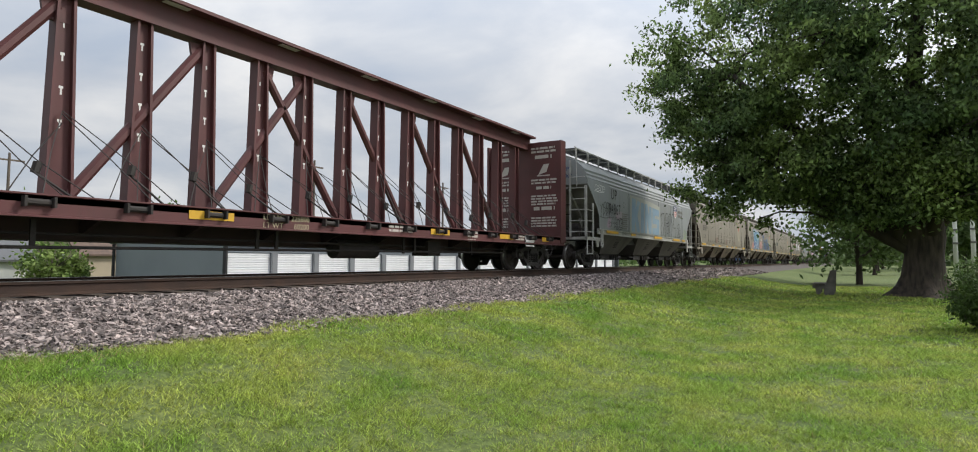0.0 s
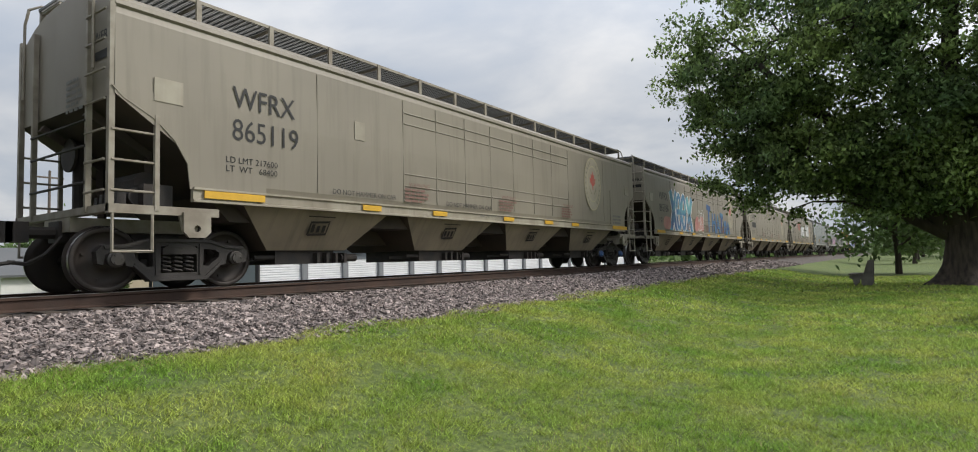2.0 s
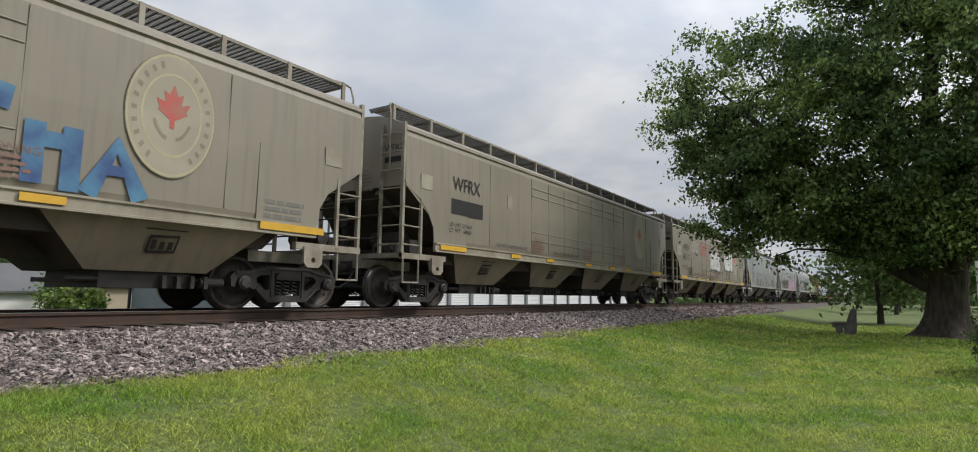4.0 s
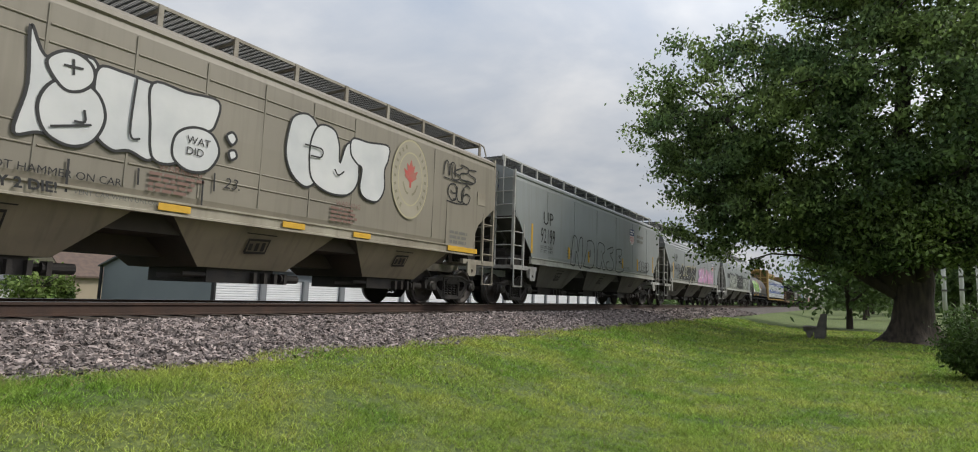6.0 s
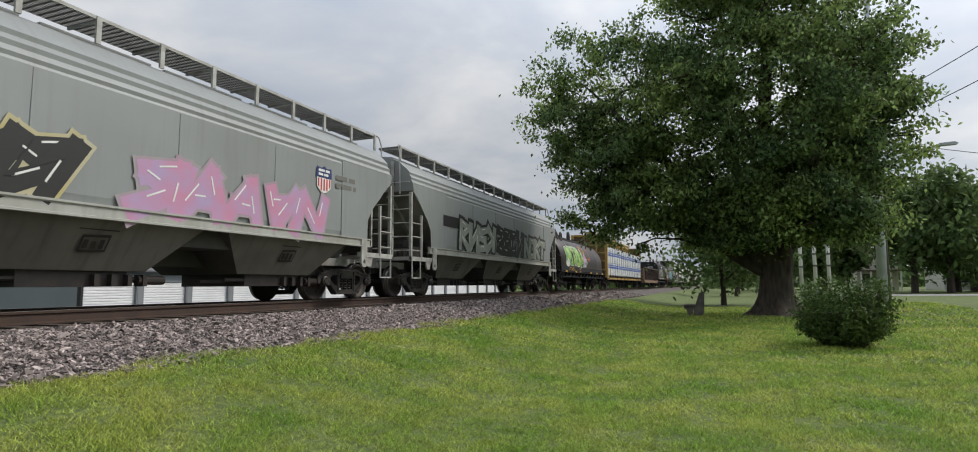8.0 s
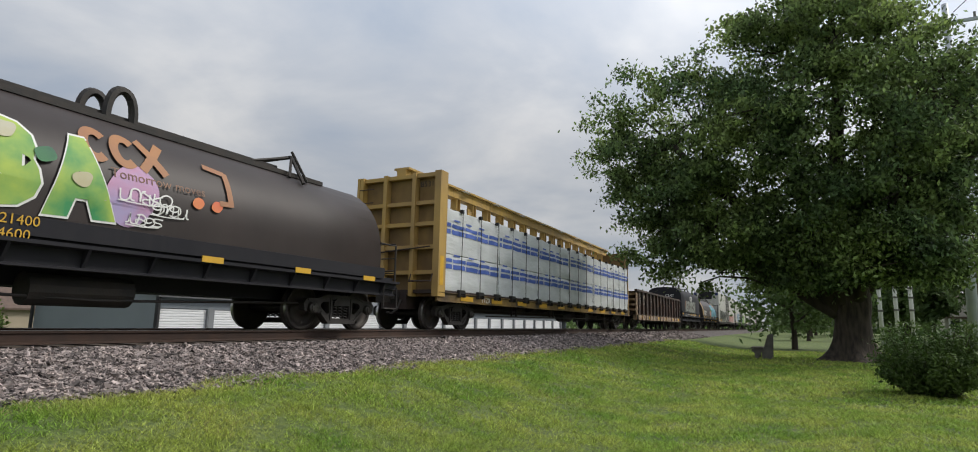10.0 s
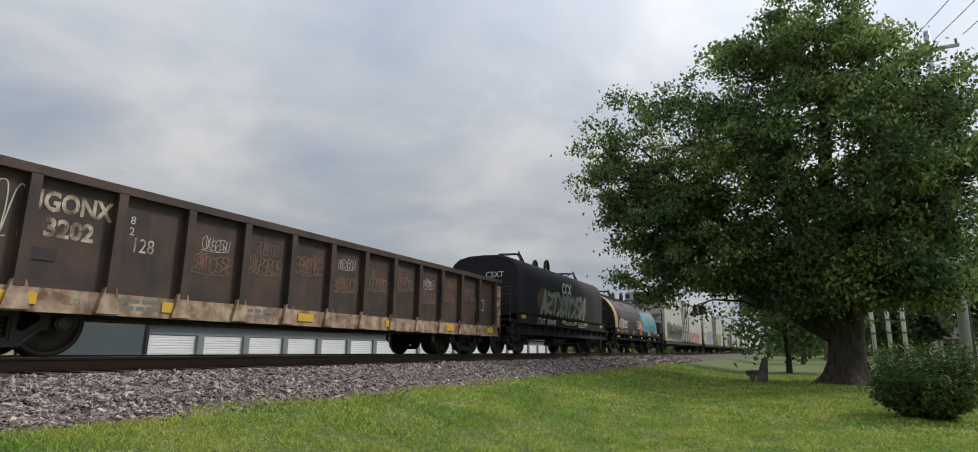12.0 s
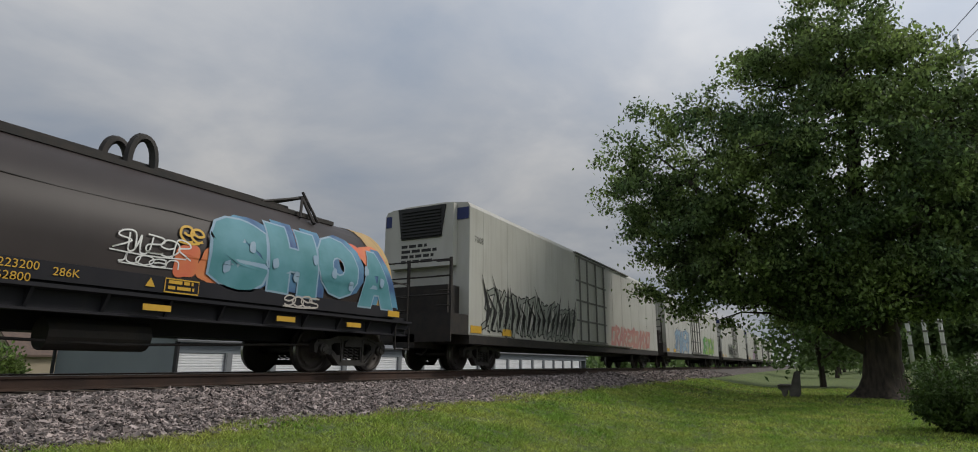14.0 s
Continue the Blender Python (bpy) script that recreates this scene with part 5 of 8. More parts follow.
# ---- centre-beam flat cars ----
def centerbeam(label, center, paint, grime, loaded):
    L = 21.1
    h = L / 2
    car = car_base("centerbeam_flatcar", label, "flat car", center, L, 1.6)
    top, deck = 4.62, 1.08
    bm = B()
    box(bm, -1.42, 1.42, -h, h, 0.98, deck)
    box(bm, -0.42, 0.42, -h, h, 0.55, 0.98)
    for i in range(14):
        y = -h + 0.8 + i * (L - 1.6) / 13
        prism(bm, [(-1.4, 0.98), (1.4, 0.98), (0.45, 0.62), (-0.45, 0.62)], "y", y - 0.03, y + 0.03)
    part("deck", bm, grime, car)
    for s in (1, -1):
        bm = B()
        z0, z1 = (0.80, 1.09) if not loaded else (0.76, 1.02)
        prism(bm, [(s * 1.36, z0), (s * 1.46, z0), (s * 1.46, z0 + 0.02), (s * 1.42, z0 + 0.03), (s * 1.42, z1 - 0.03), (s * 1.46, z1 - 0.02), (s * 1.46, z1), (s * 1.36, z1)], "y", -h, h)
        part("side_sill", bm, M["yellow_sill"] if loaded else paint, car)
    # upright posts at even steps, wide at the foot
    n, step, first = 17, 1.127, -9.565
    for i in range(n + 1):
        y = first + i * step
        bm = B()
        w0, w1 = (0.17, 0.10)
        prism(bm, [(y - w0, deck), (y + w0, deck), (y + w1, top - 0.3), (y - w1, top - 0.3)], "x", -0.022, 0.022)
        for s in (1, -1):
            prism(bm, [(y + s * w0 - 0.02, deck), (y + s * w0 + 0.02, deck), (y + s * w1 + 0.02, top - 0.3), (y + s * w1 - 0.02, top - 0.3)], "x", -0.12, 0.12)
        part("post", bm, paint, car)
        bm = B()
        for z in (2.2, 2.7, 3.2, 3.7):
            flat(bm, [(y - 0.012, z), (y + 0.012, z), (y + 0.012, z + 0.09), (y - 0.012, z + 0.09)], 0.026)
            flat(bm, [(y - 0.03, z + 0.09), (y + 0.03, z + 0.09), (y + 0.03, z + 0.13), (y - 0.03, z + 0.13)], 0.026)
        part("lading_slot", bm, M["p_white"], car)
    bm = B()
    wide = 0.26 if loaded else 0.40
    prism(bm, [(-wide, top - 0.06), (wide, top - 0.06), (wide, top), (-wide, top)], "y", -h + 0.1, h - 0.1)
    web = 0.34 if loaded else 0.46
    prism(bm, [(-0.16, top - web), (0.16, top - web), (0.16, top - 0.06), (-0.16, top - 0.06)], "y", -h + 0.1, h - 0.1)
    part("top_chord", bm, paint, car)
    bm = B()
    for i in range(9):
        y = -h + 1.2 + i * 2.32
        box(bm, 0.2, 0.34, y - 0.22, y + 0.22, top - 0.066, top - 0.06)
    part("chord_slot", bm, M["p_white"], car, "pale lightening slot")
    # braces over two panels, leaning in towards the middle from both ends
    for i, j, rising in ((1, 3, 1), (3, 5, 1), (5, 7, 1), (7, 9, 1), (8, 10, 0), (10, 12, 0), (12, 14, 0), (14, 16, 0)):
        ya, yb = first + i * step + 0.1, first + j * step - 0.1
        za, zb = (deck + 0.05, top - 0.6) if rising else (top - 0.6, deck + 0.05)
        bm = B()
        rod(bm, (0, ya, za), (0, yb, zb), 0.085, 8)
        part("brace", bm, paint, car)
        bm = B()
        yg = yb if rising else ya
        prism(bm, [(yg - 0.22, top - 0.5), (yg + 0.22, top - 0.5), (yg + 0.16, top - 0.85), (yg - 0.16, top - 0.85)], "x", -0.03, 0.03)
        part("gusset", bm, paint, car)
    # bulkheads with ribs outside
    for e in (-1, 1):
        y = e * (h - 0.06)
        bm = B()
        prism(bm, [(-1.42, 0.9), (1.42, 0.9), (1.42, top - 0.32), (1.30, top - 0.22), (-1.30, top - 0.22), (-1.42, top - 0.32)], "y", y - e * 0.16, y - e * 0.10)
        # recessed plate of the loaded car: rib shade and rust both in its colour
        bk = part("bulkhead", bm, M["yellow_shaded_grime"] if loaded else paint, car)
        bm = B()
        for xx in (-1.36, -0.5, 0.5, 1.26):
            box(bm, xx, xx + 0.12, min(y + e * 0.12, y - e * 0.10), max(y + e * 0.12, y - e * 0.10), 0.9, top - 0.24)
        for z in (1.5, 2.2, 2.85, 3.45, top - 0.38):
            box(bm, -1.4, 1.4, min(y + e * 0.06, y - e * 0.10), max(y + e * 0.06, y - e * 0.10), z, z + 0.11)
        xf = 1.38 if (e < 0 or not loaded) else 1.26
        box(bm, xf, xf + 0.08, min(y + e * 0.12, y - e * 0.26), max(y + e * 0.12, y - e * 0.26), 0.9, top - 0.24)
        box(bm, -1.46, -1.38, min(y + e * 0.12, y - e * 0.3), max(y + e * 0.12, y - e * 0.3), 0.9, top - 0.24)
        part("bulkhead_rib", bm, paint, car)
        bm = B()
        for z in (1.2, 1.6, 2.0, 2.4, 2.8, 3.2, 3.6, 4.0):
            rod(bm, (-1.3, y + e * 0.18, z), (-0.8, y + e * 0.18, z), 0.015, 6)
        rod(bm, (-0.9, y + e * 0.16, 2.1), (1.2, y + e * 0.16, 2.25), 0.02, 6)
        pipe(bm, [(0.6, y + e * 0.16, 1.5), (0.6, y + e * 0.24, 1.3), (1.3, y + e * 0.24, 1.3), (1.3, y + e * 0.16, 1.5)], 0.015)
        part("grab_iron", bm, grime, car)
        part("brake_box", box(B(), -0.75, -0.45, min(y + e * 0.1, y + e * 0.25), max(y + e * 0.1, y + e * 0.25), 1.3, 1.7), paint, car)
    # under-gear: brake pipe, rods, reservoir
    bm = B()
    rod(bm, (0.9, -h + 2.5, 0.62), (0.9, h - 2.5, 0.62), 0.02, 6)
    rod(bm, (1.1, -h + 3.5, 0.42), (1.1, h - 3.5, 0.52), 0.022, 6)
    for y in (-5, -4.6, -1.3, -0.9, 2.6, 3.0, 5.4):
        box(bm, 1.02, 1.06, y, y + 0.06, 0.44, 0.8)
    rod(bm, (0.7, 0.8, 0.52), (0.7, 2.0, 0.52), 0.2, 12)
    box(bm, 0.5, 1.0, 3.6, 4.1, 0.4, 0.75)
    part("brake_rigging", bm, M["steel_dark"], car)
    # winches with their cables along the sill
    for i in range(17):
        y = -h + 1.2 + i * (L - 2.4) / 16
        bm = B()
        rod(bm, (1.44, y - 0.13, 0.98), (1.44, y + 0.13, 0.98), 0.045, 8)
        box(bm, 1.38, 1.53, y - 0.17, y - 0.14, 0.92, 1.05)
        box(bm, 1.38, 1.53, y + 0.14, y + 0.17, 0.92, 1.05)
        part("winch", bm, M["steel_dark"], car)
    return car, h, top, deck


M["maroon"] = material("maroon_car_paint", (0.105, 0.032, 0.033), 0.6, 0.0, (0.072, 0.026, 0.026), 1.0, 0.8, streak=0.35, streak_color=(0.05, 0.03, 0.028))
M["maroon_dark"] = material("grimy_underframe", (0.035, 0.025, 0.022), 0.8, 0.1, (0.06, 0.035, 0.03), 2, 0.7)
M["yellow_car"] = material("yellow_car_paint", (0.47, 0.30, 0.075), 0.6, 0.0, (0.36, 0.235, 0.09), 0.9, 0.8, streak=0.45, streak_color=(0.13, 0.085, 0.05), bump=0.1, bump_scale=15)
# darker yellow for recessed bulkhead plates, their shade put in with the rust
M["yellow_shaded_grime"] = material("shaded_rust_stained_yellow", (0.26, 0.165, 0.052), 0.75, 0, (0.13, 0.08, 0.035), 1.3, 0.8, streak=0.6, streak_color=(0.05, 0.03, 0.02))
M["yellow_sill"] = material("worn_yellow_sill", (0.34, 0.215, 0.06), 0.75, 0, (0.035, 0.025, 0.02), 1.1, 1.0, streak=0.4)
M["wrap"] = material("white_plastic_wrap", (0.62, 0.64, 0.65), 0.32, 0, (0.50, 0.52, 0.54), 1.5, 0.6, bump=1.0, bump_scale=5.5, stretch=(1, 0.5, 1.6))


def maroon_car():
    car, h, top, deck = centerbeam("empty maroon centre-beam flat car with hanging tie-down cables", 7.85, M["maroon"], M["maroon_dark"], False)
    for k, y in enumerate((-2.75, 3.15, 6.3, 8.9)):
        reflectors(car, 1.426, (y,), 0.9, 0.75 if k < 3 else 0.45, 0.13)
    words("LD LMT   225800\nLT WT      60200", 0.10, car, 1.424, -1.45, 0.97, M["p_cream"], label="cream stencilled weights")
    bars(car, 1.424, 1.7, 0.99, 2, 0.8, 0.05, M["p_pale_print"], seed=3)
    bars(car, 1.424, 4.7, 0.99, 3, 0.5, 0.06, M["p_pale_print"], seed=4)
    bars(car, 1.424, 7.2, 0.98, 2, 1.1, 0.05, M["p_pale_print"], seed=5)
    bm = B()
    box(bm, 1.42, 1.44, 7.75, 8.35, 0.72, 1.1)
    part("consolidated_plate", bm, M["p_black"], car, "black plate with white frames")
    bm = B()
    for z0, z1, a, b in ((0.74, 0.86, 7.78, 8.32), (0.9, 1.07, 7.78, 8.02), (0.9, 1.07, 8.07, 8.32)):
        ribbon(bm, [(a, z0), (b, z0), (b, z1), (a, z1), (a, z0)], 0.03, 1.4435)
    part("plate_frame", bm, M["p_white"], car)
    # warning panel print on the inner face of the far bulkhead
    yb = h - 0.06 - 0.164
    for x0 in (-1.3, 0.25):
        z = 4.15
        for k, (rows, hh, w) in enumerate(((2, 0.07, 1.0), (1, 0.12, 0.7), (0, 0, 0), (2, 0.06, 1.0), (1, 0.1, 0.6), (4, 0.055, 1.0), (1, 0.12, 0.8), (4, 0.055, 1.0))):
            if rows:
                bars(car, yb, x0 + (1.05 - w) / 2, z, rows, w, hh, M["p_pale_print"], "warning_print", seed=k + int(x0 * 10) + 20, jitter=0.12, end=True)
                z -= rows * hh * 1.7 + 0.09
            else:
                bm = B()
                for pts in (((0.3, -0.38), (0.62, -0.28), (0.72, 0.0), (0.5, -0.02)), ((0.25, -0.42), (0.75, -0.42), (0.75, -0.38), (0.25, -0.38))):
                    bm.faces.new([bm.verts.new((x0 + p[0], yb, z + 0.1 + p[1])) for p in pts])
                part("warning_sign", bm, M["p_pale_print"], car, "pale falling-load warning symbol")
                z -= 0.48
    # loose crossing cables with their hooks
    n, step = 17, 1.127
    for i in range(1, n):
        y = -9.565 + i * step
        bm = B()
        rng = random.Random(i)
        for s in (1, -1):
            for d in (0.62, 0.95):
                zt = 2.25 + 0.25 * rng.random()
                mid = (0.8, y + s * step * d * 0.55, 1.55 + 0.2 * rng.random())
                pipe(bm, [(0.1, y, zt), mid, (1.42, y + s * step * d, 1.05)], 0.008, 4)
        part("cable", bm, M["steel_dark"], car)
        bm = B()
        pos = (0.9, y + 0.3 + 0.3 * rng.random(), 1.35 + 0.25 * rng.random())
        rod(bm, pos, (pos[0], pos[1] + 0.03, pos[2] + 0.14), 0.055, 7)
        rod(bm, (pos[0], pos[1], pos[2]), (1.4, pos[1] + 0.25, 1.06), 0.018, 5)
        part("cable_hook", bm, M["steel_dark"], car)


def wrapped_pack(y0, y1, z0, z1, center, seed):
    """One plastic-wrapped pack of boards; a load, so a thing of its own, moving with the train."""
    pk = thing("wrapped_board_pack", "white plastic-wrapped board pack with blue printed bars", "building boards", pose(TRACK_X, center, RAIL_Z), group="packs on the flat car")
    MOVERS.append((pk, center))
    rng = random.Random(seed)
    for s in (1, -1):
        bm = B()
        xa, xb = 0.17, 1.40
        ny, nz = 22, 9
        def p(i, j, side):
            yy = y0 + (y1 - y0) * i / ny
            zz = z0 + (z1 - z0) * j / nz
            w = 0.045 * noise.noise((yy * 2.1, zz * 2.7, seed * 1.7 + s)) + 0.02 * noise.noise((yy * 4 + zz * 3, zz * 5 - yy * 2, seed))
            edge = min(i, ny - i, j, nz - j)
            x = xb + w - (0.012 if edge == 0 else 0)
            if j == nz:
                zz += 0.03 * noise.noise((yy * 1.8, seed, 2))
            return x, yy, zz
        g = [[bm.verts.new((s * p(i, j, s)[0], *p(i, j, s)[1:])) for i in range(ny + 1)] for j in range(nz + 1)]
        for j in range(nz):
            for i in range(ny):
                bm.faces.new((g[j][i], g[j][i + 1], g[j + 1][i + 1], g[j + 1][i]))
        front = [[bm.verts.new(v.co) for v in row] for row in g]
        back = [[bm.verts.new((s * xa, *p(i, j, s)[1:])) for i in range(ny + 1)] for j in range(nz + 1)]
        for i in range(ny):
            bm.faces.new((front[nz][i], front[nz][i + 1], back[nz][i + 1], back[nz][i]))
            bm.faces.new((front[0][i], front[0][i + 1], back[0][i + 1], back[0][i]))
        for j in range(nz):
            bm.faces.new((front[j][0], front[j + 1][0], back[j + 1][0], back[j][0]))
            bm.faces.new((front[j][ny], front[j + 1][ny], back[j + 1][ny], back[j][ny]))
            for i in range(ny):
                bm.faces.new((back[j][i], back[j][i + 1], back[j + 1][i + 1], back[j + 1][i]))
        part("wrap", bm, M["wrap"], pk, smooth=True)
    hgt = z1 - z0
    bm = B()
    bl = (y1 - y0) / 4.4

    def skin(yy, zz):
        return 1.40 + 0.045 * noise.noise((yy * 2.1, zz * 2.7, seed * 1.7 + 1)) + 0.02 * noise.noise((yy * 4 + zz * 3, zz * 5 - yy * 2, seed)) + 0.013
    base = z0 + hgt * (0.44 if hgt > 1.2 else 0.60)
    off = rng.uniform(0, 0.6)
    for r, (dz0, th) in enumerate(((0.0, 0.13), (0.19, 0.10))):
        for i in range(-1, 5):
            a, e = max(y0 + 0.03, y0 + bl * (i + off) + 0.04), min(y1 - 0.03, y0 + bl * (i + 1 + off) - 0.02)
            if e - a < 0.1:
                continue
            m = 8
            top, bot = [], []
            for q in range(m + 1):
                yy = a + (e - a) * q / m
                zz = base + dz0 + 0.025 * noise.noise((yy * 2, seed * 3.1, r * 0.3))
                top.append(bm.verts.new((skin(yy, zz + th), yy, zz + th)))
                bot.append(bm.verts.new((skin(yy, zz), yy, zz)))
            for q in range(m):
                bm.faces.new((bot[q], bot[q + 1], top[q + 1], top[q]))
    part("printed_band", bm, M["p_blue_bar"], pk, "rows of blue printed bars")
    bm = B()
    for i in range(3):
        a = y0 + bl * (i + off) + 0.1
        if a + bl * 0.5 < y1:
            flat(bm, [(a, base + 0.37), (a + bl * 0.45, base + 0.37), (a + bl * 0.45, base + 0.42), (a, base + 0.42)], skin(a + 0.2, base + 0.4) + 0.012)
    part("brand_bar", bm, M["p_blue_bar"], pk)
    return pk


def yellow_car():
    c = 192.15
    car, h, top, deck = centerbeam("yellow centre-beam flat car loaded with wrapped boards", c, M["yellow_car"], M["maroon_dark"], True)
    reflectors(car, 1.426, [-9.3 + 2.0 * i for i in range(10)], 0.82, 0.75, 0.14)
    words("TTZX   853124", 0.17, car, 1.424, -8.0, 0.82, M["p_white"], label="white car mark and number")
    bm = B()
    box(bm, 1.455, 1.465, -h + 0.02, -h + 0.2, 1.2, 2.0)
    part("reflector", bm, M["p_yellow"], car, "yellow upright reflective strip")
    words("85312", 0.17, car, -h + 0.0, 0.75, 3.95, M["p_black"], end=True)
    scribble(car, 1.47, 9.4, 3.5, 0.9, 0.5, M["p_black"], 0.05, 5, 4)
    n = 6
    w = 20.6 / n
    for i in range(n):
        y0 = -10.2 + w * i
        wrapped_pack(y0 + 0.02, y0 + w - 0.02, deck, deck + 1.02, c, i)
        wrapped_pack(y0 + 0.03, y0 + w - 0.01, deck + 1.04, deck + 2.32 + (0.06 if i % 2 else 0), c, i + 10)
    for i in range(17):
        y = -h + 1.2 + i * 18.7 / 16
        bm = B()
        pipe(bm, [(1.46, y, 1.0), (1.462, y, 2.05), (1.46, y + 0.02, 3.36), (1.2, y + 0.02, 3.47), (0.2, y + 0.02, 3.52)], 0.011, 5)
        part("tie_down_cable", bm, M["steel_dark"], car)
        bm = B()
        box(bm, 1.38, 1.48, y - 0.05, y + 0.05, 3.36, 3.46)
        box(bm, 1.42, 1.52, y - 0.16, y + 0.16, 1.02, 1.12)
        part("corner_guard", bm, M["p_black"], car)


maroon_car()
yellow_car()


# ---- gondola ----
def gondola():
    c, L = 211.6, 15.35
    h = L / 2
    car = car_base("gondola", "rusty dark brown steel gondola with a flaking cream lower band", "gondola car", c, L, 1.5)
    x = 1.5
    for s in (1, -1):
        part("side_sheet", box(B(), min(s * x, s * (x - 0.03)), max(s * x, s * (x - 0.03)), -h, h, 0.86, 2.29), M["gon"], car)
        part("end_sheet", box(B(), -x + 0.035, x - 0.035, min(s * h, s * (h - 0.04)), max(s * h, s * (h - 0.04)), 0.86, 2.29), M["gon"], car)
    bm = B()
    box(bm, -x + 0.035, x - 0.035, -h + 0.045, h - 0.045, 0.87, 0.95)
    box(bm, -0.4, 0.4, -h, h, 0.55, 0.87)
    part("floor", bm, M["gon"], car)
    for s in (1, -1):
        bm = B()
        box(bm, min(s * 1.46, s * 1.62), max(s * 1.46, s * 1.62), -h, h, 2.28, 2.40)
        part("top_chord", bm, M["gon"], car)
        bm = B()
        box(bm, min(s * 1.50, s * 1.56), max(s * 1.50, s * 1.56), -h + 0.02, h - 0.02, 0.57, 0.87)
        part("lower_band", bm, M["gon_band"], car, "flaking cream painted lower band")
        n = 14
        for i in range(n):
            y = -h + 0.45 + i * (L - 0.9) / (n - 1)
            bm = B()
            box(bm, min(s * 1.5, s * 1.62), max(s * 1.5, s * 1.62), y - 0.065, y + 0.065, 0.87, 2.29)
            part("side_post", bm, M["gon"], car)
            bm = B()
            prism(bm, [(y - 0.16, 0.59), (y + 0.16, 0.59), (y + 0.08, 0.95), (y - 0.08, 0.95)], "x", s * 1.55, s * 1.615)
            part("post_foot", bm, M["gon_band"], car)
    for e in (1, -1):
        bm = B()
        for z in (1.12, 1.42, 1.72, 2.04):
            box(bm, -1.5, 1.5, min(e * h, e * (h + 0.1)), max(e * h, e * (h + 0.1)), z, z + 0.12)
        box(bm, 1.35, 1.56, min(e * h, e * (h - 0.35)), max(e * h, e * (h - 0.35)), 0.58, 2.19)
        part("end_rib", bm, M["gon_band"], car)
        bm = B()
        for z in (1.2, 1.5, 1.8, 2.09):
            rod(bm, (1.63, e * (h - 0.1), z), (1.63, e * (h - 0.55), z), 0.015, 6)
        pipe(bm, [(1.58, e * (h - 0.1), 0.85), (1.58, e * (h - 0.1), 0.45), (1.58, e * (h - 0.55), 0.45), (1.58, e * (h - 0.55), 0.85)], 0.018)
        part("ladder", bm, M["steel_dark"], car)
    reflectors(car, 1.575, [-6.3, -4.2, -1.4, 1.4, 4.2, 6.7], 0.66, 0.42, 0.15)
    words("3202", 0.24, car, 1.506, -5.9, 1.54, M["p_worn"], label="worn white car number", squeeze=0.95, bold=0.012)
    words("IGONX", 0.26, car, 1.506, -6.02, 1.87, M["p_worn"], label="worn white reporting mark", squeeze=0.8, bold=0.012)
    words("128", 0.22, car, 1.506, -4.75, 1.5, M["p_worn"], squeeze=0.8)
    words("8\n2", 0.12, car, 1.506, -4.8, 1.9, M["p_pale_print"])
    words("LD LMT", 0.09, car, 1.563, -5.5, 0.68, M["p_grey_print"])
    bars(car, 1.563, -4.85, 0.76, 2, 0.8, 0.06, M["p_grey_print"], seed=31)
    bars(car, 1.563, -2.6, 0.76, 2, 0.7, 0.06, M["p_grey_print"], seed=32)
    part("gondola_plate", box(B(), 1.5, 1.512, -6.0, -5.7, 1.22, 1.38), M["steel_dark"], car)
    for k in range(9):
        scribble(car, 1.506, -3.75 + 1.111 * k, 1.35 + 0.12 * (k % 3), 0.75, 0.3, M["p_rusty"], 0.012, 60 + k, 7)
        scribble(car, 1.506, -3.6 + 1.111 * k, 1.72 + 0.1 * (k % 2), 0.5, 0.22, M["p_pale_print"] if k % 3 == 0 else M["p_rusty"], 0.009, 80 + k, 6)
    scribble(car, 1.506, -7.05, 1.45, 0.75, 0.7, M["p_pale_print"], 0.016, 95, 3)
    bm = B()
    ribbon(bm, [(6.0, 1.35), (6.55, 1.35), (6.55, 1.65), (6.0, 1.65), (6.0, 1.35)], 0.03, 1.507)
    ribbon(bm, [(6.27, 1.35), (6.27, 1.65)], 0.03, 1.508)
    part("plate_frame", bm, M["p_pale_print"], car)
    part("brake_rigging", pipe(B(), [(1.0, -h + 2.4, 0.6), (1.1, 0, 0.5), (1.0, h - 2.4, 0.6)], 0.022), M["steel_dark"], car)


M["gon"] = material("rusty_brown_steel", (0.026, 0.0225, 0.022), 0.7, 0.1, (0.075, 0.040, 0.030), 1.9, 0.9, streak=0.3, streak_color=(0.10, 0.065, 0.05), bump=0.9, bump_scale=2.6)
M["gon_band"] = material("flaking_cream_paint", (0.42, 0.33, 0.235), 0.8, 0, (0.15, 0.08, 0.05), 4.5, 1.0, streak=0.6, streak_color=(0.09, 0.05, 0.035), bump=0.3, bump_scale=12)
M["p_worn"] = material("worn_white_paint", (0.55, 0.47, 0.38), 0.8, 0, (0.09, 0.055, 0.045), 7, 1.0)
M["p_rusty"] = material("rusty_scrawl", (0.26, 0.15, 0.10), 0.8, 0, (0.14, 0.08, 0.06), 4, 0.8)
gondola()


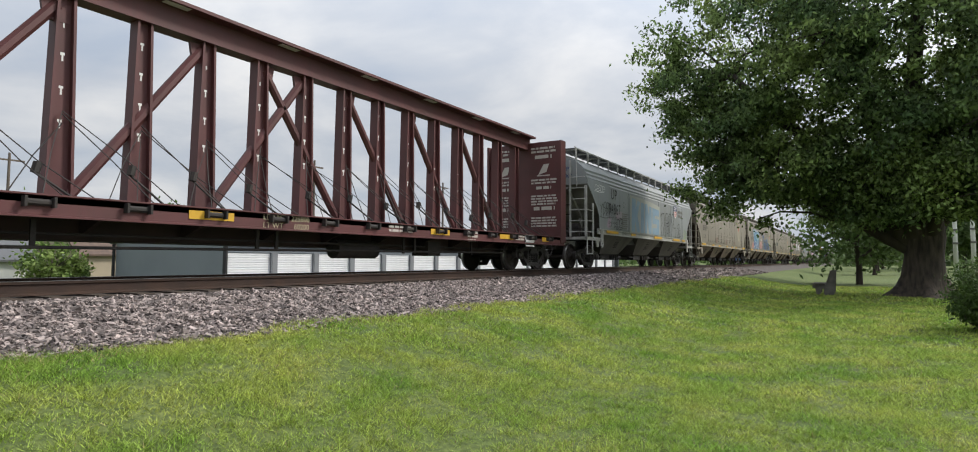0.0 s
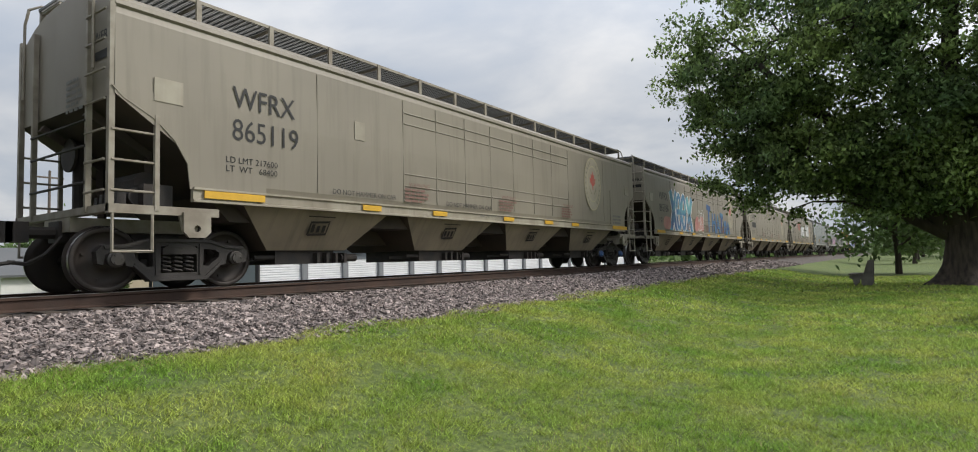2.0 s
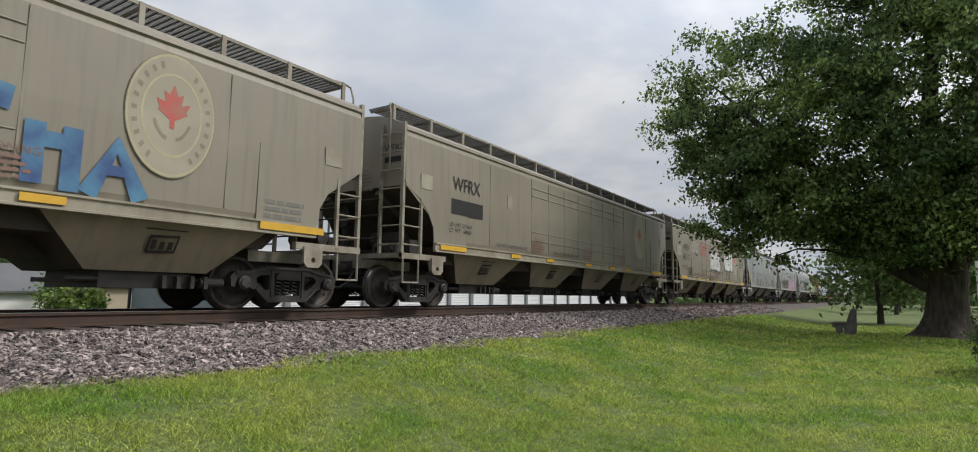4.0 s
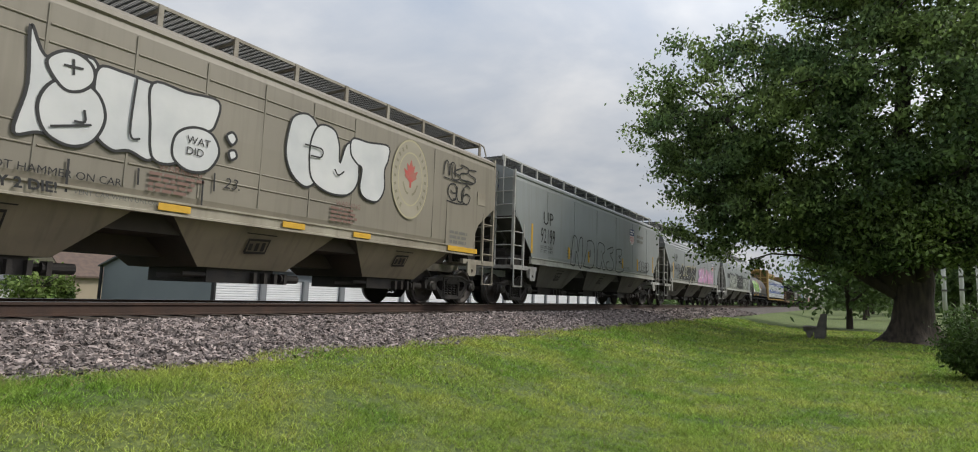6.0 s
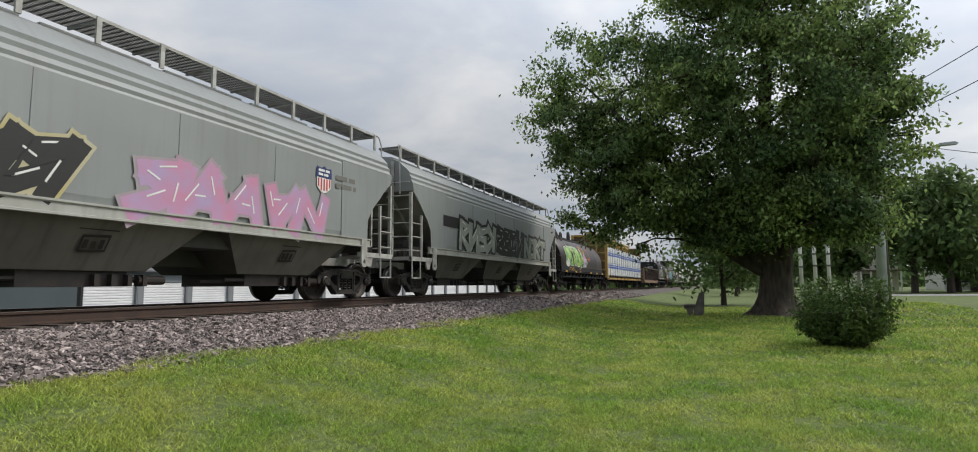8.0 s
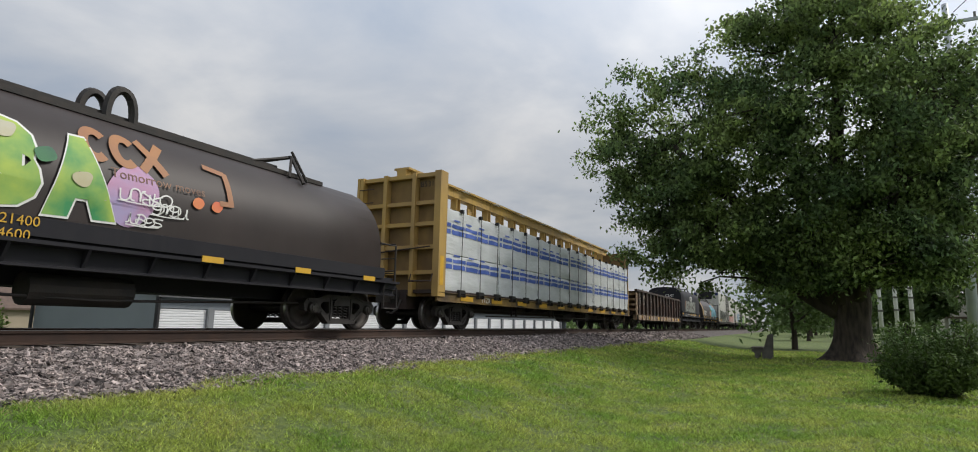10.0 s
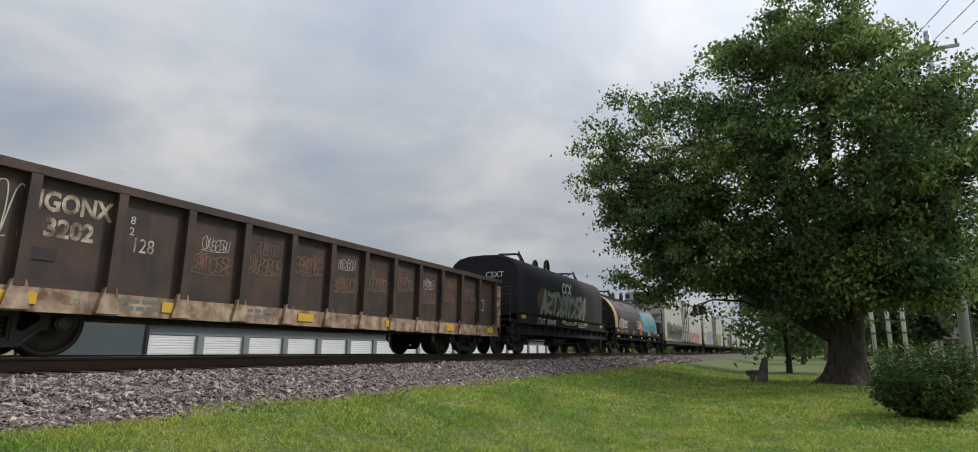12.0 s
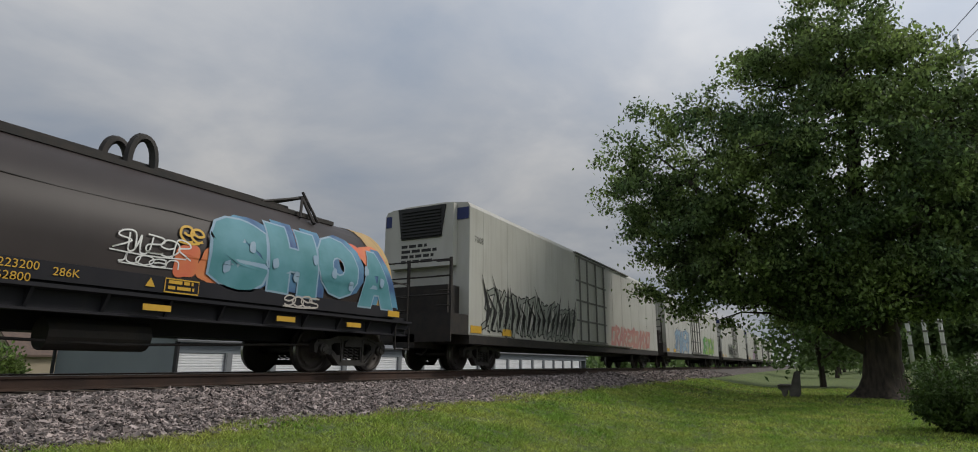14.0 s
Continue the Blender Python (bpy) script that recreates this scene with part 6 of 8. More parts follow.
# ---- coil cars ----
def coil_car(label, center, L, paint, hood, square, band=None):
    h = L / 2
    car = car_base("coil_car", label, "coil car", center, L, 1.4)
    hl = h - (0.75 if square else 0.55)
    xs, zb = 1.5, (1.42 if square else 1.40)
    if square:
        prof = [(1.45, zb), (1.45, 2.75), (1.40, 3.05), (1.25, 3.32), (1.0, 3.49), (0.6, 3.58), (0, 3.60)]
    else:
        prof = [(1.46, zb), (1.46, 1.75)] + [(1.46 * math.cos(a), 1.75 + 1.57 * math.sin(a)) for a in [math.pi / 2 * i / 9 for i in range(1, 10)]]
        prof[-1] = (0, prof[-1][1])
    full = prof + [(-a, b) for a, b in prof[-2::-1]]
    bm = B()
    n = len(full)
    cuts = [-hl, -hl + 0.04] + [-hl + 0.04 + (2 * hl - 0.08) * i / 6 for i in range(1, 6)] + [hl - 0.04, hl]
    rings = []
    for k, y in enumerate(cuts):
        sc = 0.975 if k in (0, len(cuts) - 1) else 1.0
        rings.append([bm.verts.new((a * sc, y, zb + (b - zb) * sc)) for a, b in full])
    for a, b in zip(rings, rings[1:]):
        for i in range(n - 1):
            bm.faces.new((a[i], a[i + 1], b[i + 1], b[i]))
    bm.faces.new(rings[0][::-1])
    bm.faces.new(rings[-1])
    hd = part("hood", bm, hood, car, "arched steel hood over the coils")
    for p in hd.data.polygons:
        p.use_smooth = len(p.vertices) == 4
    if band:
        for e in (-1, 1):
            bm = B()
            ya, yb = e * (hl - 0.05), e * (hl - 0.62)
            grow = [(a * 1.006 + (0.004 if a > 0 else -0.004 if a < 0 else 0), zb + (b - zb) * 1.006) for a, b in full]
            r0 = [bm.verts.new((a, ya, b)) for a, b in grow]
            r1 = [bm.verts.new((a, yb, b)) for a, b in grow]
            for i in range(n - 1):
                bm.faces.new((r0[i], r0[i + 1], r1[i + 1], r1[i]))
            ob = part("end_band", bm, band, car, "faded yellow end band")
            for p in ob.data.polygons:
                p.use_smooth = True
    topz = prof[-1][1]
    # lifting loops, stands and the rail on top
    bm = B()
    if not square:
        box(bm, 0.1, 0.26, -hl + 1.0, hl - 2.2, topz - 0.02, topz + 0.12)
        box(bm, 0.55, 0.63, -hl + 1.2, hl - 1.2, topz - 0.14, topz - 0.05)
    part("ridge_rail", bm, M["steel_dark"], car)
    for dx, y0 in ((-0.2, 0.26), (0.3, 0.42)):
        bm = B()
        pts = [(dx, y0 + 0.22 * math.cos(a), topz - 0.08 + 0.62 * math.sin(a) ** 0.6) for a in [math.pi * i / 12 for i in range(13)]]
        pipe(bm, pts, 0.075, 6)
        part("lifting_loop", bm, M["steel_dark"], car)
    for e in (-1, 1):
        bm = B()
        y = e * (hl - 2.1) if not square else e * (hl - 2.0)
        pipe(bm, [(-0.5, y, topz - 0.05), (-0.3, y, topz + 0.32), (0.55, y, topz + 0.30), (0.95, y, topz - 0.32)], 0.04)
        pipe(bm, [(0.55, y, topz + 0.32), (0.8, y - 0.25, topz - 0.22)], 0.03)
        pipe(bm, [(0.55, y, topz + 0.42), (0.8, y + 0.25, topz - 0.22)], 0.03)
        pipe(bm, [(0.5, y, topz + 0.3), (0.4, y - e * 0.9, topz + 0.02)], 0.03)
        part("guide_stand", bm, M["steel_dark"], car)
    # deck and side sills
    bm = B()
    box(bm, -1.4, 1.4, -h, h, 1.02, 1.22)
    box(bm, -0.4, 0.4, -h, h, 0.6, 1.02)
    for e in (-1, 1):
        box(bm, -1.5, 1.5, min(e * h, e * (h - 0.5)), max(e * h, e * (h - 0.5)), 0.95, 1.12)
    part("deck", bm, paint, car)
    for s in (1, -1):
        bm = B()
        prism(bm, [(s * 1.40, 1.10), (s * 1.50, 1.10), (s * 1.50, zb + 0.02), (s * 1.56, zb + 0.03), (s * 1.56, zb + 0.08), (s * 1.40, zb + 0.08)] if square else
              [(s * 1.40, 1.18), (s * 1.49, 1.18), (s * 1.49, zb + 0.02), (s * 1.40, zb + 0.04)], "y", -hl - 0.1, hl + 0.1)
        part("upper_sill", bm, paint, car)
        bm = B()
        z0 = 0.70 if square else 0.80
        prism(bm, [(s * 1.30, z0), (s * 1.48, z0), (s * 1.48, z0 + 0.03), (s * 1.42, z0 + 0.04), (s * 1.42, 1.06), (s * 1.60, 1.08), (s * 1.60, 1.13), (s * 1.30, 1.14)], "y", -h, h)
        part("lower_sill", bm, paint, car)
        for i in range(14):
            y = -h + 0.5 + i * (L - 1.0) / 13
            bm = B()
            prism(bm, [(s * 1.42, 0.8), (s * 1.58, 1.08), (s * 1.42, 1.08)], "y", y - 0.02, y + 0.02)
            part("sill_gusset", bm, paint, car)
    bm = B()
    rod(bm, (0.9, -0.9, 0.55), (0.9, 0.5, 0.55), 0.22, 14)
    pipe(bm, [(0.9, -h + 2.4, 0.55), (1.1, 0, 0.42), (0.9, h - 2.4, 0.55)], 0.022)
    part("air_tank", bm, M["steel_dark"], car)
    for e in (-1, 1):
        bm = B()
        ye = e * h
        for s in (1, -1):
            pipe(bm, [(s * 1.45, ye, 1.1), (s * 1.45, ye, 2.3 if square else 2.0), (s * 1.45, ye - e * 0.6, 2.3 if square else 2.0)], 0.022)
            for z in (1.35, 1.7, 2.05):
                rod(bm, (s * 1.45, ye, z), (s * 0.95, ye, z), 0.014, 6)
            pipe(bm, [(s * 1.52, ye, 1.0), (s * 1.52, ye, 0.5), (s * 1.52, ye - e * 0.5, 0.5), (s * 1.52, ye - e * 0.5, 1.0)], 0.018)
        rod(bm, (-1.45, ye, 2.3 if square else 1.4), (1.45, ye, 2.3 if square else 1.4), 0.018, 6)
        part("end_railing", bm, M["steel_dark"], car)
    bm = B()
    pts = [(-0.9, -h + 0.08 + 0.0, 1.75)]
    pipe(bm, [(-0.9 + 0.28 * math.cos(a), -h + 0.1, 1.75 + 0.28 * math.sin(a)) for a in [i * math.pi / 7 for i in range(15)]], 0.02)
    for i in range(3):
        a = i * math.pi / 3
        rod(bm, (-0.9 - 0.27 * math.cos(a), -h + 0.1, 1.75 - 0.27 * math.sin(a)), (-0.9 + 0.27 * math.cos(a), -h + 0.1, 1.75 + 0.27 * math.sin(a)), 0.012, 5)
    rod(bm, (-0.9, -h + 0.1, 1.75), (-0.9, -h + 0.5, 1.75), 0.03, 6)
    part("hand_brake_wheel", bm, M["steel_dark"], car)
    return car, h, hl, topz


M["coil_black"] = material("black_coil_car_paint", (0.014, 0.014, 0.019), 0.72, 0.0, (0.026, 0.025, 0.03), 0.8, 0.7, streak=0.2, streak_color=(0.04, 0.037, 0.037), spec=0.25)
M["coil_brown"] = material("faded_brown_hood", (0.022, 0.0155, 0.0145), 0.5, 0.0, (0.038, 0.027, 0.025), 0.7, 0.8, streak=0.3, streak_color=(0.03, 0.025, 0.025), spec=0.35)
M["band"] = material("faded_yellow_band", (0.48, 0.31, 0.10), 0.6, 0, (0.4, 0.27, 0.12), 2, 0.8, streak=0.3)


def cap_letters(car, x, y, z, hgt, mat, label):
    """Large owner's badge as plain rounded blocks."""
    bm = B()
    w = hgt * 0.75
    for i in range(3):
        u = y + i * w * 1.12
        ribbon(bm, [(u + w * (0.5 + 0.42 * math.cos(a)), z + hgt * (0.5 + 0.42 * math.sin(a))) for a in [0.7 + 0.25 * k for k in range(20)]] if i < 2 else
               [(u, z), (u + w, z + hgt)], hgt * 0.26, x + 0.0005 * i)
    ribbon(bm, [(y + 2 * w * 1.12, z + hgt), (y + 3 * w * 1.08, z)], hgt * 0.26, x + 0.002)
    part("owner_badge", bm, mat, car, label)


M["g_ember"] = material("spray_ember", (0.12, 0.05, 0.025), 0.65, 0, (0.03, 0.03, 0.03), 1.2, 1.0)


def coil_cars():
    # green-tagged round hood
    car, h, hl, tz = coil_car("round-hooded brown coil car with green bubble graffiti", 173.05, 13.1, M["coil_black"], M["coil_brown"], False)
    plain = set(car.children)
    fat_word(car, "SKUBA", 1.478, -4.9, 1.43, 4.75, 1.25, M["g_green"], M["p_white"], 0.13, 0.03, 51, "yellow-green bubble graffiti", lean=-3)
    sprayed(car, 1, 1.470, -0.3, 1.42, 0.75, 0.95, M["g_pink"], M["g_pink"], 52, edge_w=0.0, bubble=True)
    cap_letters(car, 1.478, -0.6, 2.36, 0.5, M["g_faded"], "orange owner badge as plain shapes")
    words("Tomorrow moves", 0.15, car, 1.478, -0.25, 2.16, M["p_rusty"])
    bm = B()
    ribbon(bm, [(1.35, 2.72), (1.75, 2.66)], 0.09, 1.478)
    ribbon(bm, [(1.75, 2.68), (1.78, 2.08)], 0.11, 1.4785)
    ribbon(bm, [(1.8, 2.12), (1.55, 2.1)], 0.09, 1.479)
    part("badge_corner", bm, M["g_faded"], car)
    for k in range(8):
        sprayed(car, 1, 1.492 + 0.0004 * k, -3.9 + 0.45 * k, 1.7 + 0.22 * ((k * 7) % 4), 0.24, 0.24, M["g_gold" if k % 2 else "g_deepgreen"], M["g_deepgreen"], 120 + k, edge_w=0.0, bubble=True)
    scribble(car, 1.49, -0.15, 1.85, 0.75, 0.18, M["p_white"], 0.022, 53, 5)
    scribble(car, 1.49, 0.35, 1.72, 0.55, 0.16, M["p_white"], 0.022, 66, 4)
    scribble(car, 1.49, 0.0, 1.52, 0.5, 0.16, M["p_white"], 0.02, 67, 4)
    for u in (1.05, 1.4):
        sprayed(car, 1, 1.47, u, 1.92, 0.2, 0.2, M["g_orange"], M["g_orange"], 54, edge_w=0, bubble=True)
    drape(set(car.children) - plain)
    words("CSXT 493331", 0.2, car, 1.503, -4.3, 1.20, M["p_yellow"], label="yellow car mark and number", squeeze=0.9)
    words("221400\n64600", 0.13, car, 1.503, -1.6, 1.30, M["p_yellow"])
    reflectors(car, 1.605, (-5.6, -3.2, 1.2, 3.2, 5.2), 1.085, 0.4, 0.1)
    # black square-shouldered
    car, h, hl, tz = coil_car("black coil car with a square-shouldered hood and silver graffiti", 226.45, 12.3, M["coil_black"], M["coil_black"], True)
    sprayed(car, 9, 1.458, -3.2, 1.54, 5.5, 0.95, M["g_silver"], M["p_black"], 55, edge_w=0.04, shine=M["p_black"], label="silver graffiti with glowing edges", lean=0.3)
    sprayed(car, 6, 1.4525, -3.6, 1.50, 6.2, 1.02, M["g_ember"], M["coil_black"], 56, edge_w=0.0, bubble=True)
    cap_letters(car, 1.456, -0.75, 2.52, 0.46, M["p_white"], "white owner badge as plain shapes")
    words("CSXT  499497", 0.25, car, 1.505, -3.75, 1.115, M["p_white"], label="white car number")
    bars(car, 1.505, 1.2, 1.34, 3, 1.6, 0.05, M["p_pale_print"], seed=3)
    bars(car, 1.505, -0.6, 1.30, 2, 1.3, 0.05, M["p_pale_print"], seed=5)
    reflectors(car, 1.505, (-5.3, -0.95, 0.6, 2.1, 4.7), 1.26, 0.42, 0.13)
    words("CSXT", 0.22, car, -hl - 0.004, 0.1, 2.75, M["p_white"], end=True)
    bars(car, -hl - 0.004, -0.1, 2.5, 1, 0.9, 0.1, M["p_white"], end=True)
    part("end_mark", box(B(), 0.1, 0.35, -hl - 0.01, -hl - 0.004, 1.7, 1.82), M["p_white"], car)
    # brown round hood with yellow ends
    car, h, hl, tz = coil_car("round-hooded brown coil car with yellow bands and teal graffiti", 240.2, 12.8, M["coil_black"], M["coil_brown"], False, M["band"])
    plain = set(car.children)
    fat_word(car, "SHOA", 1.480, 1.25, 1.46, 4.75, 1.3, M["g_deepblue"], M["g_deepblue"], 0.15, 0.02, 57, "blue shadow of block graffiti")
    fat_word(car, "SHOA", 1.490, 1.05, 1.42, 4.75, 1.25, M["g_teal"], M["g_lightblue"], 0.15, 0.035, 57, "teal block graffiti with pale edges")
    for k in range(9):
        sprayed(car, 1, 1.502 + 0.0004 * k, 1.3 + 0.5 * k, 1.62 + 0.2 * ((k * 5) % 3), 0.13, 0.22, M["g_lightblue"], M["g_lightblue"], 100 + k, edge_w=0.0, bubble=True)
    sprayed(car, 3, 1.470, 0.45, 1.40, 1.3, 0.6, M["g_orange"], M["g_orange"], 58, edge_w=0.0, bubble=True)
    sprayed(car, 4, 1.471, 2.4, 2.2, 3.2, 0.55, M["g_orange"], M["g_orange"], 63, edge_w=0.0, bubble=True)
    scribble(car, 1.475, -5.0, 1.52, 2.0, 0.4, M["p_white"], 0.04, 59, 7)
    scribble(car, 1.475, -0.5, 1.72, 1.15, 0.3, M["p_white"], 0.024, 61, 5)
    scribble(car, 1.477, -0.35, 1.55, 0.8, 0.14, M["p_white"], 0.02, 64, 4)
    scribble(car, 1.475, 0.5, 2.0, 0.35, 0.25, M["p_yellow"], 0.04, 62, 2)
    drape(set(car.children) - plain)
    words("CSXT  495012", 0.24, car, 1.503, -4.75, 1.18, M["p_yellow"], label="yellow car number")
    words("223200\n62800", 0.11, car, 1.503, -1.75, 1.29, M["p_yellow"])
    words("286K", 0.11, car, 1.503, -1.15, 1.25, M["p_yellow"])
    bm = B()
    ribbon(bm, [(0.35, 1.2), (0.9, 1.2), (0.9, 1.40), (0.35, 1.40), (0.35, 1.2)], 0.02, 1.504)
    part("plate_frame", bm, M["p_yellow"], car)
    bars(car, 1.505, 0.4, 1.33, 2, 0.42, 0.05, M["p_yellow"], seed=8)
    bm = B()
    flat(bm, [(0.05, 1.25), (0.2, 1.25), (0.125, 1.38)], 1.504)
    part("lift_mark", bm, M["p_yellow"], car)
    scribble(car, 1.504, 2.6, 1.2, 0.8, 0.2, M["p_pale_print"], 0.03, 65, 4)
    reflectors(car, 1.605, (-5.9, -3.0, 0.0, 2.4, 4.2), 0.90, 0.42, 0.09)
    reflectors(car, 1.605, (-5.9, 5.5), 1.2, 0.4, 0.13)
    words("CSXT 495725-495924", 0.1, car, -hl - 0.004, -0.5, 2.65, M["p_yellow"], end=True)
    words("CSXT 495012", 0.13, car, -hl - 0.004, -0.9, 1.55, M["p_yellow"], end=True)
    pipe(bm := B(), [(1.30, -hl + 0.7 + i * 0.8, 2.45 + 0.02 * math.sin(i * 2)) for i in range(15)], 0.012)
    part("hood_cable", bm, M["steel_dark"], car)


coil_cars()


# ---- refrigerated box cars ----
M["reefer"] = material("chalky_white_panel", (0.50, 0.495, 0.46), 0.5, 0, (0.42, 0.41, 0.375), 0.6, 0.7, streak=0.35, streak_color=(0.24, 0.22, 0.18))


def reefer(center, label, seed, tags):
    L = 22.0
    h = L / 2
    car = car_base("refrigerator_car", label, "refrigerator car", center, L, 1.6)
    bm = B()
    prism(bm, [(1.5, 0.95), (1.52, 1.0), (1.52, 4.6), (1.44, 4.74), (0.7, 4.83), (-0.7, 4.83), (-1.44, 4.74), (-1.52, 4.6), (-1.52, 1.0), (-1.5, 0.95)], "y", -h, h)
    part("body", bm, M["reefer"], car)
    bm = B()
    for i in range(14):
        y = -h + 0.8 + i * (L - 1.6) / 13
        box(bm, 1.518, 1.526, y - 0.015, y + 0.015, 1.0, 4.6)
    part("panel_seam", bm, M["reefer"], car)
    bm = B()
    box(bm, -1.54, 1.54, -h, h, 0.72, 0.96)
    box(bm, -0.35, 0.35, -h - 0.9, h + 0.6, 0.6, 0.96)
    part("underframe", bm, M["steel_dark"], car)
    # plug door with rods and track
    bm = B()
    box(bm, 1.52, 1.58, -2.6, 1.1, 1.05, 4.55)
    part("door", bm, M["reefer"], car, "sliding plug door with lock rods")
    for y in (-2.3, -1.4, -0.3, 0.8):
        part("door_rod", rod(B(), (1.62, y, 1.1), (1.62, y, 4.5), 0.035, 6), M["p_grey_print"], car)
    for z in (1.1, 1.9, 2.7, 3.5, 4.5):
        part("door_rail", box(B(), 1.58, 1.61, -2.65, 1.15, z - 0.035, z + 0.035), M["p_grey_print"], car)
    for z in (1.0, 4.62):
        part("door_track", box(B(), 1.52, 1.62, -2.7, 5.0, z, z + 0.05), M["p_grey_print"], car)
    # cooling unit on the leading end
    bm = B()
    box(bm, -1.1, 1.1, -h - 0.22, -h, 2.9, 4.72)
    part("cooling_unit", bm, M["reefer"], car)
    bm = B()
    prism(bm, [(-0.85, 4.70), (0.85, 4.70), (0.7, 3.75), (-0.7, 3.75)], "y", -h - 0.26, -h - 0.22)
    for k in range(9):
        box(bm, -0.7, 0.7, -h - 0.30, -h - 0.26, 3.8 + k * 0.095, 3.84 + k * 0.095)
    part("grille", bm, M["p_black"], car, "black louvred cooling grille")
    for x in (-1.48, 1.1):
        bm = B()
        box(bm, x, x + 0.38, -h - 0.02, -h + 0.002, 4.25, 4.6)
        part("blue_mark", bm, M["p_navy"], car)
    bars(car, -h - 0.225, -0.7, 3.5, 4, 1.3, 0.09, M["p_black"], seed=seed, end=True)
    part("end_platform", box(B(), -1.5, 1.5, -h - 0.85, -h, 0.95, 1.5), M["steel_dark"], car)
    part("buffer_plate", box(B(), -1.5, 1.5, -h - 0.9, -h - 0.85, 0.75, 1.5), M["steel_dark"], car)
    for x in (-1.45, 0.0, 1.4):
        part("platform_post", box(B(), x, x + 0.07, -h - 0.85, -h - 0.78, 1.5, 3.0), M["steel_dark"], car)
    for z in (2.0, 2.5, 2.95):
        part("platform_rail", rod(B(), (-1.45, -h - 0.82, z), (1.45, -h - 0.82, z), 0.022, 6), M["steel_dark"], car)
    part("fuel_tank", box(B(), -1.3, 1.2, -h - 0.6, -h, 1.5, 2.3), M["steel_dark"], car)
    for z in (1.7, 2.1, 2.5, 2.9):
        part("grab_iron", rod(B(), (1.0, -h - 0.87, z), (1.45, -h - 0.87, z), 0.018, 6), M["steel_dark"], car)
    for k, (y0, w, hgt, fill, edge, n) in enumerate(tags):
        sprayed(car, n, 1.53 + 0.006 * k, y0, 1.05, w, hgt, M[fill], M[edge], seed + k, edge_w=0.035, lean=0.3, shine=M["g_silver"], label="sprayed graffiti on white panels")
        if fill == "g_silver":
            bm = B()
            rng = random.Random(seed)
            for q in range(18):
                u = y0 + w * q / 18
                tip, lean = rng.uniform(0.7, 1.35) * hgt, rng.uniform(-0.7, 0.9)
                flat(bm, [(u, 1.1), (u + 0.34, 1.1 + 0.45 * hgt), (u + lean, 1.1 + tip), (u + 0.12, 1.1 + 0.5 * hgt)], 1.545 + 0.0003 * q)
            part("graffiti_spike", bm, M["p_black"], car)
    reflectors(car, 1.53, (-10.9, -9.0), 1.02, 0.6, 0.2)
    words("7008", 0.2, car, 1.528, -10.75, 3.6, M["p_grey_print"]) if seed == 70 else None


REEF = "white refrigerator car with a grey sliding door and graffiti"
reefer(260.35, REEF, 70, ((-10.1, 7.3, 1.3, "g_silver", "p_black", 20), (2.0, 7.0, 0.9, "g_rose", "p_pale_print", 11)))
reefer(284.8, REEF, 80, ((-8.5, 5.0, 1.5, "g_lightblue", "p_navy", 7), (2.6, 5.5, 1.4, "g_green", "p_grey_print", 7)))
reefer(309.5, REEF, 90, ((-6.5, 5.0, 1.2, "g_silver", "p_black", 5),))
reefer(334.2, REEF, 100, ((-4.5, 5.0, 1.2, "g_pink", "p_black", 5),))
reefer(358.9, REEF, 110, ())


# ---- what moves ----
END = 14.0


def motions():
    for ob, s in MOVERS:
        walk(ob, [(t, pose(TRACK_X, s - SPEED * t, RAIL_Z)) for t in (0.0, END / 2, END)])
    turn = SPEED / WHEEL_R
    times = [i / FPS for i in range(int(END * FPS) + 1)]
    for ob, y in WHEELS:
        walk(ob, [(t, pose(0, y, WHEEL_R, math.degrees(turn * t), 0, 0)) for t in times])


# ---- vegetation helpers ----
def leafy(name, color, color2, tint=0.45, through=0.35, scale=0.5):
    """Thin leaf: part of the light passes through it."""
    m = material(name, color, 0.55, 0, color2, scale, 0.9, island_tint=tint, spec=0.3)
    nt = m.node_tree
    b = nt.nodes["Principled BSDF"]
    out = nt.nodes["Material Output"]
    tr = nt.nodes.new("ShaderNodeBsdfTranslucent")
    src = b.inputs["Base Color"].links[0].from_socket
    nt.links.new(src, tr.inputs["Color"])
    mx = nt.nodes.new("ShaderNodeMixShader")
    mx.inputs[0].default_value = through
    nt.links.new(b.outputs[0], mx.inputs[1])
    nt.links.new(tr.outputs[0], mx.inputs[2])
    nt.links.new(mx.outputs[0], out.inputs["Surface"])
    return m


M["leaf"] = leafy("maple_leaf", (0.092, 0.152, 0.062), (0.225, 0.30, 0.088), tint=0.78, through=0.5, scale=0.42)
M["leaf_far"] = leafy("far_leaf", (0.09, 0.148, 0.052), (0.14, 0.20, 0.07), through=0.45)
M["needle"] = leafy("yew_needle", (0.050, 0.095, 0.024), (0.10, 0.15, 0.035), through=0.2)
M["blade"] = leafy("grass_blade", (0.205, 0.345, 0.05), (0.43, 0.475, 0.11), tint=0.6, scale=0.9)
M["straw"] = leafy("dry_grass_blade", (0.42, 0.36, 0.17), (0.33, 0.27, 0.13), tint=0.5, scale=1.2)


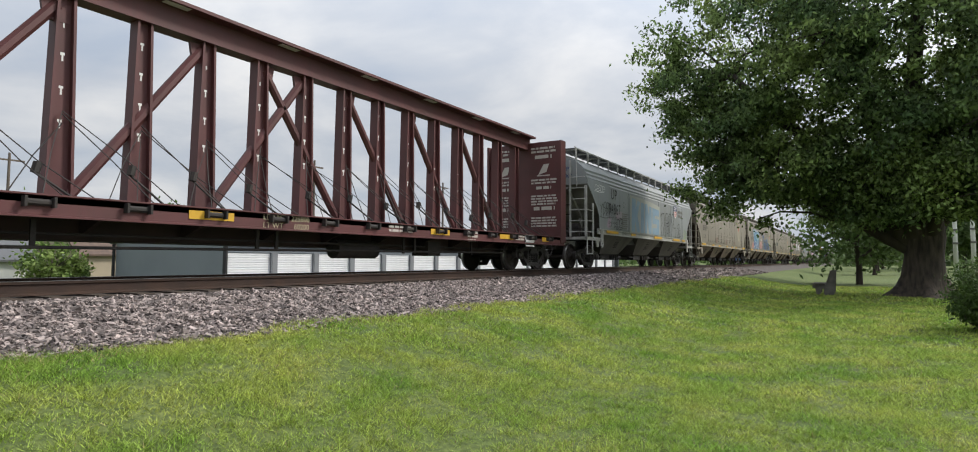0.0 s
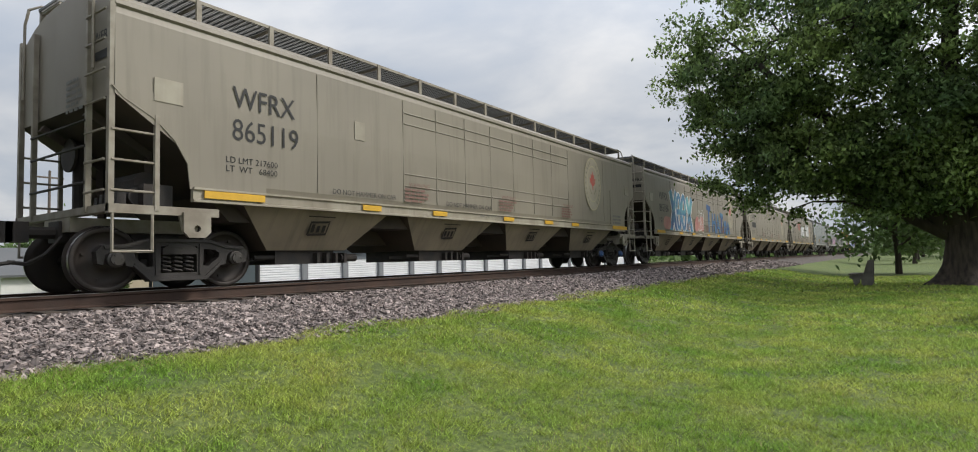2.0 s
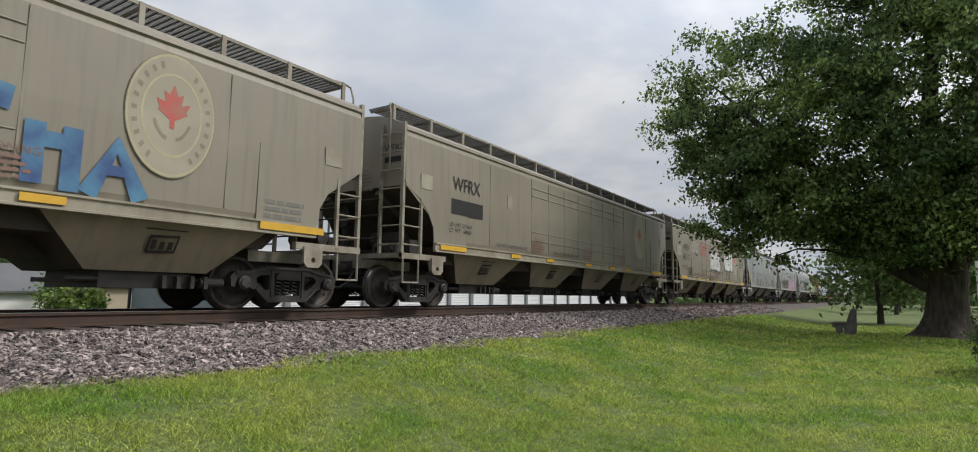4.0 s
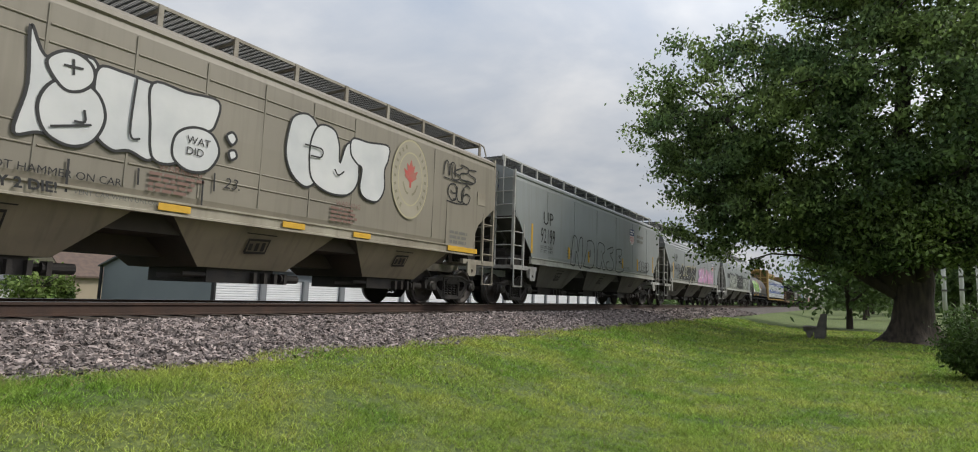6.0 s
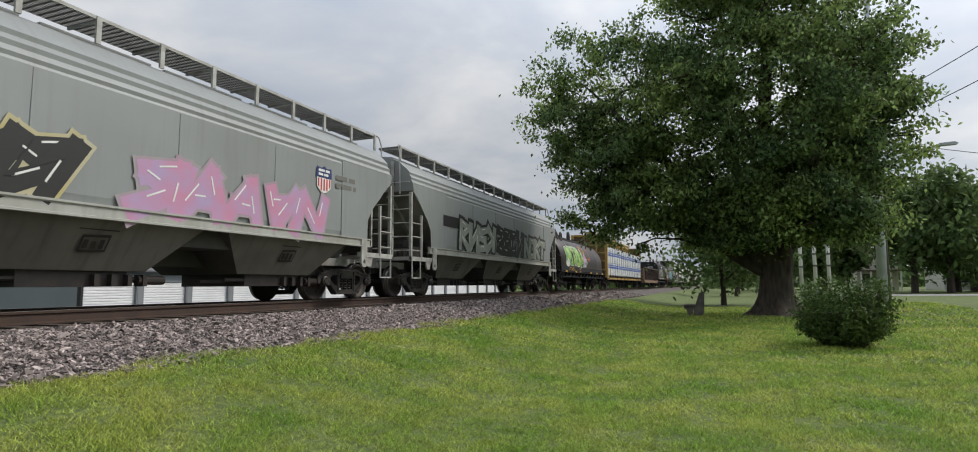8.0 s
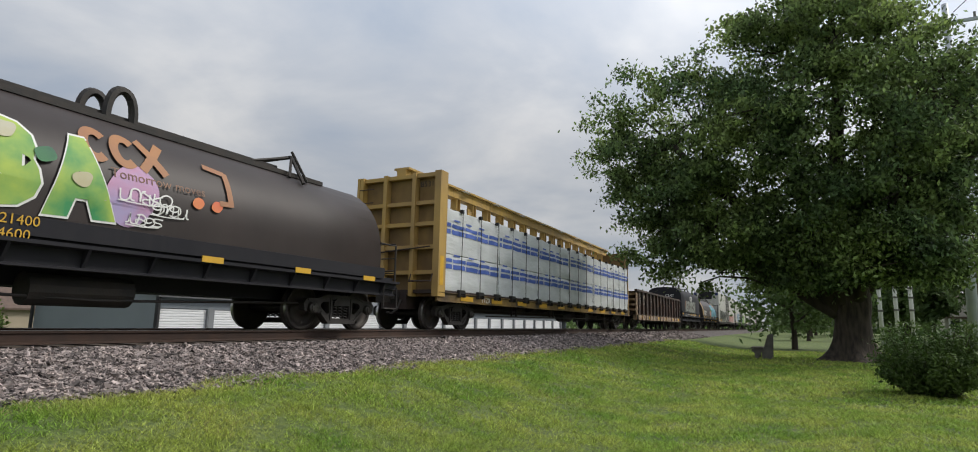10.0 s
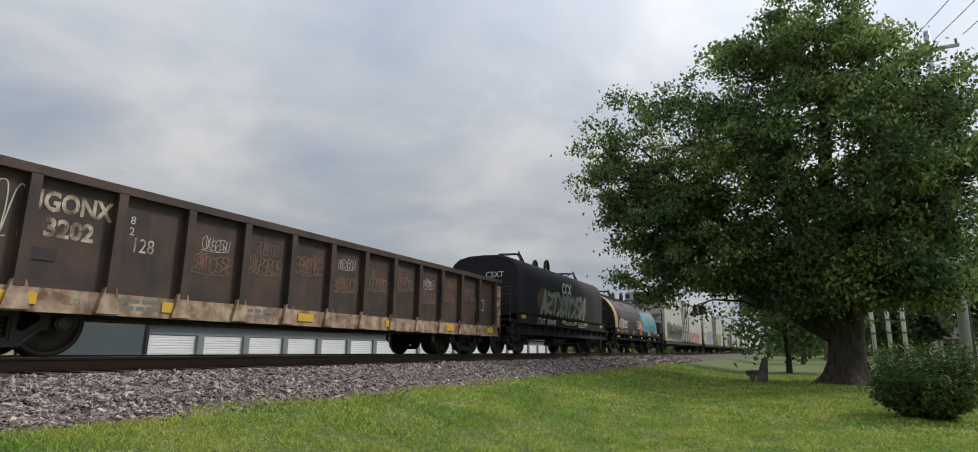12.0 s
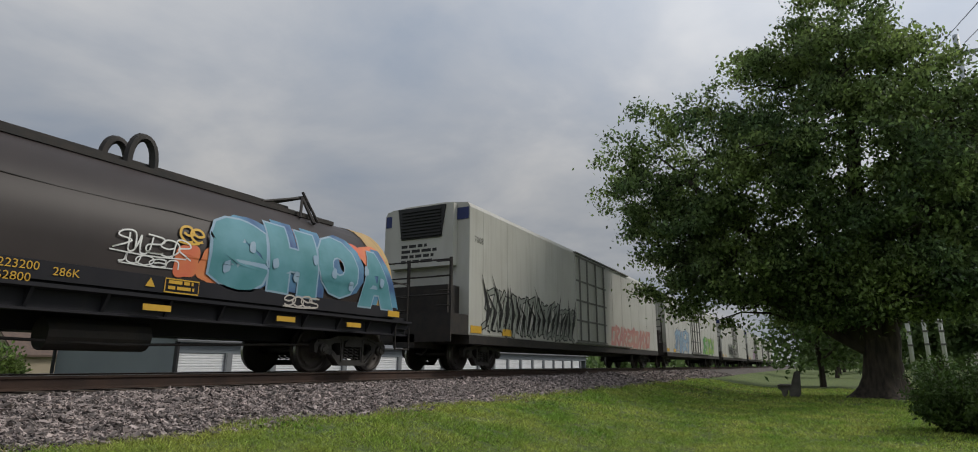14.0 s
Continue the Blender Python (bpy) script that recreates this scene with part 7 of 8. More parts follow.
def quads_mesh(name, centers, size, mat, rng, flat_bias=0.5, slim=0.55, droop=0.35):
    """Many small folded leaves, each its own island."""
    n = len(centers)
    d = rng.normal(size=(n, 3))
    d[:, 2] -= droop
    d /= np.linalg.norm(d, axis=1)[:, None]
    up = rng.normal(size=(n, 3)) * (1 - flat_bias) + np.array([0, 0, 1.0]) * flat_bias
    side = np.cross(d, up)
    side /= np.linalg.norm(side, axis=1)[:, None] + 1e-9
    nrm = np.cross(side, d)
    s = size * rng.uniform(0.7, 1.35, n)[:, None]
    a = centers - d * s * 0.5
    tip = centers + d * s * 0.5
    mid = centers - d * s * 0.05 - nrm * s * 0.06
    l = mid + side * s * slim * 0.5 + nrm * s * 0.12
    r = mid - side * s * slim * 0.5 + nrm * s * 0.12
    verts = np.stack([a, l, tip, r], 1).reshape(-1, 3)
    idx = np.arange(n) * 4
    faces = np.stack([idx, idx + 1, idx + 2, idx, idx + 2, idx + 3], 1).reshape(-1, 3)
    return tri_mesh(name, verts, faces, mat)


def tri_mesh(name, verts, faces, mat):
    me = bpy.data.meshes.new(name)
    me.vertices.add(len(verts))
    me.vertices.foreach_set("co", np.asarray(verts, dtype=np.float32).ravel())
    me.loops.add(len(faces) * 3)
    me.loops.foreach_set("vertex_index", np.asarray(faces, dtype=np.int32).ravel())
    me.polygons.add(len(faces))
    me.polygons.foreach_set("loop_start", np.arange(0, len(faces) * 3, 3, dtype=np.int32))
    me.update(calc_edges=True)
    me.shade_flat()
    me.materials.append(mat)
    return me


def limb(bm, points, r0, r1, seg=9):
    """A bent tapering limb through the points."""
    n = len(points)
    rings = []
    for i, p in enumerate(points):
        a, b = Vector(points[max(0, i - 1)]), Vector(points[min(n - 1, i + 1)])
        d = (b - a).normalized()
        u = d.orthogonal().normalized()
        w = d.cross(u)
        r = r0 + (r1 - r0) * i / (n - 1)
        rings.append([bm.verts.new(Vector(p) + r * (1 + 0.12 * noise.noise((p[0] + k, p[1], p[2]))) * (math.cos(2 * math.pi * k / seg) * u + math.sin(2 * math.pi * k / seg) * w)) for k in range(seg)])
    for A, C in zip(rings, rings[1:]):
        off = min(range(seg), key=lambda o: sum((A[k].co - C[(k + o) % seg].co).length for k in range(seg)))
        for k in range(seg):
            bm.faces.new((A[k], A[(k + 1) % seg], C[(k + 1 + off) % seg], C[(k + off) % seg]))
    bm.faces.new(rings[-1])
    bm.faces.new(rings[0][::-1])


def wander(p0, p1, k, n, rng, lift=0.0):
    p0, p1 = np.array(p0, float), np.array(p1, float)
    out = []
    for i in range(n):
        t = i / (n - 1)
        q = p0 + (p1 - p0) * t
        j = rng.normal(size=3) * k * math.sin(math.pi * t)
        q = q + j
        q[2] += lift * math.sin(math.pi * t)
        out.append(tuple(q))
    return out


M["trunk_bark"] = material("furrowed_bark", (0.03, 0.025, 0.021), 0.95, 0, (0.085, 0.066, 0.052), 5, 1.0, bump=1.0, bump_scale=7, stretch=(1.6, 1.6, 0.3))


# ---- the big maple ----
def big_maple():
    bx, by = 1.95, 27.3
    bz = ground_z(bx, by)
    tree = thing("maple_tree", "large spreading dark green maple with a broad flared trunk", "tree", pose(bx, by, bz))
    rng = np.random.default_rng(5)
    lobes = [(0.3, 0.3, 10.4, 4.2, 4.8, 4.6), (-6.3, -0.6, 9.9, 3.8, 3.6, 3.2), (-8.4, 0.2, 9.0, 2.3, 2.3, 1.9), (-5.0, -1.6, 5.9, 2.7, 2.5, 1.8), (-6.6, -0.5, 7.0, 2.2, 2.4, 1.5), (3.2, -0.6, 9.4, 2.0, 3.4, 3.4),
             (0.0, 0.3, 15.3, 2.1, 2.8, 2.3), (-2.8, 0.2, 13.0, 2.4, 3.0, 2.3), (1.5, 0.4, 12.8, 1.9, 2.6, 2.0), (-0.9, -1.8, 5.9, 2.1, 2.6, 1.7), (1.7, -1.4, 5.0, 1.9, 2.8, 1.9), (2.6, -0.6, 5.6, 1.4, 2.2, 1.7),
             (4.0, 0.0, 8.2, 1.6, 2.4, 2.0), (1.4, 2.6, 5.7, 2.6, 2.4, 2.0), (0.3, -3.4, 8.2, 2.8, 1.8, 2.8), (-3.2, -2.6, 8.8, 2.4, 2.0, 2.3), (0.0, -2.6, 12.2, 2.3, 1.8, 2.3), (2.2, -2.8, 8.0, 1.7, 1.8, 2.5), (0.5, -2.4, 5.0, 2.2, 1.8, 1.5), (0.8, -2.7, 4.2, 2.5, 1.5, 1.4), (2.4, -1.8, 4.0, 1.7, 1.7, 1.3), (-1.1, -1.2, 4.7, 1.6, 1.8, 1.2), (4.4, 0.0, 9.8, 1.5, 2.0, 1.8), (3.6, -0.5, 6.2, 1.5, 1.8, 1.5), (-4.6, -2.0, 4.9, 2.0, 1.8, 1.3), (-3.0, -1.6, 4.8, 1.8, 1.8, 1.5), (-1.6, -2.0, 4.1, 1.6, 1.5, 1.2), (0.4, -2.2, 3.6, 2.2, 1.6, 1.0), (2.2, -2.0, 3.7, 1.6, 1.5, 1.0),
             (-6.7, -0.8, 4.7, 1.9, 1.9, 1.6), (-5.3, -1.0, 3.9, 1.6, 1.6, 1.1), (-7.6, -0.4, 6.3, 1.5, 1.6, 1.5), (-1.9, -1.0, 3.5, 1.4, 1.4, 0.9), (-2.4, 1.6, 4.4, 2.2, 1.8, 1.6), (4.8, 0.2, 7.6, 1.3, 1.6, 1.6)]
    # buttressed trunk
    bm = B()
    seg, levels = 28, [(-0.25, 1.30), (0.0, 1.08), (0.2, 0.88), (0.45, 0.74), (0.9, 0.63), (1.5, 0.58), (2.2, 0.60), (3.0, 0.5)]
    rings = []
    for z, r in levels:
        flare = max(0.0, 1 - z / 0.9)
        rings.append([bm.verts.new(((r * (1 + 0.20 * flare * math.cos(5 * a + 0.6) + 0.08 * math.cos(3 * a + 1) + 0.07 * noise.noise((math.cos(a) * 2, math.sin(a) * 2, z)))) * math.cos(a) * 1.08 + 0.06 * z,
                                    (r * (1 + 0.20 * flare * math.cos(5 * a + 0.6) + 0.08 * math.cos(3 * a + 1))) * math.sin(a), z)) for a in [2 * math.pi * k / seg for k in range(seg)]])
    for A, C in zip(rings, rings[1:]):
        for k in range(seg):
            bm.faces.new((A[k], A[(k + 1) % seg], C[(k + 1) % seg], C[k]))
    bm.faces.new(rings[-1])
    part("trunk", bm, M["trunk_bark"], tree, "broad ridged grey-brown trunk", smooth=True)
    stems = [((-0.3, -0.1, 2.0), (-6.3, -0.8, 9.2), 0.38), ((-0.4, -0.2, 1.8), (-5.6, -0.9, 4.8), 0.22), ((0.1, 0.0, 2.6), (0.3, 0.3, 13.5), 0.42), ((0.4, 0.1, 2.4), (4.0, 0.0, 9.5), 0.34), ((0.2, 0.3, 2.3), (1.6, 2.4, 9.0), 0.28), ((-0.2, -0.3, 2.2), (-2.3, -1.8, 9.5), 0.28), ((0.3, -0.3, 2.3), (2.2, -2.0, 8.0), 0.26)]
    tips = []
    for a, b, r in stems:
        pts = wander(a, b, 0.16, 7, rng, 0.3)
        bm = B()
        limb(bm, pts, r, r * 0.35)
        part("limb", bm, M["bark"], tree, smooth=True)
        tips += pts[2:]
    bm = B()
    for lx, ly, lz, rx, ry, rz in lobes:
        for k in range(7):
            v = rng.normal(size=3)
            v /= np.linalg.norm(v)
            end = np.array([lx, ly, lz]) + v * np.array([rx, ry, rz]) * rng.uniform(0.55, 0.92)
            st = min(tips, key=lambda p: np.linalg.norm(np.array(p) - end) + 2.0 * max(0, p[2] - end[2]))
            limb(bm, wander(st, end, 0.22, 5, rng, 0.15), 0.085, 0.018, 5)
    tagged(part("branch", bm, M["bark"], tree), kind="stuff")
    centers = []
    for lx, ly, lz, rx, ry, rz in lobes:
        vol = rx * ry * rz
        low = lz < 5.2
        for k in range(int(15 * vol ** 0.72) + (8 if low else 6)):
            v = rng.normal(size=3)
            v /= np.linalg.norm(v)
            rr = rng.uniform(0.3, 1.12) ** 0.5
            c = np.array([lx, ly, lz]) + v * np.array([rx, ry, rz]) * rr
            if c[2] < 2.35 or noise.noise((c[0] * 0.8, c[1] * 0.8, c[2] * 1.0)) < (-0.16 if low else -0.10):
                continue
            centers.append((c, rng.uniform(0.26, 0.55)))
    pts = []
    for c, r in centers:
        m = int(125 * r / 0.5)
        q = rng.normal(size=(m, 3)) * np.array([r, r, r * 0.55]) * 0.75
        q[:, 2] -= 0.25 * (q[:, 0] ** 2 + q[:, 1] ** 2)
        pts.append(c + q)
    pts = np.concatenate(pts)
    crown = quads_mesh("crown", pts, 0.18, M["leaf"], rng, 0.35, droop=0.8)
    ob = part("crown", crown, None, tree, "dense crown of small dark green leaves")
    tagged(ob, kind="stuff")


def small_tree(name, label, x, y, h, w, seed, low=0.25, leaf=None, count=2600, size=0.3):
    z = ground_z(x, y)
    t = thing(name, label, "tree", pose(x, y, z), group="trees beyond the lawn")
    rng = np.random.default_rng(seed)
    bm = B()
    limb(bm, wander((0, 0, -0.2), (0, 0, h * 0.75), 0.1, 5, rng), max(0.12, h * 0.03), 0.04, 8)
    for k in range(7):
        a = rng.uniform(0, 6.28)
        limb(bm, wander((0, 0, h * rng.uniform(low, 0.5)), (math.cos(a) * w * 0.4, math.sin(a) * w * 0.4, h * rng.uniform(0.45, 0.8)), 0.1, 4, rng), h * 0.013, 0.02, 5)
    part("trunk", bm, M["bark"], t)
    pts = []
    for k in range(46):
        v = rng.normal(size=3)
        v /= np.linalg.norm(v)
        f = rng.uniform(0.4, 1.0)
        c = np.array([v[0] * w * 0.5 * f, v[1] * w * 0.5 * f, h * (low + 1) / 2 + v[2] * h * (1 - low) * 0.5 * f])
        c[:2] *= 1.0 - 0.35 * max(0, (c[2] / h - 0.6) / 0.4)
        r = w * 0.11
        pts.append(c + rng.normal(size=(count // 46, 3)) * np.array([r, r, r * 0.7]))
    ob = part("crown", quads_mesh("crown", np.concatenate(pts), size, leaf or M["leaf_far"], rng, 0.4), None, t)
    tagged(ob, kind="stuff")
    return t


def shrub():
    x, y = 2.48, 15.4
    t = thing("yew_shrub", "rounded dark green yew shrub with feathery shoots", "shrub", pose(x, y, ground_z(x, y)))
    rng = np.random.default_rng(9)
    bm = B()
    pts = []
    for k in range(150):
        a, el = rng.uniform(0, 6.28), rng.uniform(0.12, 1.0)
        reach = rng.uniform(0.62, 1.08)
        prof = 1.02 * math.cos(el * 1.25) ** 0.5 * (0.68 + 0.32 * smooth(el, 0.05, 0.45)) if el < 0.99 else 0.3
        end = np.array([math.cos(a) * prof * reach * 1.0, math.sin(a) * prof * reach, 1.38 * el * reach + 0.08])
        limb(bm, wander((math.cos(a) * 0.12, math.sin(a) * 0.12, 0.0), end, 0.04, 4, rng, -0.1), 0.02, 0.005, 4)
        for f in np.linspace(0.35, 1.08, 7):
            p = end * f
            pts.append(p + rng.normal(size=(26, 3)) * np.array([0.085, 0.085, 0.05]))
    ob = part("stem", bm, M["bark"], t)
    tagged(ob, kind="stuff")
    p = np.concatenate(pts)
    p = p[p[:, 2] > 0.03]
    ob = part("foliage", quads_mesh("foliage", p, 0.10, M["needle"], rng, 0.3, 0.35), None, t)
    tagged(ob, kind="stuff")


big_maple()
shrub()
for i, (x, y, h, w, low) in enumerate(((0.0, 40, 6.2, 6.2, 0.17), (1.3, 70, 7.5, 6.5, 0.2), (2.2, 98, 8.5, 7.5, 0.2), (3.6, 125, 10, 9, 0.2))):
    small_tree("young_tree", "small leafy tree in a row on the lawn", x, y, h, w, 20 + i, low, size=0.32, count=4600)
# large trees along the street and behind the buildings
for i, (x, y, h, w) in enumerate(((22.3, 74, 11.5, 8.5), (25, 78, 13.5, 11), (33, 84, 13.5, 13), (40, 80, 15, 14), (50, 86, 14, 14), (12.5, 105, 10, 11), (8.5, 120, 9, 10), (56, 90, 16, 16), (16, 112, 9, 10), (12.4, 72, 7.5, 3.6), (11.2, 80, 8, 5), (16.6, 66, 11, 7.5), (19.4, 66, 11.5, 8))):
    small_tree("street_tree", "broad leafy street tree", x, y, h, w, 40 + i, 0.08 if i < 4 else 0.2, size=0.6, count=5200)
for i, (x, y, h, w) in enumerate(((-60, 34, 6.5, 9), (-68, 25, 6.8, 10), (-74, 12, 7, 10), (-80, 48, 7, 10), (-60, 8, 6, 8), (-66, 0, 7, 10))):
    small_tree("garden_tree", "leafy garden tree behind the railway", x, y, h, w, 70 + i, 0.12, size=0.5, count=3600)


M["leaf_light"] = leafy("light_green_leaf", (0.10, 0.17, 0.04), (0.22, 0.28, 0.08), tint=0.5)
for i, (x, y, h, w) in enumerate(((-44.2, 17.4, 3.5, 3.3), (-44.6, 19.0, 2.2, 1.9))):
    small_tree("garden_bush", "loose light green garden bush beside a shed", x, y, h, w, 90 + i, 0.05, M["leaf_light"], 1500, 0.28)


def distant_woods():
    rng = np.random.default_rng(3)
    pts = []
    for k in range(900):
        side = rng.random()
        if side < 0.5:
            a = rng.uniform(math.radians(-88), math.radians(-2))
            d = rng.uniform(170, 300)
        else:
            a = rng.uniform(math.radians(-2), math.radians(60))
            d = rng.uniform(170, 300)
        c = np.array([math.sin(a) * d, math.cos(a) * d, 0.0])
        if abs(c[0] - TRACK_X) < 7:
            continue
        hh = rng.uniform(4, 8.5)
        pts.append(c + rng.normal(size=(34, 3)) * np.array([3.2, 3.2, hh * 0.3]) + np.array([0, 0, hh * 0.55]))
    p = np.concatenate(pts)
    p[:, 2] = np.abs(p[:, 2])
    ob = new("distant_woods", quads_mesh("distant_woods", p, 2.2, M["leaf_far"], rng, 0.3, 0.8))
    tagged(ob, "distant belt of green trees along the horizon", "woods", kind="stuff")


distant_woods()


# ---- bench ----
M["concrete"] = material("weathered_concrete", (0.15, 0.14, 0.12), 0.9, 0, (0.09, 0.085, 0.075), 5, 0.8, bump=0.3)
M["bench_wood"] = material("weathered_bench_wood", (0.13, 0.11, 0.09), 0.85, 0, (0.08, 0.07, 0.06), 6, 0.8, bump=0.3, stretch=(4, 0.4, 4))


def bench():
    x, y = -1.28, 26.4
    t = thing("park_bench", "weathered wooden park bench with pale concrete ends", "bench", pose(x, y, ground_z(x, y) - 0.01))
    for yy in (0.0, 1.5):
        bm = B()
        prism(bm, [(0.10, 0), (0.46, 0), (0.50, 0.95), (0.44, 0.99), (0.34, 0.96), (0.18, 0.42), (-0.28, 0.40), (-0.28, 0.30), (-0.18, 0.26), (-0.14, 0), (-0.02, 0), (0.0, 0.26), (0.1, 0.26)], "y", yy, yy + 0.12)
        part("end_support", bm, M["concrete"], t, "pale concrete end support")
    for k in range(4):
        bm = B()
        box(bm, -0.30 + 0.12 * k, -0.20 + 0.12 * k, -0.12, 1.75, 0.42, 0.46)
        part("seat_slat", bm, M["bench_wood"], t)
    for k in range(4):
        bm = B()
        z = 0.52 + 0.115 * k
        xx = 0.20 + 0.036 * k
        prism(bm, [(xx, z), (xx + 0.035, z - 0.01), (xx + 0.06, z + 0.09), (xx + 0.025, z + 0.1)], "y", -0.12, 1.75)
        part("back_slat", bm, M["bench_wood"], t)


bench()


# ---- storage building behind the track ----
M["grey_wall"] = material("blue_grey_sheet_wall", (0.19, 0.215, 0.235), 0.55, 0, (0.165, 0.185, 0.205), 0.5, 0.7, bump=0.05)
M["roof_metal"] = material("dark_grey_roof", (0.11, 0.115, 0.12), 0.5, 0.3, (0.14, 0.14, 0.145), 0.5, 0.6)
M["white_door"] = material("white_roll_door", (0.72, 0.73, 0.74), 0.5, 0, (0.64, 0.65, 0.66), 1.2, 0.6)
M["door_post"] = material("grey_door_post", (0.20, 0.21, 0.22), 0.6, 0, (0.16, 0.17, 0.18), 2, 0.6)
M["asphalt"] = material("asphalt", (0.12, 0.12, 0.12), 0.9, 0, (0.085, 0.085, 0.085), 1.5, 0.8, grain=0.5, bump=0.4)
M["road"] = material("pale_road", (0.27, 0.265, 0.255), 0.9, 0, (0.22, 0.215, 0.21), 0.8, 0.8, grain=0.3)


def storage_building():
    x0, x1, y0, y1, zb, ze, zr = -30.5, -42.6, 20.6, 86.0, -0.45, 2.5, 4.35
    t = thing("storage_building", "long low grey self-storage building with white roll-up doors", "building")
    bm = B()
    prism(bm, [(x0 - 0.12, zb), (x0 - 0.12, ze), ((x0 + x1) / 2, zr - 0.08), (x1, ze), (x1, zb)], "y", y0, y0 + 0.15)
    prism(bm, [(x0 - 0.12, zb), (x0 - 0.12, ze), ((x0 + x1) / 2, zr - 0.08), (x1, ze), (x1, zb)], "y", y1 - 0.15, y1)
    box(bm, x1, x1 + 0.15, y0 + 0.15, y1 - 0.15, zb, ze)
    box(bm, x0 - 0.15, x0 - 0.03, y0 + 0.15, y1 - 0.15, 1.88, ze)
    part("wall", bm, M["grey_wall"], t)
    bm = B()
    xm = (x0 + x1) / 2
    prism(bm, [(x0 + 0.35, ze - 0.05), (x0 + 0.35, ze + 0.05), (xm, zr + 0.05), (x1 - 0.35, ze + 0.05), (x1 - 0.35, ze - 0.05), (xm, zr - 0.06)], "y", y0 - 0.25, y1 + 0.25)
    part("roof", bm, M["roof_metal"], t)
    bm = B()
    rod(bm, (x0 + 0.12, y0 - 0.1, zb), (x0 + 0.12, y0 - 0.1, ze), 0.13, 8)
    part("downpipe", bm, M["p_black"], t, "dark downpipe at the corner")
    bm = B()
    rod(bm, (x1 - 0.1, y0 - 0.1, zb), (x1 - 0.1, y0 - 0.1, ze), 0.1, 8)
    part("downpipe", bm, M["p_black"], t)
    pitch = 3.3
    bm = B()
    w = 2.85
    zz = [zb + i * (1.85 - zb) / 16 for i in range(17)]
    prof = []
    for k, z in enumerate(zz[:-1]):
        prof += [(0.0, z), (0.03, z + 0.03), (0.03, zz[k + 1] - 0.03), (0.0, zz[k + 1] - 0.005)]
    prism(bm, [(-0.04, zb)] + prof + [(-0.04, 1.85)], "y", 0, w)
    door = to_mesh(bm, "roll_door", M["white_door"])
    bm = B()
    box(bm, 0, 0.18, 0, 0.45, zb, 1.9)
    box(bm, 0.18, 0.20, 0.06, 0.39, zb, 1.9)
    post = to_mesh(bm, "door_post", M["door_post"])
    for i in range(19):
        y = y0 + 0.2 + i * pitch
        part("roll_door", door, None, t, at=pose(x0 - 0.1, y, 0))
        part("door_post", post, None, t, at=pose(x0 - 0.1, y + w, 0))
    bm = B()
    box(bm, -30.4, -19.5, 10, 100, -0.5, ground_z(-25, 30) + 0.03)
    tagged(new("pavement", to_mesh(bm, "pavement", M["asphalt"])), "grey asphalt yard in front of the storage doors", "pavement", kind="structure")


storage_building()


def house(x, y, w, d, h, wall, roof, label, porch=True):
    z = ground_z(x, y) - 0.05
    t = thing("house", label, "house", pose(x, y, z))
    bm = B()
    prism(bm, [(-w / 2, 0), (w / 2, 0), (w / 2, h), (0, h + w * 0.32), (-w / 2, h)], "y", 0, d)
    part("wall", bm, wall, t)
    for s in (1, -1):
        bm = B()
        prism(bm, [(0, h + w * 0.32), (0, h + w * 0.32 + 0.15), (s * (w / 2 + 0.4), h - 0.1), (s * (w / 2 + 0.4), h - 0.25)], "y", -0.4, d + 0.4)
        part("roof", bm, roof, t)
    for i, xx in enumerate((-w * 0.28, w * 0.22)):
        for zz in ((0.9,) if h < 4 else (0.9, 3.6)):
            bm = B()
            box(bm, xx - 0.55, xx + 0.55, -0.06, -0.005, zz, zz + 1.4)
            wn = part("window", bm, M["trim_white"], t)
            bm = B()
            box(bm, xx - 0.45, xx + 0.45, -0.075, -0.065, zz + 0.1, zz + 1.3)
            part("pane", bm, M["glass"], wn)
    if porch:
        bm = B()
        box(bm, -w / 2, w / 2, -2.0, -0.08, 2.5, 2.7)
        part("porch_roof", bm, roof, t)
        for k in range(5):
            bm = B()
            xx = -w / 2 + 0.15 + k * (w - 0.3) / 4
            box(bm, xx - 0.08, xx + 0.08, -1.95, -1.8, 0.0, 2.5)
            part("porch_post", bm, M["trim_white"], t)
    return t


M["trim_white"] = material("white_trim", (0.7, 0.7, 0.68), 0.6, 0, (0.6, 0.6, 0.58), 2, 0.6)
M["siding"] = material("cream_siding", (0.52, 0.50, 0.43), 0.7, 0, (0.46, 0.44, 0.38), 1, 0.7)
M["tan_siding"] = material("tan_siding", (0.36, 0.30, 0.22), 0.7, 0, (0.32, 0.27, 0.2), 1, 0.7)
M["shingle"] = material("brown_shingle", (0.13, 0.09, 0.07), 0.9, 0, (0.09, 0.065, 0.055), 3, 0.8)
M["glass"] = material("dark_pane", (0.03, 0.035, 0.04), 0.08, 0)
house(18.7, 90, 4.6, 8, 4.0, M["siding"], M["shingle"], "cream two-storey house with a white porch")
house(33, 96, 11, 8, 3.2, M["trim_white"], M["roof_metal"], "white house with a porch behind trees")
house(-58, 23.0, 10, 7, 2.4, M["tan_siding"], M["shingle"], "tan house with a brown shingle roof", porch=False)
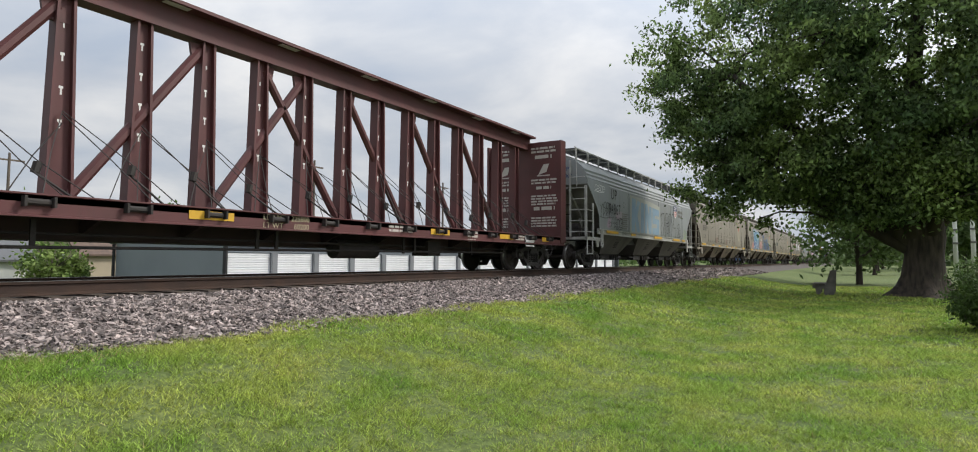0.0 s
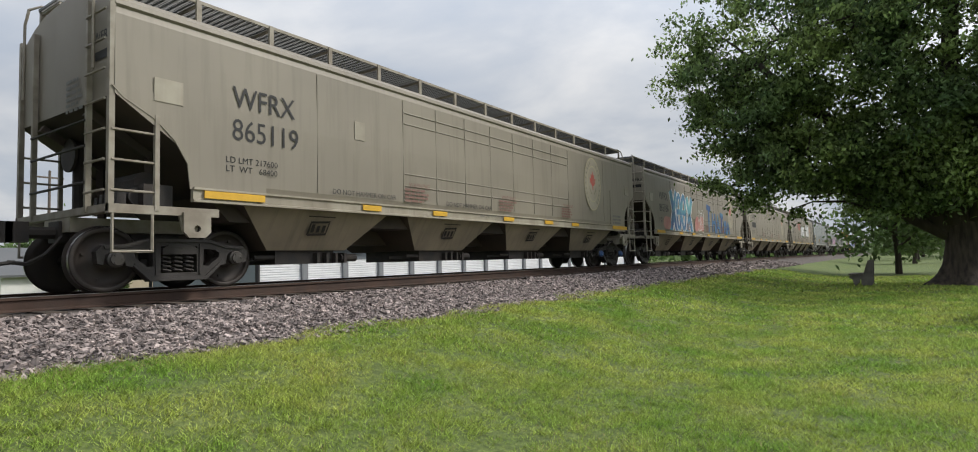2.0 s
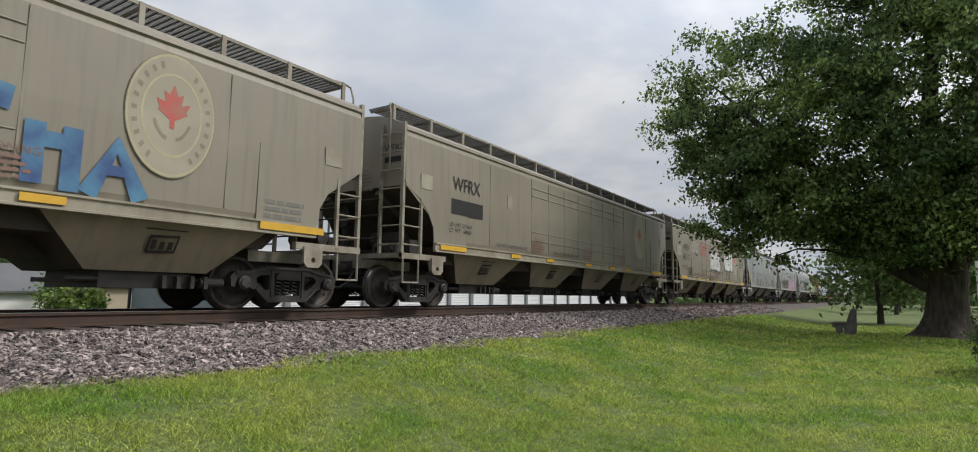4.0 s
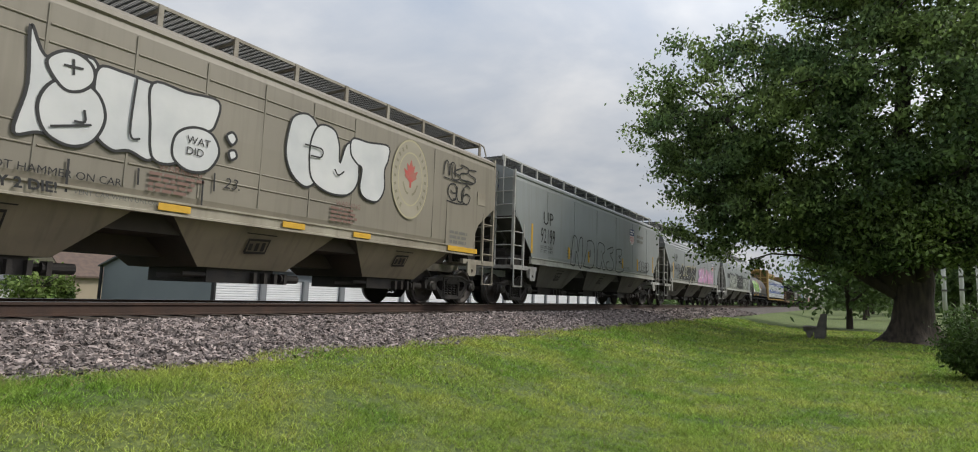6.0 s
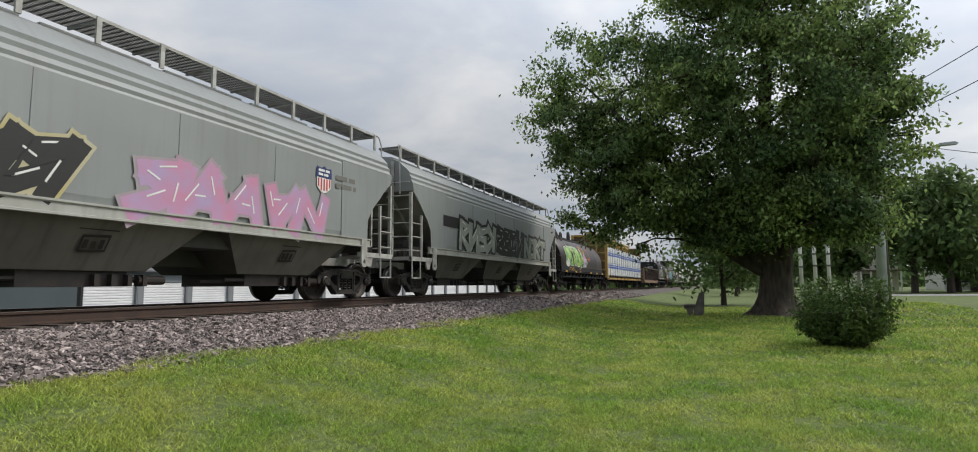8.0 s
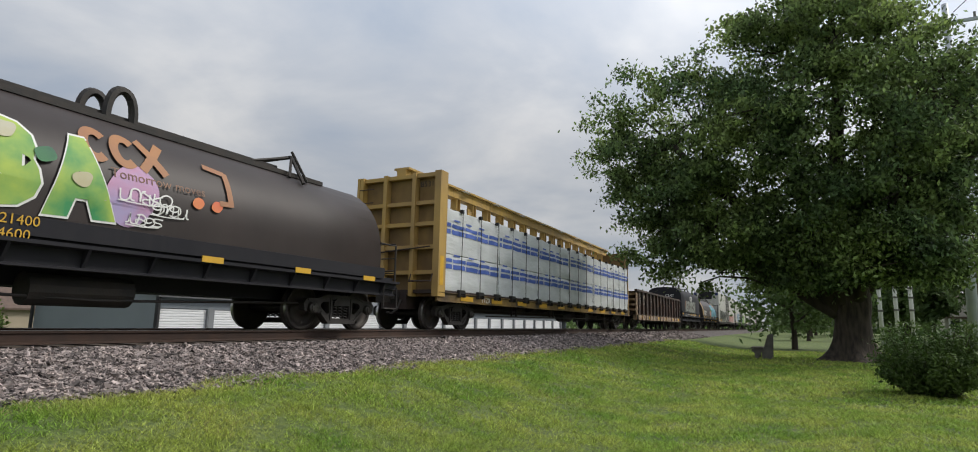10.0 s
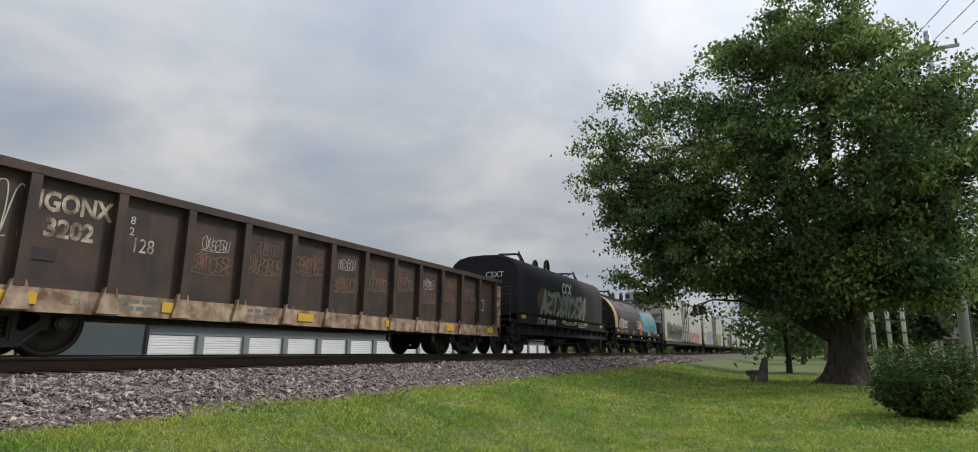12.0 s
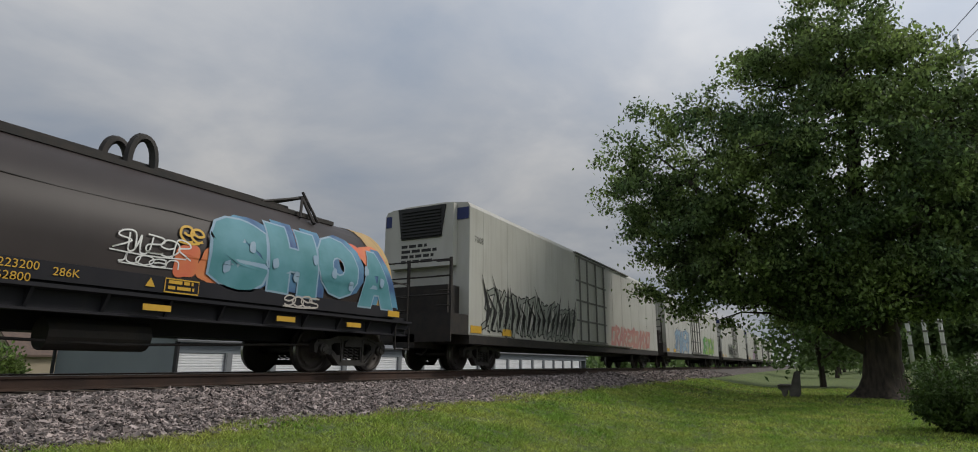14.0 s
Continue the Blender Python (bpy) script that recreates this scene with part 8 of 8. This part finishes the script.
house(-49.5, 13.4, 5, 4, 1.95, M["trim_white"], M["roof_metal"], "small white garden shed", porch=False)


# ---- street: road, poles, lamp, wires ----
def street():
    bm = B()
    box(bm, 8, 140, 51, 58, 0.2, ground_z(20, 54) + 0.03)
    tagged(new("road", to_mesh(bm, "road", M["road"])), "pale asphalt road beyond the lawn", "road", kind="structure")
    M["pole_steel"] = material("galvanised_pole", (0.46, 0.50, 0.54), 0.5, 0.0, (0.38, 0.41, 0.45), 2, 0.7)
    M["pole_wood"] = material("weathered_pole_wood", (0.10, 0.08, 0.065), 0.9, 0, (0.15, 0.125, 0.10), 3, 0.8, bump=0.4, stretch=(3, 3, 0.3))
    M["wire"] = material("black_wire", (0.02, 0.02, 0.022), 0.6)
    g = ground_z(6.8, 32)
    t = thing("steel_pole", "tall leaning galvanised steel utility pole", "utility pole", pose(6.8, 32, g - 0.2))
    bm = B()
    limb(bm, [(0, 0, 0), (0.10, 0, 4.6), (0.2, 0, 9), (0.26, 0, 16.0)], 0.22, 0.13, 12)
    part("shaft", bm, M["pole_steel"], t, smooth=True)
    bm = B()
    box(bm, -0.9, 1.4, -0.06, 0.06, 15.0, 15.14)
    part("crossarm", bm, M["pole_steel"], t)
    for xx in (-0.8, 0.25, 1.3):
        bm = B()
        rod(bm, (xx, 0, 15.14), (xx, 0, 15.4), 0.05, 8)
        part("insulator", bm, M["p_grey_print"], t)
    gx, gy = 7.25, 33.2
    g2 = ground_z(gx, gy)
    t = thing("street_lamp", "dark wooden pole carrying a long street lamp arm", "street lamp", pose(gx, gy, g2 - 0.1))
    bm = B()
    limb(bm, [(0, 0, 0), (0.02, 0, 5), (0.0, 0, 10.2)], 0.17, 0.11, 10)
    part("shaft", bm, M["pole_wood"], t, smooth=True)
    bm = B()
    pipe(bm, [(0.1, 0, 6.3), (0.9, 0, 6.9), (1.9, 0, 7.35), (2.6, 0, 7.5)], 0.035)
    pipe(bm, [(0.1, 0, 6.8), (0.9, 0, 7.05), (1.9, 0, 7.37)], 0.025)
    part("arm", bm, M["pole_steel"], t)
    bm = B()
    prism(bm, [(2.5, 7.44), (3.2, 7.46), (3.25, 7.52), (3.1, 7.6), (2.5, 7.57)], "y", -0.13, 0.13)
    part("lamp_head", bm, M["pole_steel"], t, "grey lamp head")
    for k, (x, y, hh) in enumerate(((4.96, 45, 6.0), (5.87, 45.5, 6.2), (6.76, 46, 6.0))):
        t = thing("white_post", "plain pale grey steel post", "post", pose(x, y, ground_z(x, y) - 0.1), group="pale posts")
        bm = B()
        limb(bm, [(0, 0, 0), (0, 0, hh * 0.5), (0.0, 0, hh)], 0.13, 0.11, 10)
        part("shaft", bm, M["trim_white"], t, smooth=True)
        for z in (2.2, 3.0, 3.6):
            part("band", box(B(), -0.15, 0.15, -0.16, -0.11, z, z + 0.12), M["p_grey_print"], t)
    # sagging wires over the verge towards the viewer's side
    ends = [((6.3, 32, 15.9), (16, -30, 14.5)), ((7.35, 32, 15.9), (17.2, -30, 14.5)), ((8.4, 32, 15.9), (18.4, -30, 14.5)), ((7.25, 33.2, 8.9), (14, -30, 8.0)), ((7.25, 33.2, 10.1), (15.2, -30, 9.4)), ((7.25, 33.2, 8.4), (60, 64, 7.5))]
    for a, b in ends:
        cu = []
        for i in range(17):
            s = i / 16
            cu.append((a[0] + (b[0] - a[0]) * s, a[1] + (b[1] - a[1]) * s, a[2] + (b[2] - a[2]) * s - 1.1 * 4 * s * (1 - s)))
        bm = B()
        pipe(bm, cu, 0.016, 4)
        tagged(new("overhead_wire", to_mesh(bm, "overhead_wire", M["wire"])), "thin black overhead wire strung from the poles", "wire", group="overhead wires")
    # poles behind the track
    for x, y, hh in ((-45, 39.7, 11.6), (-44, 59.5, 11.6), (-46, 95, 12), (-62, 21, 11)):
        g = ground_z(x, y)
        t = thing("utility_pole", "dark wooden utility pole with a crossarm", "utility pole", pose(x, y, g), group="poles behind the track")
        bm = B()
        limb(bm, [(0, 0, 0), (0, 0, hh * 0.5), (0, 0, hh)], 0.16, 0.1, 9)
        part("shaft", bm, M["pole_wood"], t)
        bm = B()
        box(bm, -0.06, 0.06, -1.1, 1.1, hh - 0.7, hh - 0.56)
        part("crossarm", bm, M["pole_wood"], t)


street()


# ---- sleepers under the rails ----
def sleepers():
    bm = B()
    box(bm, -1.3, 1.3, -0.115, 0.115, -0.17, 0.0)
    me = to_mesh(bm, "sleeper", M["tie"])
    bed = bpy.data.objects["ballast_bed"]
    for i in range(120):
        ob = new("sleeper", me)
        ob.parent = bed
        ob.matrix_basis = pose(TRACK_X + 0.03 * math.sin(i * 3.1), -6 + i * 0.53, RAIL_Z - 0.192)


sleepers()


# ---- loose stones and grass, the fine cover ----
def bed_z(x):
    zt = RAIL_Z - 0.19
    d = x - TRACK_X
    if d < 1.9:
        return zt - 0.03
    if d < 3.6:
        return zt - 0.03 + (0.68 - zt + 0.03) * (d - 1.9) / 1.7
    return 0.68 + (0.60 - 0.68) * min(1.0, (d - 3.6) / 0.35)


def stones():
    """Broken rock: six-sided wedges with sharp edges, longer than high."""
    base = np.array([(u, v, w) for u in (-1, 1) for v in (-1, 1) for w in (-1, 1)], dtype=float)
    tris = np.array([(0, 1, 3), (0, 3, 2), (4, 6, 7), (4, 7, 5), (0, 4, 5), (0, 5, 1), (2, 3, 7), (2, 7, 6), (0, 2, 6), (0, 6, 4), (1, 5, 7), (1, 7, 3)])
    rng = np.random.default_rng(11)
    spots = []
    for y0, y1, dens, big in ((-2, 2, 700, 1.1), (2, 13, 1800, 0.92), (13, 24, 1000, 1.2), (24, 50, 220, 2.0)):
        n = int((y1 - y0) * 2.6 * dens)
        ys = rng.uniform(y0, y1, n)
        xs = TRACK_X + 1.25 + rng.uniform(0, 1, n) * 2.68
        xs += 0.12 * np.sin(ys * 1.7) * (xs > TRACK_X + 3.4) + rng.normal(size=n) * 0.05
        spots += [(a, b, big) for a, b in zip(xs, ys)]
    n = len(spots)
    verts = np.empty((n, len(base), 3), dtype=np.float32)
    sizes = np.exp(rng.normal(size=n) * 0.26) * 0.0165
    for i, (x, y, k) in enumerate(spots):
        s = sizes[i] * k
        q = base * (1 + rng.uniform(-0.7, 0.25, (8, 3))) * (s * np.array([rng.uniform(1.1, 2.0), rng.uniform(0.7, 1.3), rng.uniform(0.3, 0.7)]))
        a, t, r = rng.uniform(0, 6.28), rng.normal() * 0.55, rng.normal() * 0.4
        c, sn = math.cos(a), math.sin(a)
        q = q @ np.array([[1, 0, 0], [0, math.cos(t), -math.sin(t)], [0, math.sin(t), math.cos(t)]]) @ np.array([[math.cos(r), 0, math.sin(r)], [0, 1, 0], [-math.sin(r), 0, math.cos(r)]]) @ np.array([[c, -sn, 0], [sn, c, 0], [0, 0, 1]])
        zz = max(bed_z(x), ground_z(x, y)) if x < TRACK_X + 3.95 else ground_z(x, y)
        verts[i] = q + (x, y, zz + s * rng.uniform(0.0, 1.1) - (0.03 if x < TRACK_X + 1.75 else 0.0))
    faces = (tris[None] + (np.arange(n) * len(base))[:, None, None]).reshape(-1, 3)
    ob = new("ballast_stones", tri_mesh("ballast_stones", verts.reshape(-1, 3), faces, M["rock"]))
    tagged(ob, "loose grey and pinkish crushed ballast stones", "ballast stones", kind="stuff")


def grass():
    rng = np.random.default_rng(17)
    P = []
    for (r0, r1, dens, hgt, wid) in ((3.2, 7.5, 5200, 0.04, 0.009), (7.5, 13, 2300, 0.046, 0.015), (13, 22, 800, 0.054, 0.028), (22, 36, 220, 0.06, 0.05)):
        a0, a1 = math.radians(-76), math.radians(24)
        n = int(0.5 * (r1 ** 2 - r0 ** 2) * (a1 - a0) * dens)
        r = np.sqrt(rng.uniform(r0 ** 2, r1 ** 2, n))
        a = rng.uniform(a0, a1, n)
        x, y = r * np.sin(a), r * np.cos(a)
        keep = (x > TRACK_X + 3.75 + 0.18 * np.sin(y * 1.9) + 0.12 * np.sin(y * 4.7)) & (x < 9)
        x, y = x[keep], y[keep]
        tuft = np.array([0.7 * noise.noise((u * 1.7, v * 1.7, 0)) + 0.9 * noise.noise((u * 7.5, v * 7.5, 3)) for u, v in zip(x, y)])
        stand = tuft > rng.uniform(-0.9, 0.3, len(x))
        x, y, tuft = x[stand], y[stand], tuft[stand]
        edge = np.clip(1 - (x - (TRACK_X + 3.75)) / 0.6, 0, 1)
        P.append((x, y, hgt * (1 + 0.9 * tuft + 0.9 * edge * rng.uniform(0, 1, len(x))), np.full(len(x), wid)))
    x, y, h, w = (np.concatenate(c) for c in zip(*P))
    z = np.array([ground_z(u, v) + 0.025 * noise.noise((u * 0.5, v * 0.5, 0)) for u, v in zip(x, y)]) - 0.006
    n = len(x)
    a = rng.uniform(0, 6.28, n)
    lean = rng.normal(size=(n, 2)) * 0.9 * h[:, None]
    dx, dy = np.cos(a) * w * 0.5, np.sin(a) * w * 0.5
    h = h * rng.uniform(0.6, 1.3, n)
    v = np.stack([np.stack([x - dx, y - dy, z], 1), np.stack([x + dx, y + dy, z], 1), np.stack([x + lean[:, 0], y + lean[:, 1], z + h], 1)], 1).reshape(-1, 3)
    # dry blades, more of them along the stones and in worn patches
    worn = np.array([noise.noise((u * 0.7, q * 0.7, 9)) for u, q in zip(x, y)])
    dry = rng.uniform(0, 1, n) < 0.025 + 0.3 * np.clip(1 - (x - (TRACK_X + 3.75)) / 0.6, 0, 1) + 0.10 * np.clip(worn * 2 - 0.3, 0, 1)
    v = v.reshape(n, 3, 3)
    for name, pick, mt, text in (("grass_blades", ~dry, M["blade"], "short mown green grass blades with paler patches"), ("dry_grass", dry, M["straw"], "scattered pale dry grass blades in the lawn")):
        q = v[pick].reshape(-1, 3)
        tagged(new(name, tri_mesh(name, q, np.arange(len(q)).reshape(-1, 3), mt)), text, "grass", kind="stuff")


stones()
grass()


motions()
